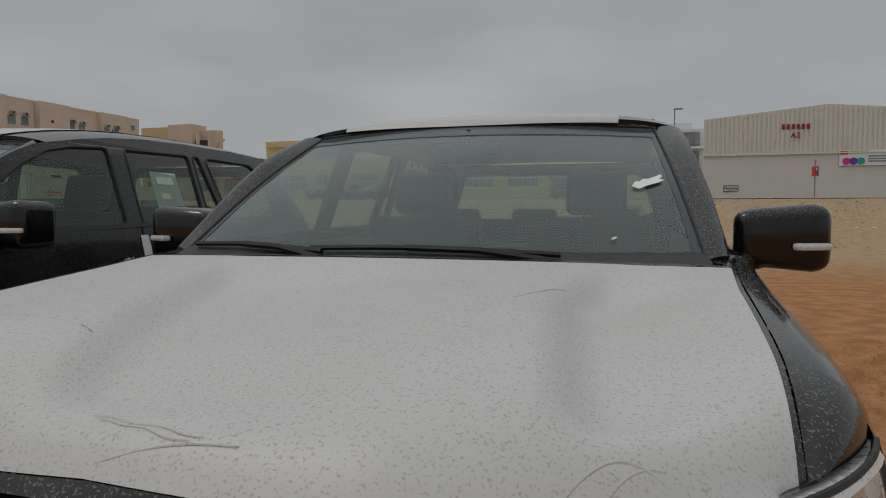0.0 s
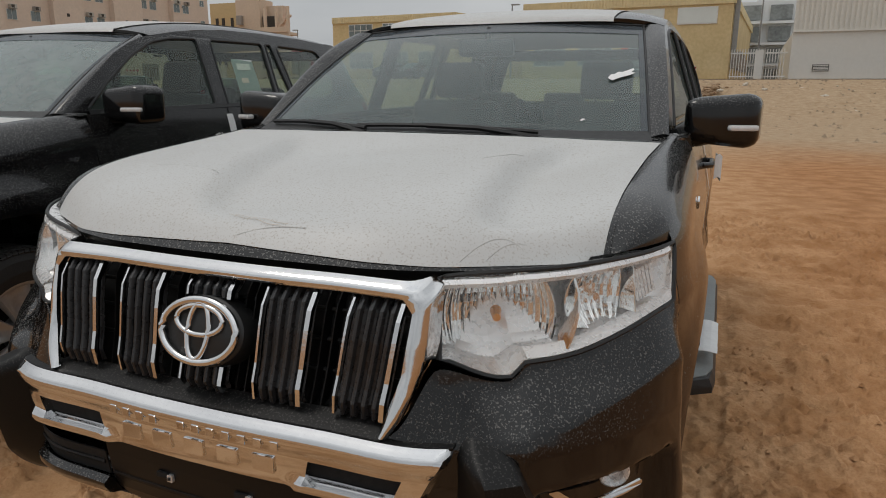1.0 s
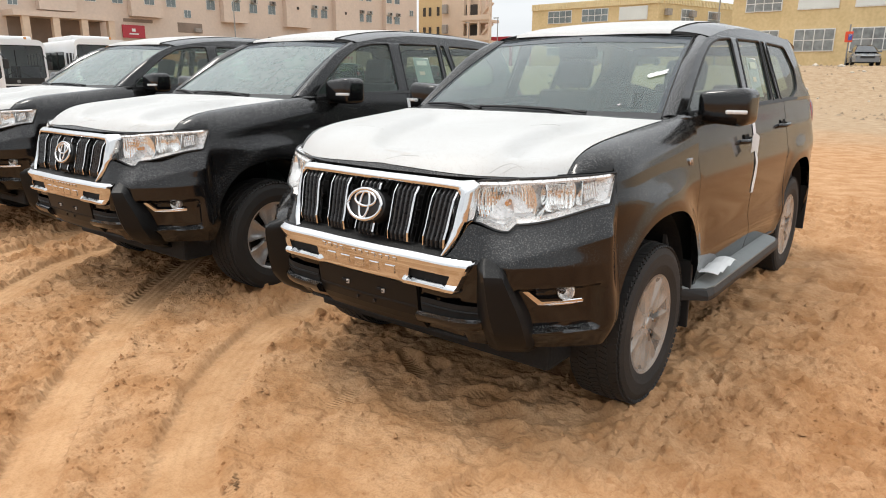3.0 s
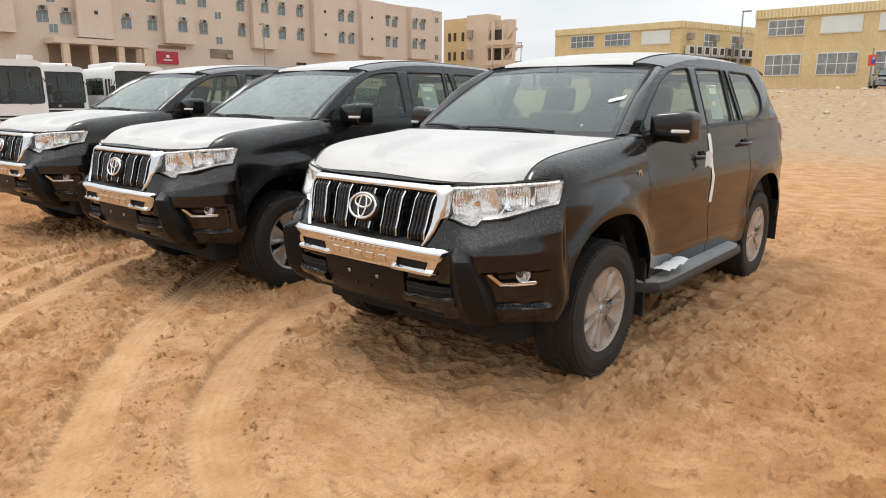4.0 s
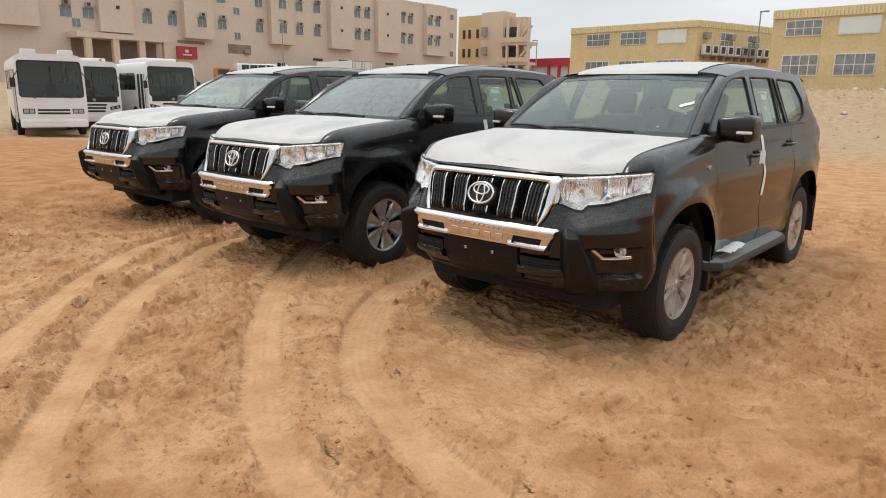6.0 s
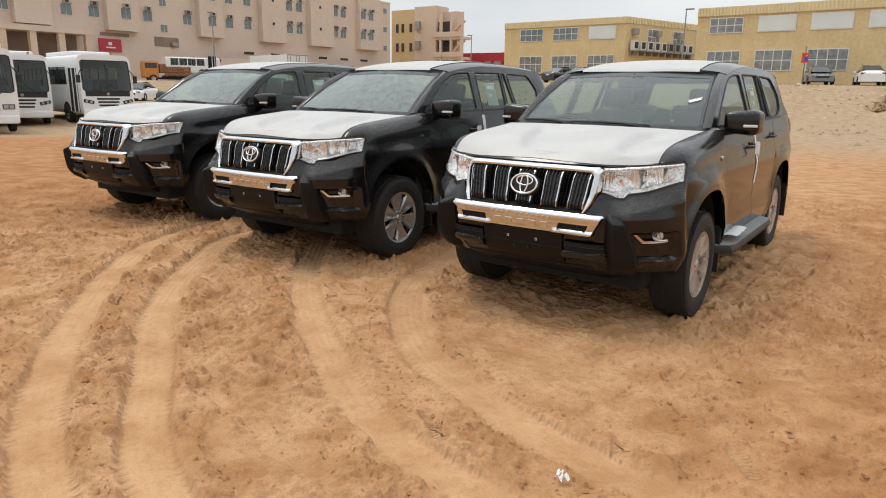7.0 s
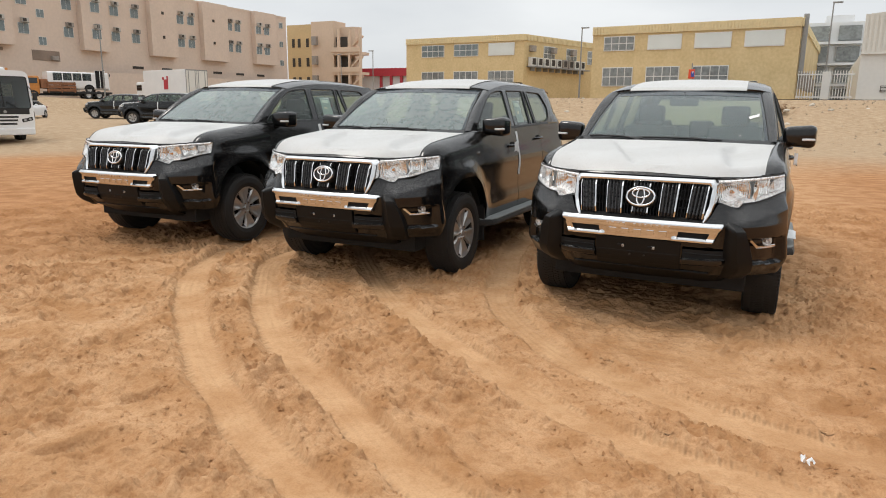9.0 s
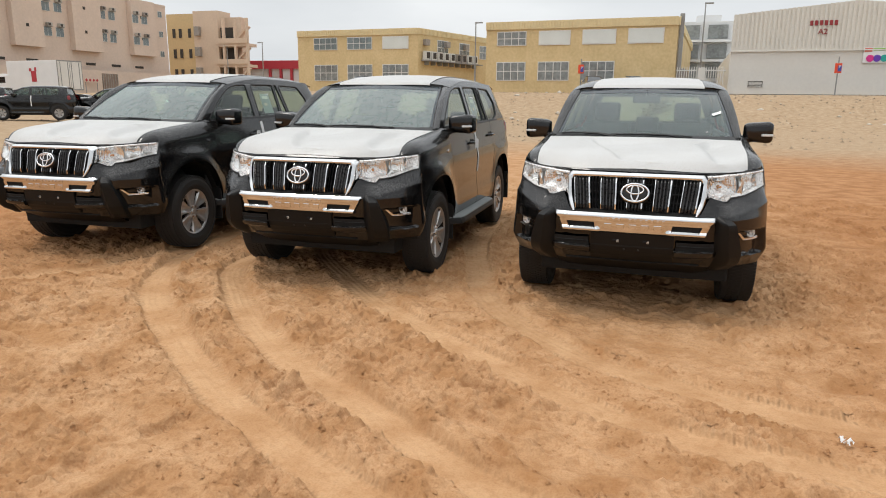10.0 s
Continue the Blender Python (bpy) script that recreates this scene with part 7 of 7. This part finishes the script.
part("cab_window", box_bm((-4.45, 0, 2.05), (1.0, 2.14, 0.62), 0.06), DARKGLASS, lorry)
for k, (x, z, w, h) in enumerate(((0.9, 2.35, 0.75, 1.0), (0.45, 2.95, 0.35, 0.3), (1.2, 3.0, 0.3, 0.35))):
    part("print", box_bm((x, -1.255, z), (w, 0.012, h), 0.006), SIGNRED, lorry, "faded dark red print")
part("text_bar", span((-1.2, -1.262, 1.25), (3.2, -1.252, 1.36)), mat("faded_grey_print", (0.4, 0.4, 0.42), 0.7, bump=0), lorry)
for e in (-1, 1):
    dr = part("rear_door", box_bm((4.42, e * 0.61, 2.45), (0.04, 1.18, 2.5), 0.01), GREYWALL, lorry)
    for y in (0.18, 0.95):
        part("door_bar", box_bm((4.46, e * y, 2.45), (0.03, 0.05, 2.45)), STEEL, dr)
part("door_frame", box_bm((4.41, 0, 2.45), (0.05, 2.52, 2.72), 0.0), STEEL, lorry)
for x in (-4.2, 2.4):
    for e in (-1, 1):
        road_wheel(lorry, x, e * 1.0, 0.42, e)

# ---- loose things by the parked cars ----
# film pulled over the rims of the first car, torn open round the nuts
for wh in [o for o in car.children if o.name.startswith("wheel") and o.matrix_basis.translation.x > 0]:
    rw = random.Random(4)
    wrinkle = [rw.uniform(-1, 1) for _ in range(72)]

    def film_pt(u, v):
        k = int(u * 72) % 72
        a = u * math.tau
        r0 = 0.066 + 0.016 * math.sin(3 * a + 0.6) + 0.006 * wrinkle[k]
        r = r0 + (0.226 - r0) * v
        return 0.114 + 0.006 * math.sin(math.pi * v) * math.cos(6 * (a - 0.2)) + 0.0025 * wrinkle[k] * v, r * math.cos(a), r * math.sin(a)
    fbm = grid(bmesh.new(), film_pt, 72, 8)
    bmesh.ops.remove_doubles(fbm, verts=fbm.verts, dist=0.0004)
    part("wheel_film", outward(fbm, (-1, 0, 0)), WHEELFILM, wh, "dusty clear film over the rim", smooth=True)
# tape on the doors, paper and films: they stick to the first cars
def tape(m, z0=0.80, z1=1.27, y=2.40):
    t_ = tagged(new("tape", finish(sheet(lambda u, v: (lambda p: (p[0] + 0.004, y - 0.025 + 0.05 * u + 0.01 * math.sin(9 * v) * u, p[2]))(body(s_of_y(y), z0 + (z1 - z0) * v)), 4, 20, 0.001), "tape", PAPER)), "white tape strip stuck over the door gap", "tape", "tape strips")
    t_.matrix_basis = m
    return t_


MATS_AT = [Matrix(), pose(-2.643, -0.072, 0.022, 0, 0, 1.1), pose(-5.340, -0.008, 0.045, 0, 0, 2.1)]
for m_ in MATS_AT:
    tape(m_)
    hw_ = tagged(new("handle_wrap", finish(sheet(lambda u, v: (0.948 + 0.03 * math.sin(math.pi * u), 2.17 + 0.06 * u, 1.06 + 0.10 * v + 0.012 * math.sin(8 * u)), 5, 6, 0.002), "handle_wrap", PAPER)), "torn white plastic wrap on the door handle", "wrap", "handle wraps")
    hw_.matrix_basis = m_
    # printed sheet on the inside of the rear door window
    st = thing("window_sticker", "white information sheet with green print, on the rear door window", "sticker", "window stickers", at=m_)
    part("sheet", plate([(2.60, 1.36), (2.61, 1.60), (2.82, 1.60), (2.83, 1.36)], [], lambda y, z: (glass_x(z) - 0.016, y, z), 0.001), PAPER, st)
    part("print", plate([(2.64, 1.535), (2.645, 1.575), (2.78, 1.575), (2.78, 1.535)], [], lambda y, z: (glass_x(z) - 0.0145, y, z)), PRINTG, st)
    part("print", plate([(2.65, 1.455), (2.65, 1.485), (2.72, 1.485), (2.72, 1.455)], [], lambda y, z: (glass_x(z) - 0.0145, y, z)), PRINTY, st)
tagged(new("paper", finish(plate([(0.81, 0.413), (0.827, 0.447), (0.844, 0.444), (0.861, 0.468), (0.878, 0.464), (0.916, 0.488), (0.936, 0.502), (0.94, 0.488), (0.926, 0.471), (0.943, 0.461), (0.916, 0.44), (0.895, 0.43), (0.868, 0.417), (0.834, 0.393)], [], lambda x, v: screen_pt(x, v, 0.004), 0.001), "paper", PAPER)), "torn white paper stuck on the windscreen", "paper")
tagged(new("paper_scrap", finish(plate([(0.705, 0.10), (0.717, 0.112), (0.728, 0.110), (0.713, 0.097)], [], lambda x, v: screen_pt(x, v, 0.004), 0.001), "paper_scrap", PAPER)), "small white scrap low on the windscreen", "paper")
tagged(new("step_wrap", finish(sheet(lambda u, v: (0.87 + 0.15 * u, 1.52 + 0.34 * v, 0.466 + 0.05 * math.sin(2.2 * u) * (0.6 + 0.4 * v) + 0.01 * math.sin(17 * v)), 6, 8, 0.002), "step_wrap", PAPER)), "torn white film lying on the side step", "wrap")
for x, y, yaw in ((-46.9, 29.9, -62), (-34.9, 23.4, -58), (-33.0, 27.2, -60)):
    tape(pose(x, y, float(land(np.array(x), np.array(y))), 0, 0, yaw), 0.75, 1.30)
# litter on the sand
lit = bmesh.new()
for k, (dx, dy, r_) in enumerate(((0, 0, 0.2), (0.03, 0.02, 0.9), (-0.015, 0.045, 1.7))):
    grid(lit, lambda u, v: (lambda a, b: (dx + a * math.cos(r_) - b * math.sin(r_), dy + a * math.sin(r_) + b * math.cos(r_), 0.02 + 0.02 * math.sin(5 * u + k) * math.cos(4 * v)))(0.045 * (u - 0.5), 0.03 * (v - 0.5)), 5, 5)
litter = tagged(new("litter", finish(lit, "litter", PAPER)), "crumpled white paper litter on the sand", "litter")
litter.matrix_basis = pose(1.081, -1.597, 0.012) @ Matrix.Scale(0.72, 4)
rng_ = random.Random(5)
for k in range(60):
    x, y = rng_.uniform(-30, 22), rng_.uniform(42, 54)
    r_ = rng_.uniform(0.06, 0.28)
    bm = bmesh.new()
    bmesh.ops.create_icosphere(bm, subdivisions=1, radius=r_)
    for v in bm.verts:
        v.co *= rng_.uniform(0.7, 1.25)
        v.co.z *= 0.6
    o = tagged(new("stone", finish(bm, "stone", mat("pale_stone", (0.50, 0.44, 0.36), 0.9, var=0.3, bump=0.3))), "pale rough stone lying on the sand bank", "stone", "stones on the bank")
    o.matrix_basis = pose(x, y, float(land(np.array(x), np.array(y))) + 0.02, 0, 0, rng_.uniform(0, 360))
# broken crust and clods where the bank has been washed out
GULLY = mat("brown_broken_crust", (0.29, 0.19, 0.11), 0.95, var=0.4, scale=3.0, bump=0.4)
gul = bmesh.new()
for k in range(110):
    s_ = rng_.random()
    x, y = -0.35 + 0.95 * (s_ - 0.5) * 2 + rng_.gauss(0, 0.28), 49.0 + 3.0 * (s_ - 0.5) * 2 + rng_.gauss(0, 0.4)
    r_ = rng_.uniform(0.05, 0.24)
    lump = bmesh.ops.create_icosphere(gul, subdivisions=1, radius=r_)["verts"]
    zz = float(land(np.array(x), np.array(y))) - rng_.uniform(0.1, 0.42)
    for v in lump:
        c_ = v.co * rng_.uniform(0.65, 1.3)
        v.co = (x + c_.x * 1.3, y + c_.y, zz + c_.z * 0.7)
tagged(new("washed_out_clods", finish(gul, "washed_out_clods", GULLY)), "brown broken crust and clods in a washed-out gully", "rubble", kind="stuff")
rk = bmesh.new()
bmesh.ops.create_icosphere(rk, subdivisions=2, radius=0.55)
for v in rk.verts:
    v.co *= 1 + 0.25 * noise.noise(v.co * 3)
    v.co.x *= 1.7
    v.co.z *= 0.5
o = tagged(new("rubble", finish(rk, "rubble", WHITEWALL)), "white lump of rubble on the sand bank", "rubble")
o.matrix_basis = pose(5.6, 50, 1.45)
